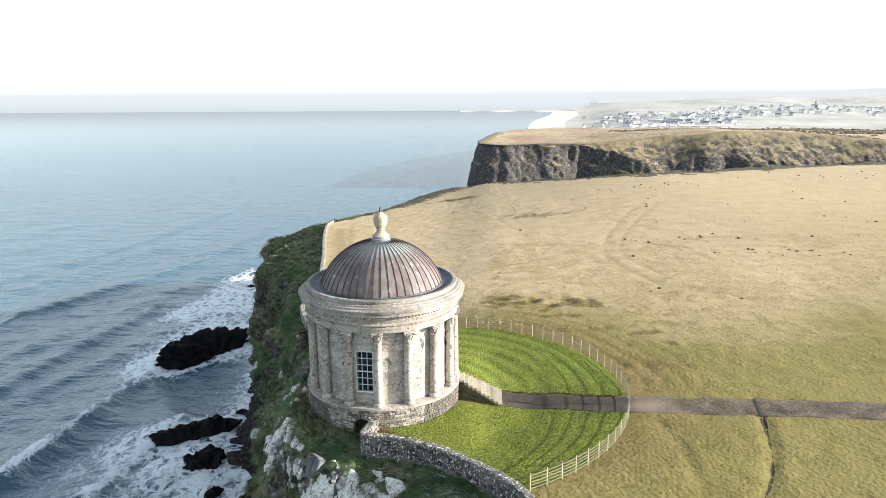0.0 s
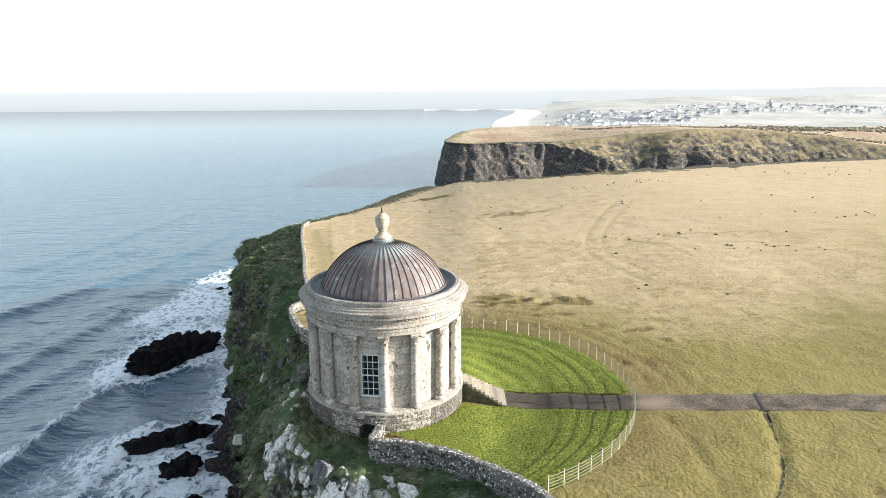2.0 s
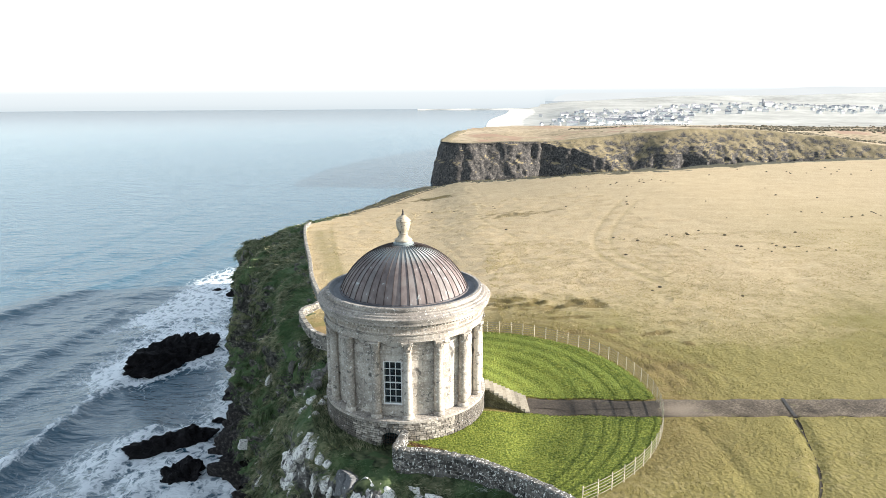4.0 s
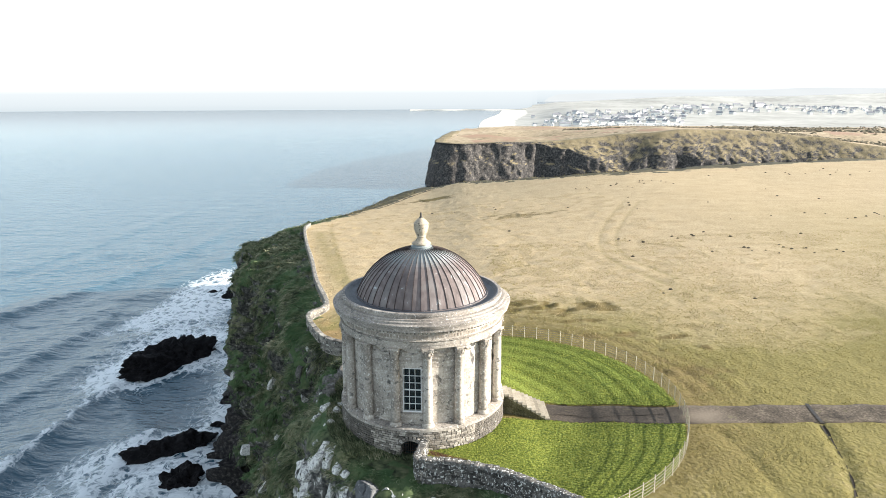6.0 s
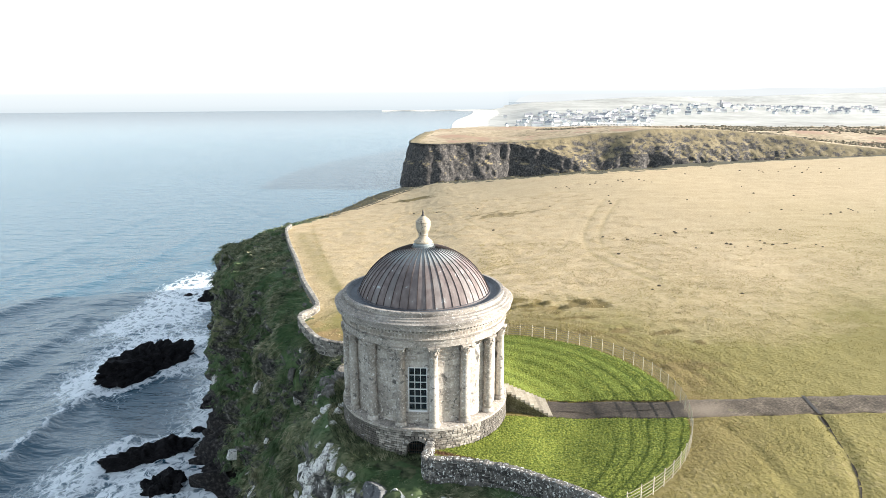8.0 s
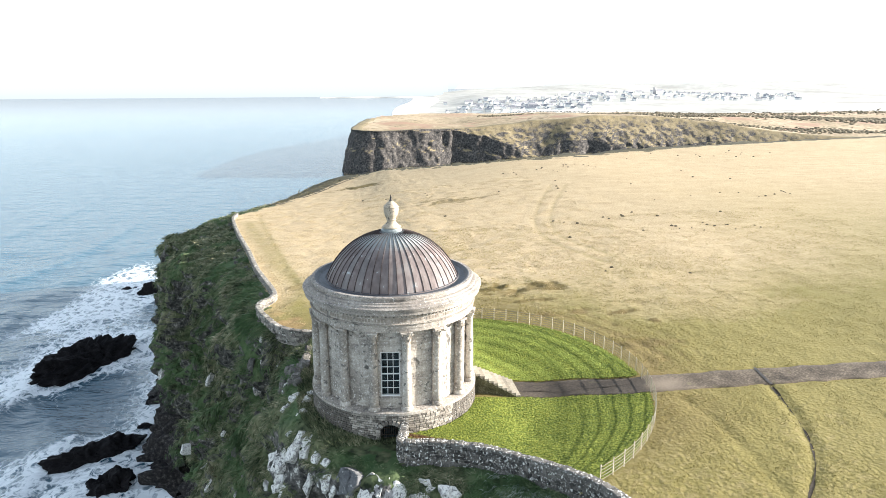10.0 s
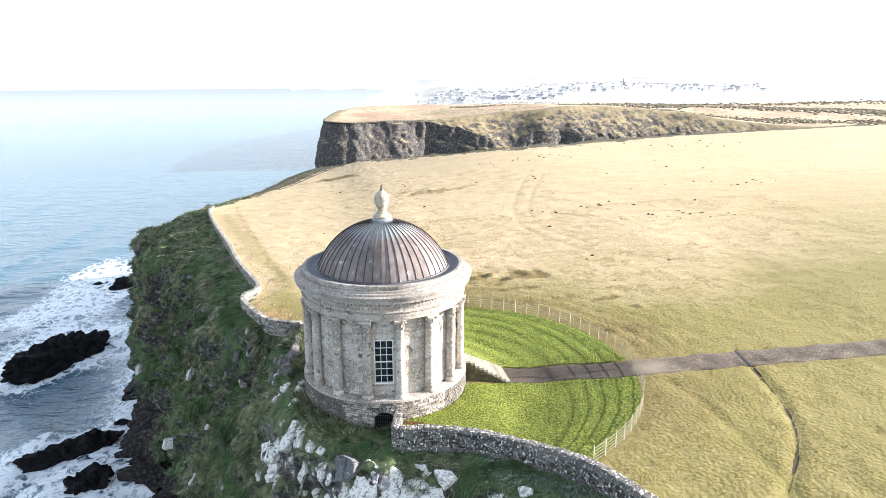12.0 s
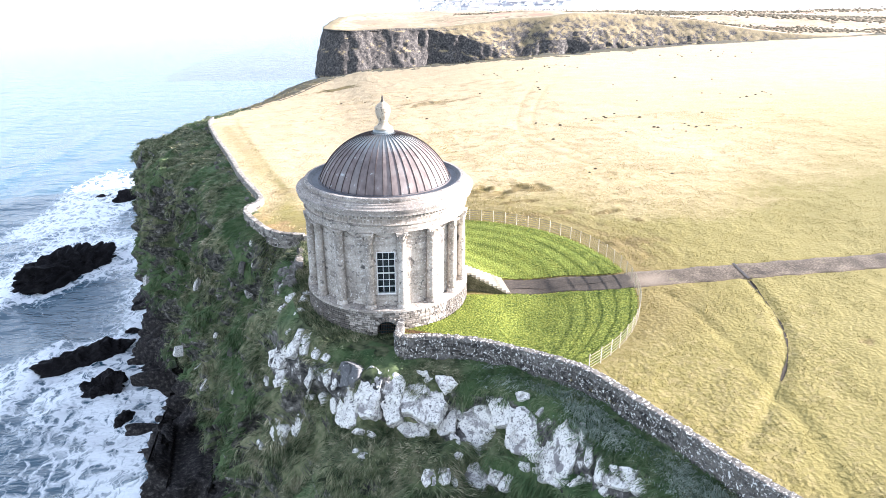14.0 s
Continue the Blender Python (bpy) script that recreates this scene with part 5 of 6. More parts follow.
front_cl = curve_through([(0.2, -6.05), (-0.1, -7.4), (-0.2, -8.45), (1.8, -8.75), (4.9, -9.95), (7.7, -12.4), (9.8, -15.1), (11.2, -18.3), (12.4, -21.2), (14.8, -26.8), (19.2, -33), (30, -46)], 0.4)
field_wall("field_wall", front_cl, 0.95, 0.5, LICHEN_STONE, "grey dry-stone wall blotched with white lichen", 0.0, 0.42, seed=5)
left_cl = curve_through([(-6.2, 12.6), (-8.0, 13.2), (-9.9, 15.1), (-12.1, 20.5), (-12.5, 23.4), (-11.4, 26.0), (-11.6, 28.8), (-14.7, 40.4), (-17.6, 54), (-21.4, 70.5), (-24.9, 88), (-25.2, 95)], 0.5)
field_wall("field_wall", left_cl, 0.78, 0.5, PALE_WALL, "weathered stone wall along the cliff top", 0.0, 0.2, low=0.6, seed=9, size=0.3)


# ---------------------------------------------------------------- rocks of the cliff top
def rock_mesh(name, rng, material, sub=4, chops=7, rough=0.05):
    """A jointed block: a ball cut by six leaning faces and a few broken corners, with a rough, fissured skin."""
    bm = bmesh.new()
    bmesh.ops.create_icosphere(bm, subdivisions=sub, radius=1.0)
    co = np.array([v.co[:] for v in bm.verts])
    lean = lambda: rng.uniform(-0.22, 0.22)
    n = [[1, lean(), lean()], [-1, lean(), lean()], [lean(), lean(), 1], [lean(), lean(), -1], [lean(), -1, lean()], [lean() * 2.4, -1, lean() * 2.4], [0, 1, 0]]
    d = [rng.uniform(0.78, 0.98) for _ in range(4)] + [rng.uniform(0.7, 0.85), rng.uniform(0.8, 0.95), 0.9]
    for _ in range(chops):
        n.append([rng.gauss(0, 1), rng.gauss(0, 0.7), rng.gauss(0, 1)])
        d.append(rng.uniform(0.88, 1.12))
    n, d = np.array(n, float), np.array(d)
    n /= np.linalg.norm(n, axis=1)[:, None]
    dots = co @ n.T
    r = np.where(dots > 0.05, d / np.maximum(dots, 0.05), 9).min(1)
    off = np.array([rng.uniform(0, 90) for _ in range(3)])
    q = co * r[:, None]
    crack = np.minimum(np.abs(fbm(q * np.array([1.1, 1, 0.75]) + off, 0.8, 3, 9)), 0.045) / 0.045
    q = q * (1 + rough * 3.2 * fbm(q + off, 0.5, 4, 7)[:, None] - rough * 1.5 * (1 - crack)[:, None])
    for v, c in zip(bm.verts, q):
        v.co = c
    return bm_mesh(name, bm, material)


GREY_ROCK = surface("grey_rock", [(0.3, (0.05, 0.046, 0.042)), (0.5, (0.12, 0.112, 0.1)), (0.7, (0.3, 0.28, 0.255))], 0.8, 0.15, 0.93, 0.6, 0.06, vary=0.2)
CQ = CLIFF_Q[:, 1:].reshape(-1, 3)


# x, y, z, width, height and lean in degrees of the white outcrops: on the seaward corner, in the crag under the wall and its tail, strays below, on the brink, and on the sea face
CORNER_ROCKS = [(-7.1, -4.6, -0.8, 0.61, 1.88, 4), (-6.4, -5, -0.7, 0.69, 1.7, 4), (-8.6, -2.9, -2.8, 1.55, 1.21, -25), (-7.9, -3.6, -1.9, 0.67, 0.67, 30), (-7.6, -3.1, -0.6, 0.29, 0.5, 0), (-5.7, -6, -0.9, 0.64, 0.64, 20),
    (-5, -6.9, -0.8, 0.47, 0.47, 0), (-10.5, 1.3, -7.6, 0.44, 1.06, 15), (-9.7, -0.3, -6.2, 0.46, 0.93, 0), (-8.5, -3.7, -4, 0.69, 1.29, 5), (-8, -4.6, -4.2, 0.85, 0.93, -30), (-7, -4.9, -3.4, 0.33, 0.5, 0),
    (-6.6, -5, -3.8, 0.75, 1.68, 8), (-6.1, -6.2, -2.3, 0.36, 0.89, 0), (-5, -8.1, -1.5, 0.54, 1.01, -12), (-4.5, -8.8, -1.6, 0.31, 1.3, 5)]
BLOCK_ROCKS = [(-6.4, -5.3, -4.8, 0.59, 0.42, 0), (-5.4, -5.8, -4.8, 0.67, 0.92, -30), (-4.7, -7.6, -4.1, 0.72, 0.97, -20), (-3.7, -9.2, -0.9, 1.45, 1.4, 0), (-3.7, -9.7, -2.8, 1.45, 2.37, -8), (-2.4, -10.7, -1.5, 1.3, 2.5, -8),
    (-1.0, -11.2, -1.7, 1.5, 2.7, -30), (0.9, -12, -1.6, 3.33, 3.33, -18), (2.1, -11.9, -0.8, 1.16, 1.3, 10), (2.5, -12.7, -2.8, 1.46, 1.83, -5), (0.3, -12.4, -3, 1.83, 1.25, 5), (3.5, -13.1, -2.6, 2.76, 3.93, -5),
    (2.4, -13.9, -3.1, 0.5, 2.16, -6), (5.2, -13.8, -1.3, 2.21, 1.64, -8), (6.3, -14.5, -0.2, 0.98, 0.56, -25)]
BAND_ROCKS = [(3.5, -15.2, -4.6, 1.59, 1.95, -22), (4.4, -16.5, -4, 0.77, 1.33, -12), (4.9, -16.9, -4.2, 0.63, 1.12, 8), (2.5, -15, -3.5, 0.71, 0.43, 0), (6.5, -16, -1.7, 2.77, 2.28, -14), (7, -15.9, -0.6, 0.27, 1.37, 6),
    (7.5, -18.2, -1.7, 1.88, 2.82, -6), (5.9, -17.1, -3.1, 0.76, 0.62, 10), (6.5, -17.5, -3.1, 0.48, 0.48, 0), (8.5, -18.7, -0.2, 0.33, 1.44, -30), (8.6, -19.7, -0.7, 0.39, 1.23, -30), (7.5, -20.1, -2.2, 0.29, 1.44, 10),
    (8.9, -20.7, -0.9, 0.64, 1.21, -18), (9.4, -21.7, -0.6, 1.57, 0.94, -28), (10, -22.7, -0.4, 0.8, 0.74, -28), (8.8, -21.5, -1.6, 0.57, 0.51, 0)]
LOW_ROCKS = [(0.4, -16.4, -3.7, 0.83, 1.03, 0), (1.2, -16.4, -3.7, 0.83, 0.9, 5), (1.8, -16.4, -4.1, 0.35, 0.77, 0), (-3.5, -13.1, -4, 0.73, 0.51, -30), (-3.2, -13.8, -3.7, 0.5, 0.5, 0), (-8.8, -5.1, -7.6, 1.23, 1.58, 12),
    (-9, -4.9, -6.9, 0.78, 0.78, 0), (-7.4, -5.5, -6.8, 0.69, 1.46, 0), (-10.6, -2.5, -10.6, 0.75, 0.38, 20), (-9, -5.1, -8.9, 0.62, 0.53, 20), (-3.3, -11.4, -3.7, 0.82, 0.34, -15), (-2.6, -11.7, -3.8, 0.52, 0.3, 0)]
BRINK_ROCKS = [(-10.1, 14.6, -5, 1.03, 1.48, 0), (-8.2, 3.7, -0.4, 0.85, 0.94, 10), (-7.4, 1, 0.1, 0.72, 0.8, 0), (-6.6, -0, 0.3, 0.53, 0.61, 0), (-8.2, 0.7, -0.6, 0.36, 0.81, 0), (-6.9, -1.8, 0.3, 0.3, 0.68, 5),
    (-10.9, 17.1, -7.1, 0.72, 0.95, 0), (-11.7, 17.2, -1.4, 0.52, 0.93, 0), (-10, 14.8, -3.1, 0.4, 0.9, 0), (-11.8, 17, -3.8, 0.47, 0.7, 0), (-6.2, 1, 0.3, 0.4, 0.4, 0)]
FACE_ROCKS = [(-13.1, 20.2, -8.3, 0.56, 1.25, 0), (-26.3, 40.7, -26.1, 0.86, 1.55, 0), (-24, 48.9, -19.8, 0.63, 2.15, 0), (-23.3, 38.2, -27.7, 0.59, 2.37, 5), (-20.5, 31.5, -27.2, 0.95, 1.59, 0), (-18.1, 29.6, -23.9, 0.92, 1.22, 0),
    (-21.4, 32.2, -26.5, 0.56, 2.07, 5), (-24.2, 49.1, -11.3, 0.52, 2.09, 0), (-15.2, 15.8, -17.6, 0.32, 1.27, 0), (-39.7, 80.9, -32.8, 0.97, 2.65, 0), (-28.9, 66.2, -19.9, 0.52, 1.04, 0), (-18.8, 30.7, -18.7, 0.52, 1.05, 0)]
OUTCROPS = CORNER_ROCKS + BLOCK_ROCKS + BAND_ROCKS + LOW_ROCKS + BRINK_ROCKS + FACE_ROCKS
rng = random.Random(21)
GREY_DATA = [rock_mesh("white_rock", rng, GREY_ROCK, 3, 7) for _ in range(5)]


def place_rock(data, x, y, z, w, h, deep, lean, turn):
    ob = new("white_rock", data)
    ob.matrix_world = Matrix.Translation((x, y, z)) @ Euler((radians(lean), radians(rng.uniform(-14, 14)), radians(turn))).to_matrix().to_4x4() @ Matrix.Diagonal((w / 2, deep / 2, h / 2, 1))
    return tagged(ob, "grey rock outcrop crusted with white lichen", "rock", "outcrops on the cliff")


def slope_frame(p, count=160):
    """Across, out of and up the slope at p, smoothed over the points round it."""
    near = CQ[np.argsort(((CQ - p) ** 2).sum(1))[:count]]
    nrm = np.linalg.svd(near - near.mean(0))[2][2]
    if nrm[1] - nrm[2] * 0.5 > 0:
        nrm = -nrm
    nrm = nrm + np.array([-0.05, -0.12, 0.12])
    nrm /= np.linalg.norm(nrm)
    side = np.cross([0, 0, 1.0], nrm)
    side /= np.linalg.norm(side)
    return side, nrm, np.cross(nrm, side)


def clip(poly, nx, ny, d):
    """The part of a convex outline where nx * x + ny * y < d."""
    out_ = []
    for (x0, y0), (x1, y1) in zip(poly, poly[1:] + poly[:1]):
        a, b_ = nx * x0 + ny * y0 - d, nx * x1 + ny * y1 - d
        if a < 0:
            out_.append((x0, y0))
        if a * b_ < 0:
            t = a / (a - b_)
            out_.append((x0 + (x1 - x0) * t, y0 + (y1 - y0) * t))
    return out_


def crag_block(k, data):
    """A block of the crag: its own leaning outline, cut back where it meets its neighbours along tight joints."""
    x, y, z, w, h, lean = data
    p = np.array([x, y, z])
    side, nrm, up_ = FRAMES[k]
    c, s_ = math.cos(radians(lean)), math.sin(radians(lean))
    size = math.sqrt(w * h)
    grow = (1.12 if y < 10 else 0.8) + 0.24 * float(sm(0.6, 1.8, size))
    poly = []
    for q in range(10):                                   # a rough ten-sided outline
        a = 2 * math.pi * (q + rng.uniform(-0.2, 0.2)) / 10
        r = 1 / max(abs(math.cos(a)), abs(math.sin(a)), 0.8) * rng.uniform(0.86, 1.06)
        u, v = math.cos(a) * r * w / 2 * grow, math.sin(a) * r * h / 2 * grow
        poly.append((u * c + v * s_, v * c - u * s_))
    for j, o in enumerate(OUTCROPS):
        if j == k:
            continue
        d = np.array(o[:3]) - p
        u, v = d @ side, d @ up_
        ln = math.hypot(u, v)
        reach = math.sqrt(o[3] * o[4])
        mine, theirs = size ** 1.6, reach ** 1.6
        if ln > 1e-3 and np.linalg.norm(d) < 0.9 * (size + reach):
            poly = clip(poly, u / ln, v / ln, ln * mine / (mine + theirs) - 0.008) or poly
    if len(poly) < 3:
        return None
    P = np.array(poly + poly[:1])
    s2 = np.concatenate([[0], np.cumsum(np.hypot(*np.diff(P, axis=0).T))])
    ring = 72
    t = np.linspace(0, s2[-1], ring, endpoint=False)
    B = np.stack([np.interp(t, s2, P[:, 0]), np.interp(t, s2, P[:, 1])], -1)
    mid = B.mean(0)
    rel = B - mid
    rel = rel * (1 + 0.5 * fbm(np.concatenate([rel, np.full((ring, 1), 7.0 * k)], 1), 0.5, 4, 7))[:, None]
    proud = rng.uniform(0.1, 0.2) + 0.1 * min(size, 2.0)
    planes = [(rng.uniform(-0.3, 0.3), rng.uniform(-0.4, 0.25), rng.uniform(-0.02, 0.12) * size) for _ in range(4)]
    edge = min(0.04, 0.08 * size)
    rows_ = [(1.04, -0.9), (1.03, -0.25), (1.0, 0.0), (1.0, proud * 0.45), (0.985, proud - edge), (0.95, proud - 0.3 * edge), (0.91, proud), (0.83, proud), (0.74, proud), (0.64, proud), (0.54, proud), (0.43, proud), (0.32, proud), (0.2, proud), (0.1, proud), (0.02, proud)]
    V = []
    for f, hh in rows_:
        uv = mid + rel * f
        q3 = p + uv[:, :1] * side + uv[:, 1:] * up_
        top_ = max(0.0, min(1.0, hh / proud))
        facet = np.min([a * rel[:, 0] * f + b_ * rel[:, 1] * f + c0 for a, b_, c0 in planes], 0)
        lift = hh + top_ * (np.maximum(facet, -0.35 * size) + 0.3 * fbm(q3, 0.7, 5, 17) - 0.14 * np.maximum(0, 0.04 - np.abs(fbm(q3, 1.0, 3, 19))) / 0.04)
        V.append(q3 + lift[:, None] * nrm)
    V = np.stack(V, 1)
    F_ = grid_faces(ring, len(rows_), True).tolist() + [[n_ * len(rows_) + len(rows_) - 1 for n_ in range(ring)]]
    me = mesh_of("white_rock", V.reshape(-1, 3) - p, F_, SLATE if k in GREY_BLOCKS else OUTCROP, True)
    me.set_sharp_from_angle(angle=radians(24))
    ob = new("white_rock", me)
    ob.location = p
    return tagged(ob, "smooth grey rock slab in the cliff crag" if k in GREY_BLOCKS else "grey rock outcrop crusted with white lichen", "rock", "outcrops on the cliff")


GREY_BLOCKS = (19,)
SLATE = surface("bare_grey_rock", [(0.3, (0.06, 0.06, 0.062)), (0.5, (0.115, 0.115, 0.117)), (0.7, (0.2, 0.197, 0.193))], 0.9, 0.15, 0.85, 0.5, 0.05, spots=[((0.5, 0.49, 0.46), 0.14, 0.34)])
FRAMES = [slope_frame(np.array(o[:3]), 160 if o[3] * o[4] < 2 else 420) for o in OUTCROPS]
for k, data in enumerate(OUTCROPS):
    crag_block(k, data)
# bare ribs on the seaward face
U0 = int(np.hypot(line[:, 0] + 6.9, line[:, 1] - 3).argmin())
U1 = int(np.hypot(line[:, 0] + 25.4, line[:, 1] - 96).argmin())
loose_v, loose_f, loose_n = [], [], 0
for k in range(150):
    u, v = rng.randrange(U0, U1), int(4 + 66 * rng.random() ** 1.3)
    if rng.random() < 0.4:
        u = U0 + rng.randrange(0, 22)
        v = rng.randrange(3, 22)
    p = CLIFF_Q[u, v]
    s_ = rng.uniform(0.3, 0.95)
    data = rng.choice(GREY_DATA)
    turn = rng.uniform(-110, -50)
    if k < 50:
        place_rock(data, p[0] + 0.15, p[1], p[2], s_ * 0.9, s_ * 1.5, s_ * 0.8, -15, turn)
        continue
    m = Matrix.Translation((p[0] + 0.15, p[1], p[2])) @ Euler((radians(-15), 0, radians(turn))).to_matrix().to_4x4() @ Matrix.Diagonal((s_ * 0.45, s_ * 0.4, s_ * 0.75, 1))
    loose_v += [m @ q.co for q in data.vertices]
    loose_f += [[n_ + loose_n for n_ in f.vertices] for f in data.polygons]
    loose_n += len(data.vertices)
tagged(new("loose_rock", mesh_of("loose_rock", [q[:] for q in loose_v], loose_f, GREY_ROCK, False)), "small grey rocks that jut from the cliff grass", "rock", kind="stuff")


# ---------------------------------------------------------------- grass that stands up
def blades_mesh(name, base, tips, width, material):
    """Tapered blades: base points, and for each the points along it (n, k, 3)."""
    n, k = tips.shape[:2]
    d = tips[:, 0] - base
    side = np.cross(d, np.random.normal(0, 1, d.shape))
    side /= np.linalg.norm(side, axis=1)[:, None] + 1e-9
    w = width[:, None] * side
    vs = [base - w, base + w]
    for i in range(k - 1):
        t = 1 - (i + 1) / k * 0.6
        vs += [tips[:, i] - w * t, tips[:, i] + w * t]
    vs.append(tips[:, -1])
    m = len(vs)
    V = np.stack(vs, 1).reshape(-1, 3)
    o = (np.arange(n) * m)[:, None]
    tri = []
    for i in range(k - 1):
        a = 2 * i
        tri += [o + np.array([[a, a + 1, a + 3]]), o + np.array([[a, a + 3, a + 2]])]
    a = 2 * (k - 1)
    tri.append(o + np.array([[a, a + 1, a + 2]]))
    T = np.vstack(tri).astype(np.int32)
    me = bpy.data.meshes.new(name)
    me.vertices.add(len(V))
    me.vertices.foreach_set("co", V.reshape(-1))
    me.loops.add(T.size)
    me.loops.foreach_set("vertex_index", T.reshape(-1))
    me.polygons.add(len(T))
    me.polygons.foreach_set("loop_start", np.arange(0, T.size, 3, dtype=np.int32))
    me.materials.append(material)
    me.update(calc_edges=True)
    return me


def cliff_grass(count, per):
    Q = CLIFF_Q[:, 1:]
    du, dv = np.diff(Q, axis=0)[:, :-1], np.diff(Q, axis=1)[:-1]
    N = np.cross(dv, du)
    area = np.linalg.norm(N, axis=2)
    N /= area[:, :, None] + 1e-9
    if N[:, :, 2].mean() < 0:
        N = -N
    mid = Q[:-1, :-1]
    patch = fbm(mid.reshape(-1, 3), 5, 3, 151).reshape(area.shape)
    w = area * sm(0.02, 0.42, N[:, :, 2] + 0.5 * patch) * sm(-37, -26, mid[:, :, 2])
    w *= np.where(mid[:, :, 1] < -5, 0.3, 0.12) + sm(-0.06, 0.1, fbm(mid.reshape(-1, 3), 1.7, 3, 153).reshape(area.shape))      # tufts with gaps between
    w *= np.where((mid[:, :, 2] > -1.6) & (mid[:, :, 1] < -6), 2.2, 1.0)
    w *= 1 - 0.8 * CRAG_AT.reshape(CLIFF_Q.shape[:2])[:-1, 1:-1]
    for x, y, z, wd, ht, _ in OUTCROPS:         # bare where the rock shows
        w *= sm(0.35, 0.75, np.sqrt(((mid[:, :, 0] - x) / wd) ** 2 + ((mid[:, :, 1] - y) / 1.2) ** 2 + ((mid[:, :, 2] - z) / ht) ** 2))
    w *= sm(0.8, 2.2, np.hypot(mid[:, :, 0] + 1.4, mid[:, :, 1] + 9.7))
    far = np.hypot(mid[:, :, 0], mid[:, :, 1] + 48)
    w *= np.where(mid[:, :, 1] < -40, 0, 1) * (40 / np.maximum(far, 30)) ** 1.2
    w = (w / w.sum()).reshape(-1)
    k = np.random.choice(len(w), count, p=w)
    i, j = np.unravel_index(k, area.shape)
    a, b = np.random.rand(2, count, 1)
    base = Q[i, j] + du[i, j] * a + dv[i, j] * b
    nrm = N[i, j]
    down = np.array([0, 0, -1.0]) - nrm * (-nrm[:, 2:3])
    down /= np.linalg.norm(down, axis=1)[:, None] + 1e-6
    sway = np.stack([fbm(base, 3.0, 2, 161), fbm(base, 3.0, 2, 163), np.zeros(count)], -1) * 1.6
    base = np.repeat(base, per, 0) + np.random.normal(0, 0.16, (count * per, 3)) * np.array([1, 1, 0.4])
    nrm, down, sway = [np.repeat(z, per, 0) for z in (nrm, down, sway)]
    dist = np.hypot(base[:, 0], base[:, 1] + 48)
    ln = np.random.uniform(0.55, 1.25, (len(base), 1)) * np.clip(dist / 55, 0.8, 1.1)[:, None]
    ln *= np.where(np.hypot(base[:, 0], base[:, 1]) < 10, 0.6, 1.0)[:, None]
    ln *= np.where((base[:, 2] > -0.9) & (base[:, 1] < -6), 0.5, 1.0)[:, None]
    j1, j2 = np.random.normal(0, 0.25, (2, len(base), 3))
    t1 = base + ln * 0.5 * (nrm * 0.5 + down * 0.6 + sway * 0.5 + j1 * 0.8)
    t2 = t1 + ln * 0.5 * (nrm * 0.1 + down * 1.0 + sway * 0.8 + j2 * 0.8)
    width = np.random.uniform(0.016, 0.034, len(base)) * np.clip(dist / 50, 0.8, 1.7)
    me = blades_mesh("cliff_grass", base - nrm * 0.05, np.stack([t1, t2], 1), width, BLADES)
    add_attribute(me, "lush", np.repeat(lush_share(base), 5))
    return me


tagged(new("cliff_grass", cliff_grass(56000, 7)), "long rough grass hanging down the cliff", "grass", kind="stuff")


BLUISH = surface("frosted_grass", [(0.3, (0.1, 0.145, 0.1)), (0.5, (0.27, 0.33, 0.255)), (0.7, (0.5, 0.53, 0.45))], 1.6, 0.4, 0.85, 0, island=0.25)


def frosted_grass(n):
    """Pale blue-green blades that lie down the slope below the wall."""
    Q = CLIFF_Q[:, 1:40].reshape(-1, 3)
    d = line_distance(front_cl[:, :2], Q[:, 0], Q[:, 1])
    w = sm(0.4, 0.7, d) * sm(2.6, 1.2, d + 3.6 * fbm(Q, 1.8, 3, 155)) * sm(4.0, 9.5, Q[:, 0]) * sm(-34, -28, Q[:, 1])
    k = np.random.choice(len(Q), n, p=w / w.sum())
    base = Q[k] + np.random.normal(0, 0.14, (n, 3)) * np.array([1, 1, 0.2])
    way = np.array([-0.55, -0.6, -0.15]) + np.stack([fbm(base, 1.8, 2, 157), fbm(base, 1.8, 2, 159), np.zeros(n)], -1) * 1.6 + np.random.normal(0, 0.2, (n, 3))
    ln = np.random.uniform(0.3, 0.7, (n, 1))
    t1 = base + ln * 0.5 * (way * 0.7 + np.array([0, 0, 0.75]))
    t2 = t1 + ln * 0.6 * way
    return blades_mesh("frosted_grass", base, np.stack([t1, t2], 1), np.random.uniform(0.014, 0.028, n), BLUISH)


tagged(new("frosted_grass", frosted_grass(10000)), "pale blue-green grass on the slope below the wall", "grass", kind="stuff")


def verge_grass(name, x, y, z, low, high, width, material, label):
    n = len(x)
    base = np.stack([x, y, z], -1)
    h = np.random.uniform(low, high, (n, 1))
    tip = base + h * (np.array([0, 0, 1.0]) + np.random.normal(0, 0.45, (n, 3)) * np.array([1, 1, 0.2]) + np.array([-0.25, -0.1, 0]))
    me = blades_mesh(name, base - np.array([0, 0, 0.03]), tip[:, None, :], np.random.uniform(0.5, 1.0, n) * width, material)
    tagged(new(name, me), label, "grass", kind="stuff")


bi, bj = np.random.randint(0, len(far_line), 9000), np.random.randint(1, 8, 9000)
bp_ = S[bi, bj] + (S[bi, np.minimum(bj + 1, 11)] - S[bi, bj]) * np.random.rand(9000, 1) + np.random.normal(0, 0.7, (9000, 3)) * np.array([1, 1, 0])
bp_ = bp_[bp_[:, 0] < 60]
verge_grass("bank_grass", bp_[:, 0], bp_[:, 1], bp_[:, 2], 0.2, 0.55, 0.1, SCRUB_BLADES, "brown rough growth on the bank")


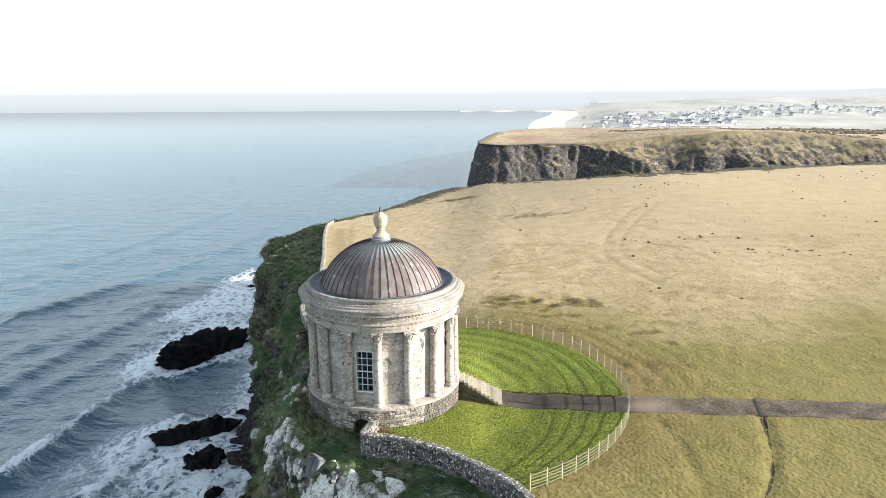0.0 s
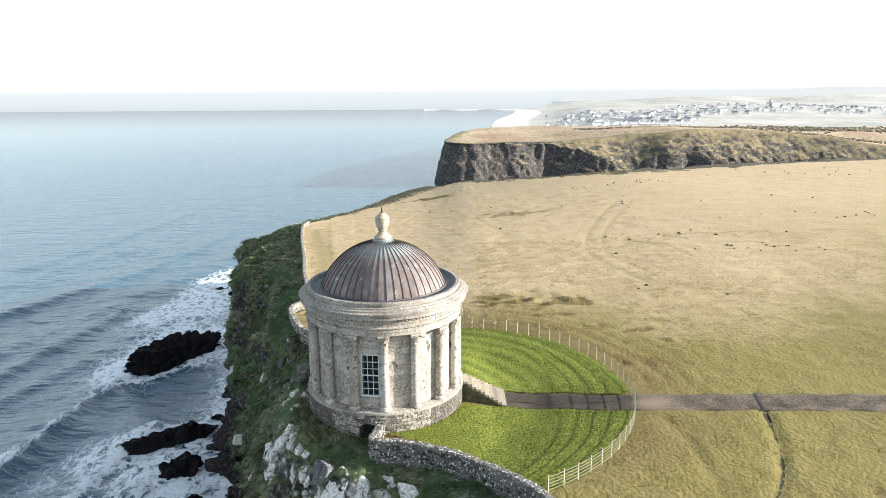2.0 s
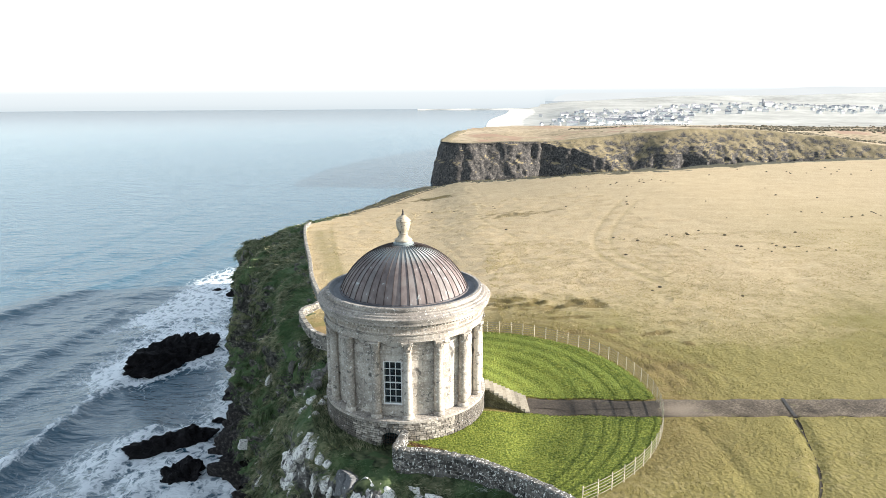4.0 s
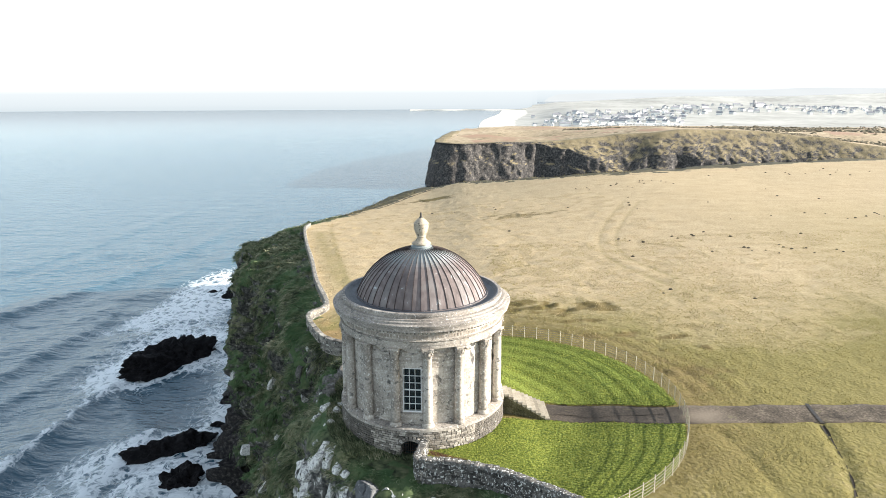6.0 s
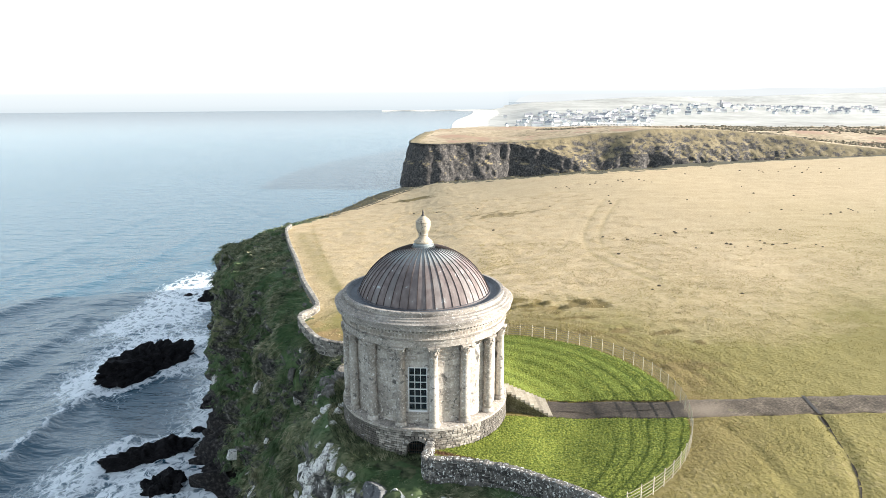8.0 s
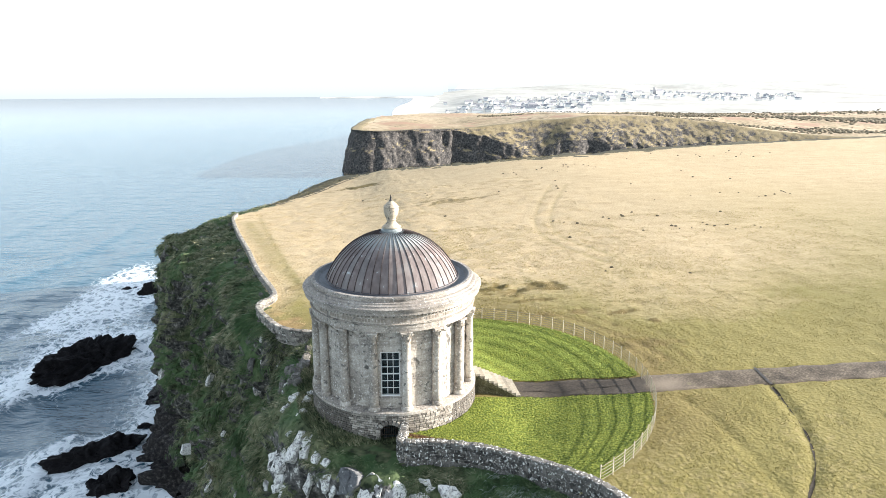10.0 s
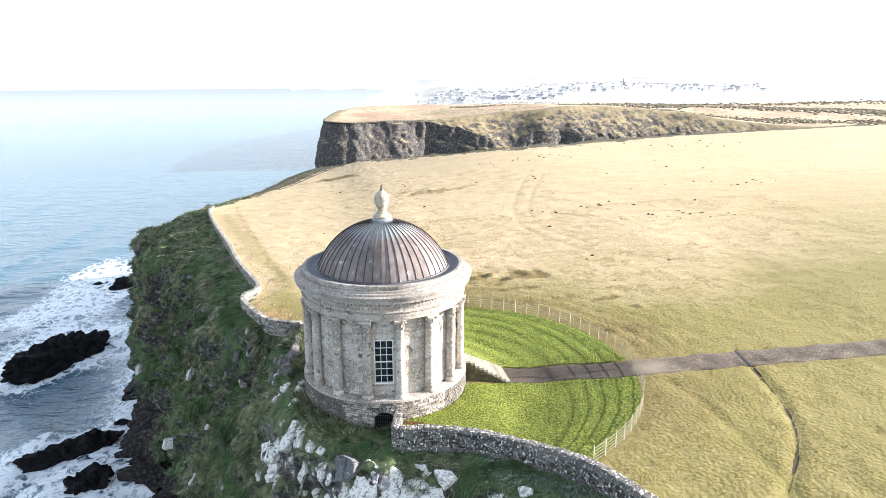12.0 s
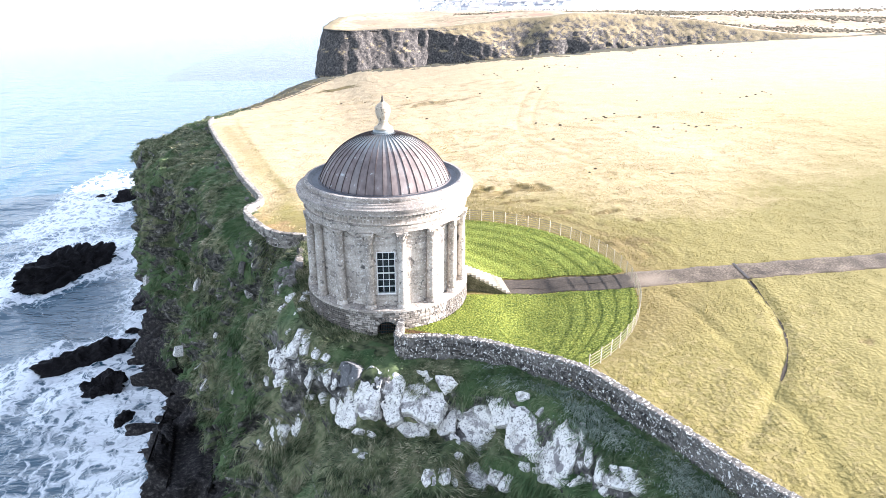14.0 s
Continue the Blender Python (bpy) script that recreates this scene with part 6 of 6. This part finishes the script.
def scatter(n, x0, x1, y0, y1, power=1.0):
    return x0 + (x1 - x0) * np.random.rand(n) ** power, y0 + (y1 - y0) * np.random.rand(n)


sx, sy = scatter(60000, -9, 0.4, -9.5, 12.5)
ok = inside(LAND, sx, sy) & (np.hypot(sx, sy) > 6.05) & (sx < -0.5) & (sy > -6.3)
sx, sy = sx[ok][:9000], sy[ok][:9000]
verge_grass("brink_grass", sx, sy, plateau(sx, sy) - 0.5 * sm(-3.5, -7, sy), 0.15, 0.45, 0.03, BLADES, "shaggy dark grass at the foot of the temple")
sx, sy = scatter(240000, 9, 75, -34, 60, 1.3)
ok = inside(LAND, sx, sy) & ~in_fence(sx, sy) & (line_distance(PATH_LINE, sx, sy) > 1.45) & (fbm(xyz(sx, sy), 1.1, 3, 171) + 0.6 * fbm(xyz(sx, sy), 6, 2, 173) > 0.0)
ok &= (line_distance(DITCH, sx, sy) > 0.22)
sx, sy = sx[ok][:90000], sy[ok][:90000]
verge_grass("pasture_grass", sx, sy, field_height(sx, sy), 0.05, 0.14, 0.024, OLIVE_TUSSOCK, "dry yellow tussocks in the pasture")
sx, sy = scatter(170000, -26, 40, 12, 110)
ok = inside(LAND, sx, sy) & ~in_fence(sx, sy) & (fbm(xyz(sx, sy), 1.6, 3, 175) > 0.08)
ok &= line_distance(MOWN, sx, sy) > 1.3
sx, sy = sx[ok][:34000], sy[ok][:34000]
verge_grass("pasture_grass", sx, sy, field_height(sx, sy), 0.05, 0.15, 0.035, TUSSOCK, "pale rank tussocks along the cliff wall")
sx, sy = scatter(120000, 0, 19.3, -17, 17)
ok = lawn_keep(sx, sy)
sx, sy = sx[ok][:45000], sy[ok][:45000]
verge_grass("lawn_grass", sx, sy, lawn_height(sx, sy), 0.03, 0.09, 0.022, LAWN_BLADES, "short blades of the mown lawn")

# dark clods and molehills in clusters on the pasture
bm = bmesh.new()
rng = random.Random(31)
for cx, cy, sx_, sy_, n in ((51, 48, 9, 1.6, 16), (41, 58.5, 6, 1.5, 10), (79, 74, 9, 2, 9), (50, 118, 7, 3, 16), (112, 137, 16, 7, 14), (75, 66, 40, 26, 16), (22, 96, 14, 8, 8), (30, 26, 7, 3, 3)):
    for _ in range(n):
        x, y = rng.gauss(cx, sx_), rng.gauss(cy, sy_)
        s_ = rng.uniform(0.1, 0.22)
        vs = bmesh.ops.create_icosphere(bm, subdivisions=2, radius=1.0)["verts"]
        z = float(field_height(np.array([x]), np.array([y]))[0])
        for v in vs:
            v.co = Vector((x, y, z)) + Vector((v.co.x * s_ * 1.4, v.co.y * s_, v.co.z * s_ * 1.0)) * (1 + 0.3 * noise.noise(v.co * 2 + Vector((x, y, 0))))
tagged(new("clod", bm_mesh("clod", bm, EARTH, True)), "dark clods of earth scattered over the pasture", "earth", kind="stuff")

# ---------------------------------------------------------------- town, beach and far hills
HOUSE_WALL = surface("roughcast_wall", [(0.3, (0.66, 0.65, 0.63)), (0.7, (0.82, 0.81, 0.79))], 6, 1, 0.9, 0.05, vary=0.3)
HOUSE_ROOF = surface("slate_roof", [(0.3, (0.2, 0.2, 0.22)), (0.7, (0.4, 0.39, 0.4))], 6, 1, 0.8, 0.05, vary=0.3)


def house_meshes(l_, w, h, rise):
    b = bmesh.new()
    v = [b.verts.new(p) for p in ((-l_, -w, -3), (l_, -w, -3), (l_, w, -3), (-l_, w, -3), (-l_, -w, h), (l_, -w, h), (l_, w, h), (-l_, w, h), (-l_, 0, h + rise), (l_, 0, h + rise))]
    for f in ((0, 1, 5, 4), (2, 3, 7, 6), (1, 2, 6, 9, 5), (3, 0, 4, 8, 7)):
        b.faces.new([v[i] for i in f])
    walls = bm_mesh("wall", b, HOUSE_WALL)
    b = bmesh.new()
    e, t = 0.5, 0.25
    for sg in (-1, 1):
        lo = [b.verts.new((x, sg * (w + e), h - e * rise / w + dz)) for x in (-l_ - e, l_ + e) for dz in (0.05, t)]
        hi = [b.verts.new((x, 0, h + rise + dz)) for x in (-l_ - e, l_ + e) for dz in (0.05, t)]
        b.faces.new((lo[1], lo[3], hi[3], hi[1]))
        b.faces.new((lo[0], lo[2], hi[2], hi[0]))
        b.faces.new((lo[0], lo[2], lo[3], lo[1]))
        b.faces.new((lo[0], lo[1], hi[1], hi[0]))
        b.faces.new((lo[2], lo[3], hi[3], hi[2]))
    box(b, l_ * 0.7, l_ * 0.7 + 1.0, -0.5, 0.5, h + rise - 0.8, h + rise + 1.3)
    roof = bm_mesh("roof", b, HOUSE_ROOF)
    return walls, roof


HOUSES = [house_meshes(6, 4, 5, 3), house_meshes(9, 4.5, 5.5, 3.5), house_meshes(5, 4, 3, 2.6), house_meshes(14, 5, 6, 3.5)]
rng = random.Random(8)
spots = []
while len(spots) < 290:
    if rng.random() < 0.6:
        d, bearing = rng.uniform(1150, 1650), rng.gauss(0.273, 0.0754)
    else:
        d, bearing = rng.uniform(1500, 2050), rng.uniform(0.3065, 0.717)
    x, y = bearing * d, d - 46
    if any(abs(x - a) < 11 and abs(y - b_) < 16 for a, b_ in spots) or bearing < 0.143 or (bearing > 0.378 and d < 1500):
        continue
    spots.append((x, y))
zs = far_z(np.array([p[0] for p in spots]), np.array([p[1] for p in spots]))
for (x, y), z in zip(spots, zs):
    walls, roof = HOUSES[rng.choice((0, 0, 1, 1, 2, 3))]
    hs = empty("house", pose(x, y, float(z) + 0.4, 0, 0, rng.choice((0, 90)) + rng.gauss(0, 12)) @ Matrix.Diagonal((0.68, 0.68, 0.72, 1)))
    part("wall", walls, None, hs)
    part("roof", roof, None, hs)
    tagged(hs, "distant white-walled house with a slate roof", "house", "houses of the seaside town")
CARAVAN = surface("caravan_shell", [(0.3, (0.55, 0.56, 0.56)), (0.7, (0.68, 0.68, 0.67))], 3, 0.5, 0.5, 0.02, vary=0.2)
b = bmesh.new()
box(b, -5.2, 5.2, -1.6, 1.6, 0.3, 2.9)
box(b, -5.3, 5.3, -1.1, 1.1, 2.85, 3.2)
bmesh.ops.bevel(b, geom=b.edges[:], offset=0.12, segments=1, affect="EDGES")
SHELL = bm_mesh("body", b, CARAVAN)
b = bmesh.new()
for u in (-3.6, -1.2, 1.4, 3.8):
    box(b, u - 0.7, u + 0.7, -1.64, 1.64, 1.4, 2.3)
PANES = bm_mesh("window_strip", b, DARK)
rng = random.Random(18)
for r_ in range(6):
    for c_ in range(11):
        x, y = 232 + 14.5 * c_ + 5.5 * r_ + rng.uniform(-1.5, 1.5), 985 + 21 * r_ + rng.uniform(-3, 3)
        cv = empty("caravan", pose(x, y, float(far_z(np.array([x]), np.array([y]))[0]) - 0.1, 0, 0, 8 + rng.uniform(-5, 5)))
        part("body", SHELL, None, cv)
        part("window_strip", PANES, None, cv)
        tagged(cv, "distant white static caravan in a long row", "caravan", "caravans by the town")
church = empty("church", pose(829, 1700, float(far_z(np.array([829.0]), np.array([1700.0]))[0]) - 1, 0, 0, 20))
b = bmesh.new()
box(b, -2.6, 2.6, -2.6, 2.6, 0, 17)
for sx_ in (-2, 2):
    for sy_ in (-2, 2):
        box(b, sx_ - 0.6, sx_ + 0.6, sy_ - 0.6, sy_ + 0.6, 16.9, 19)
part("tower", b, HOUSE_ROOF, church)
part("nave", HOUSES[3][0], None, church).matrix_basis = pose(15, 0, 3)
part("roof", HOUSES[3][1], None, church).matrix_basis = pose(15, 0, 3)
tagged(church, "grey church tower and nave above the town", "church")

SAND = surface("sand", [(0.3, (0.52, 0.49, 0.44)), (0.7, (0.62, 0.59, 0.54))], 40, 4, 0.9, 0.1)
beach_cl = curve_through([(120, 900), (140, 1150), (175, 1500), (250, 1900), (300, 2290)], 30)
beach = new("beach", strip_mesh("beach", beach_cl, 55, lambda x, y: np.full(np.shape(x), SEA + 0.9), SAND, 3))
tagged(beach, "pale strand curving round the bay", "beach", kind="structure")
bl = np.array([(-68 + 16.5 * k, 2302 + 4 * math.sin(k * 0.7)) for k in range(25)])
bz = SEA + 3.0 + 0.5 * fbm(xyz(bl[:, 0], bl[:, 1]), 20, 3, 191)
V = np.stack([np.stack([bl[:, 0], bl[:, 1] + o, np.where(up__, bz, SEA - 2)], -1) for o, up__ in ((-9, False), (-5, True), (5, True), (9, False))], 1)
# breakwater takes the pale sand colour, which stands in for distance haze
tagged(new("breakwater", mesh_of("breakwater", V.reshape(-1, 3), grid_faces(25, 4), SAND, False)), "long low stone breakwater at the river mouth", "breakwater")

SCRUB = surface("gorse_scrub", [(0.3, (0.09, 0.077, 0.05)), (0.5, (0.155, 0.13, 0.088)), (0.7, (0.25, 0.205, 0.14))], 9, 1.5, 0.95, 0.4, 0.4)


def scrub_belt(pts, wide, n, size, seed):
    """Many small uneven clumps along a line."""
    r = np.random.RandomState(seed)
    cl = curve_through(pts, 4)
    k = r.randint(0, len(cl), n)
    x, y = cl[k, 0] + r.normal(0, wide, n), cl[k, 1] + r.normal(0, wide * 1.4, n)
    z = far_z(x, y)
    b_ = bmesh.new()
    bmesh.ops.create_icosphere(b_, subdivisions=1, radius=1.0)
    bv = np.array([v.co[:] for v in b_.verts])
    bf = np.array([[v.index for v in f.verts] for f in b_.faces])
    b_.free()
    s_ = r.uniform(0.5, 1.3, (n, 1, 1)) * size
    V = np.stack([x, y, z], -1)[:, None, :] + bv[None] * s_ * np.array([1.7, 1.4, 0.8]) * (1 + 0.4 * r.normal(0, 1, (n, len(bv), 1)) * 0.6)
    F_ = bf[None] + (np.arange(n) * len(bv))[:, None, None]
    ob = new("scrub", mesh_of("scrub", V.reshape(-1, 3), F_.reshape(-1, 3), SCRUB))
    return tagged(ob, "dark belt of gorse and low scrub", "scrub", kind="stuff")


scrub_belt([(240, 640), (330, 660), (420, 690), (520, 640), (640, 610)], 15, 3600, 1.4, 3)
scrub_belt([(135, 600), (165, 592), (200, 600)], 6, 420, 1.0, 4)
scrub_belt([(215, 535), (235, 533), (262, 538)], 4, 500, 0.8, 5)
scrub_belt([(290, 575), (320, 568), (350, 572)], 5, 300, 0.9, 13)
scrub_belt([(300, 540), (400, 530), (520, 520), (700, 520)], 7, 1400, 1.1, 6)
scrub_belt([(420, 900), (560, 930), (760, 960), (1000, 985)], 20, 700, 1.5, 7)

# the far shore as a glowing backdrop, distance haze painted into its colour
HAZE = bpy.data.materials.new("painted_hill_haze")
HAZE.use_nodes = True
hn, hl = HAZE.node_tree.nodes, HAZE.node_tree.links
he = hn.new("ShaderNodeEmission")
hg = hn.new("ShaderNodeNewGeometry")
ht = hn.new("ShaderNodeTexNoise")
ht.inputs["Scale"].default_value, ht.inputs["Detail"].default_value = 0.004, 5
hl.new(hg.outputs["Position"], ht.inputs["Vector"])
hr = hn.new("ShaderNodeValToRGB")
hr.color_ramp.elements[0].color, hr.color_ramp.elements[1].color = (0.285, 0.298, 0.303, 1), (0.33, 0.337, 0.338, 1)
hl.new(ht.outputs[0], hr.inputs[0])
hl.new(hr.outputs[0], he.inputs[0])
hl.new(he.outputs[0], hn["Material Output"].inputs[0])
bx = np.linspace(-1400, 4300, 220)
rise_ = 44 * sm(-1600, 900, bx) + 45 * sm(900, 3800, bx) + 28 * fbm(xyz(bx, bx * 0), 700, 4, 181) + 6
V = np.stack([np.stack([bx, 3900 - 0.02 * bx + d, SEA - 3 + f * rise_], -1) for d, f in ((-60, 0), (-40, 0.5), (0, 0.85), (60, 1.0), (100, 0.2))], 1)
# glowing backdrop for the last miles of sea, its haze painted in the ramp
OFFING = bpy.data.materials.new("painted_offing_haze")
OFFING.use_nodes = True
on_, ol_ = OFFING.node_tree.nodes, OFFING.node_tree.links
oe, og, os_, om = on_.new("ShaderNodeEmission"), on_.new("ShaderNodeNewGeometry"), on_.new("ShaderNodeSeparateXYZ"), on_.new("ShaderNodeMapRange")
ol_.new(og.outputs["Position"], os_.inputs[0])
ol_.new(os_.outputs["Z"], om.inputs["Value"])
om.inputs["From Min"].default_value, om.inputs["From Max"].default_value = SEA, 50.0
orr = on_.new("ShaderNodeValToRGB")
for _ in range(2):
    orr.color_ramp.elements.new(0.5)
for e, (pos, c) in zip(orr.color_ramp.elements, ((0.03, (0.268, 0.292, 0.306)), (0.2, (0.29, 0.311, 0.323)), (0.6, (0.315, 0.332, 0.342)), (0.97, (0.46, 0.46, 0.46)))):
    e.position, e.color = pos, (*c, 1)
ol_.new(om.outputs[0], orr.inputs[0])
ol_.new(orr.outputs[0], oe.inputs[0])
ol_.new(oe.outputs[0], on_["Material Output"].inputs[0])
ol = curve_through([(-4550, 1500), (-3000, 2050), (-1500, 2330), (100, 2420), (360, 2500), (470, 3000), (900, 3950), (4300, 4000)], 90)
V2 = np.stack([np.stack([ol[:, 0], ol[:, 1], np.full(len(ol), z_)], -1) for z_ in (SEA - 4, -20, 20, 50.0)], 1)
tagged(new("backdrop", mesh_of("backdrop", V2.reshape(-1, 3), grid_faces(len(ol), 4), OFFING)), "glowing backdrop painted as pale haze where sea meets sky", "haze", kind="structure")
tagged(new("backdrop", mesh_of("backdrop", V.reshape(-1, 3), grid_faces(len(bx), 5), HAZE)), "glowing backdrop of hills across the bay, painted pale with haze", "hills", kind="structure")

# ---------------------------------------------------------------- dressed stones of the rotunda
rng = random.Random(2)


def curved_block(w, h, deep, round_=0.012):
    b = bmesh.new()
    box(b, -w / 2, w / 2, -deep / 2, deep / 2, -h / 2, h / 2)
    bmesh.ops.bevel(b, geom=b.edges[:], offset=round_, segments=1, affect="EDGES")
    return b


COURSE = (Z_CAP - 0.75 - Z_WALL - 0.05) / 12
ASHLAR = [bm_mesh("ashlar_block", curved_block(w, COURSE - 0.008, 0.08, 0.006), SANDSTONE) for w in (0.66, 0.98, 1.32)]
for k in range(-4, 5):
    mid_az = COL0 + 11.25 + 22.5 * k
    for c in range(12):
        z = Z_WALL + 0.06 + COURSE * (c + 0.5)
        cuts = ((-0.5, 0), (0.5, 0), ) if c % 2 else ((-0.66, 0), (0.0, 0), (0.66, 0))
        data = ASHLAR[1] if c % 2 else ASHLAR[0]
        for u, _ in cuts:
            if abs(mid_az - WIN_AZ) < 2 and WIN[2] - 0.2 < z < WIN[3] + 0.2:
                continue
            az = mid_az + math.degrees(u / 5.28)
            p = part("ashlar_block", data, None, drum)
            p.matrix_basis = ring_pose(az, 5.262 + rng.uniform(-0.003, 0.003), z)
STONE_W = (0.2, 0.27, 0.35, 0.44)
RW = [bm_mesh("stone", curved_block(w, 0.142, 0.3, 0.022), RUBBLE) for w in STONE_W]
far_v, far_f, far_n = [], [], 0
for row in range(13):
    z = Z_WALL - 0.25 - 0.085 - 0.163 * row
    az = -104 + rng.uniform(0, 3)
    while az < 100:
        i = rng.choice((0, 1, 1, 2, 2, 3))
        w = math.degrees(STONE_W[i] / 6.0) + 0.2
        mid_az = az + w / 2
        az += w
        du_ = radians(mid_az - (CELLAR[0] + CELLAR[1]) / 2) * 6
        if abs(du_) < 0.92 and z < 0.5 or math.hypot(du_ / 0.98, (z - 0.5) / 0.86) < 1:
            continue
        m = ring_pose(mid_az, 5.85 + rng.uniform(-0.015, 0.02), z + rng.uniform(-0.012, 0.012)) @ Matrix.Rotation(rng.uniform(-0.04, 0.04), 4, "Y")
        if -34 < mid_az < 36:
            part("stone", RW[i], None, base_wall).matrix_basis = m
            continue
        far_v += [(m @ q.co)[:] for q in RW[i].vertices]
        far_f += [[k + far_n for k in f.vertices] for f in RW[i].polygons]
        far_n += len(RW[i].vertices)
tagged(part("rubble", mesh_of("rubble", far_v, far_f, RUBBLE, False), None, base_wall), kind="stuff")
VOUSSOIR = bm_mesh("voussoir", curved_block(0.2, 0.32, 0.3, 0.02), RUBBLE)
caz = (CELLAR[0] + CELLAR[1]) / 2
for k in range(11):
    t = radians(8 + 16.4 * k)
    part("voussoir", VOUSSOIR, None, base_wall).matrix_basis = ring_pose(caz, 5.88, 0.48) @ Matrix.Translation((0.84 * math.cos(t), 0, 0.7 * math.sin(t))) @ Matrix.Rotation(math.pi / 2 - t, 4, "Y")
for sg in (-1, 1):
    for r_ in range(5):
        part("stone", RW[1], None, base_wall).matrix_basis = ring_pose(caz + sg * math.degrees(0.86 / 6), 5.87, 0.36 - 0.163 * r_)
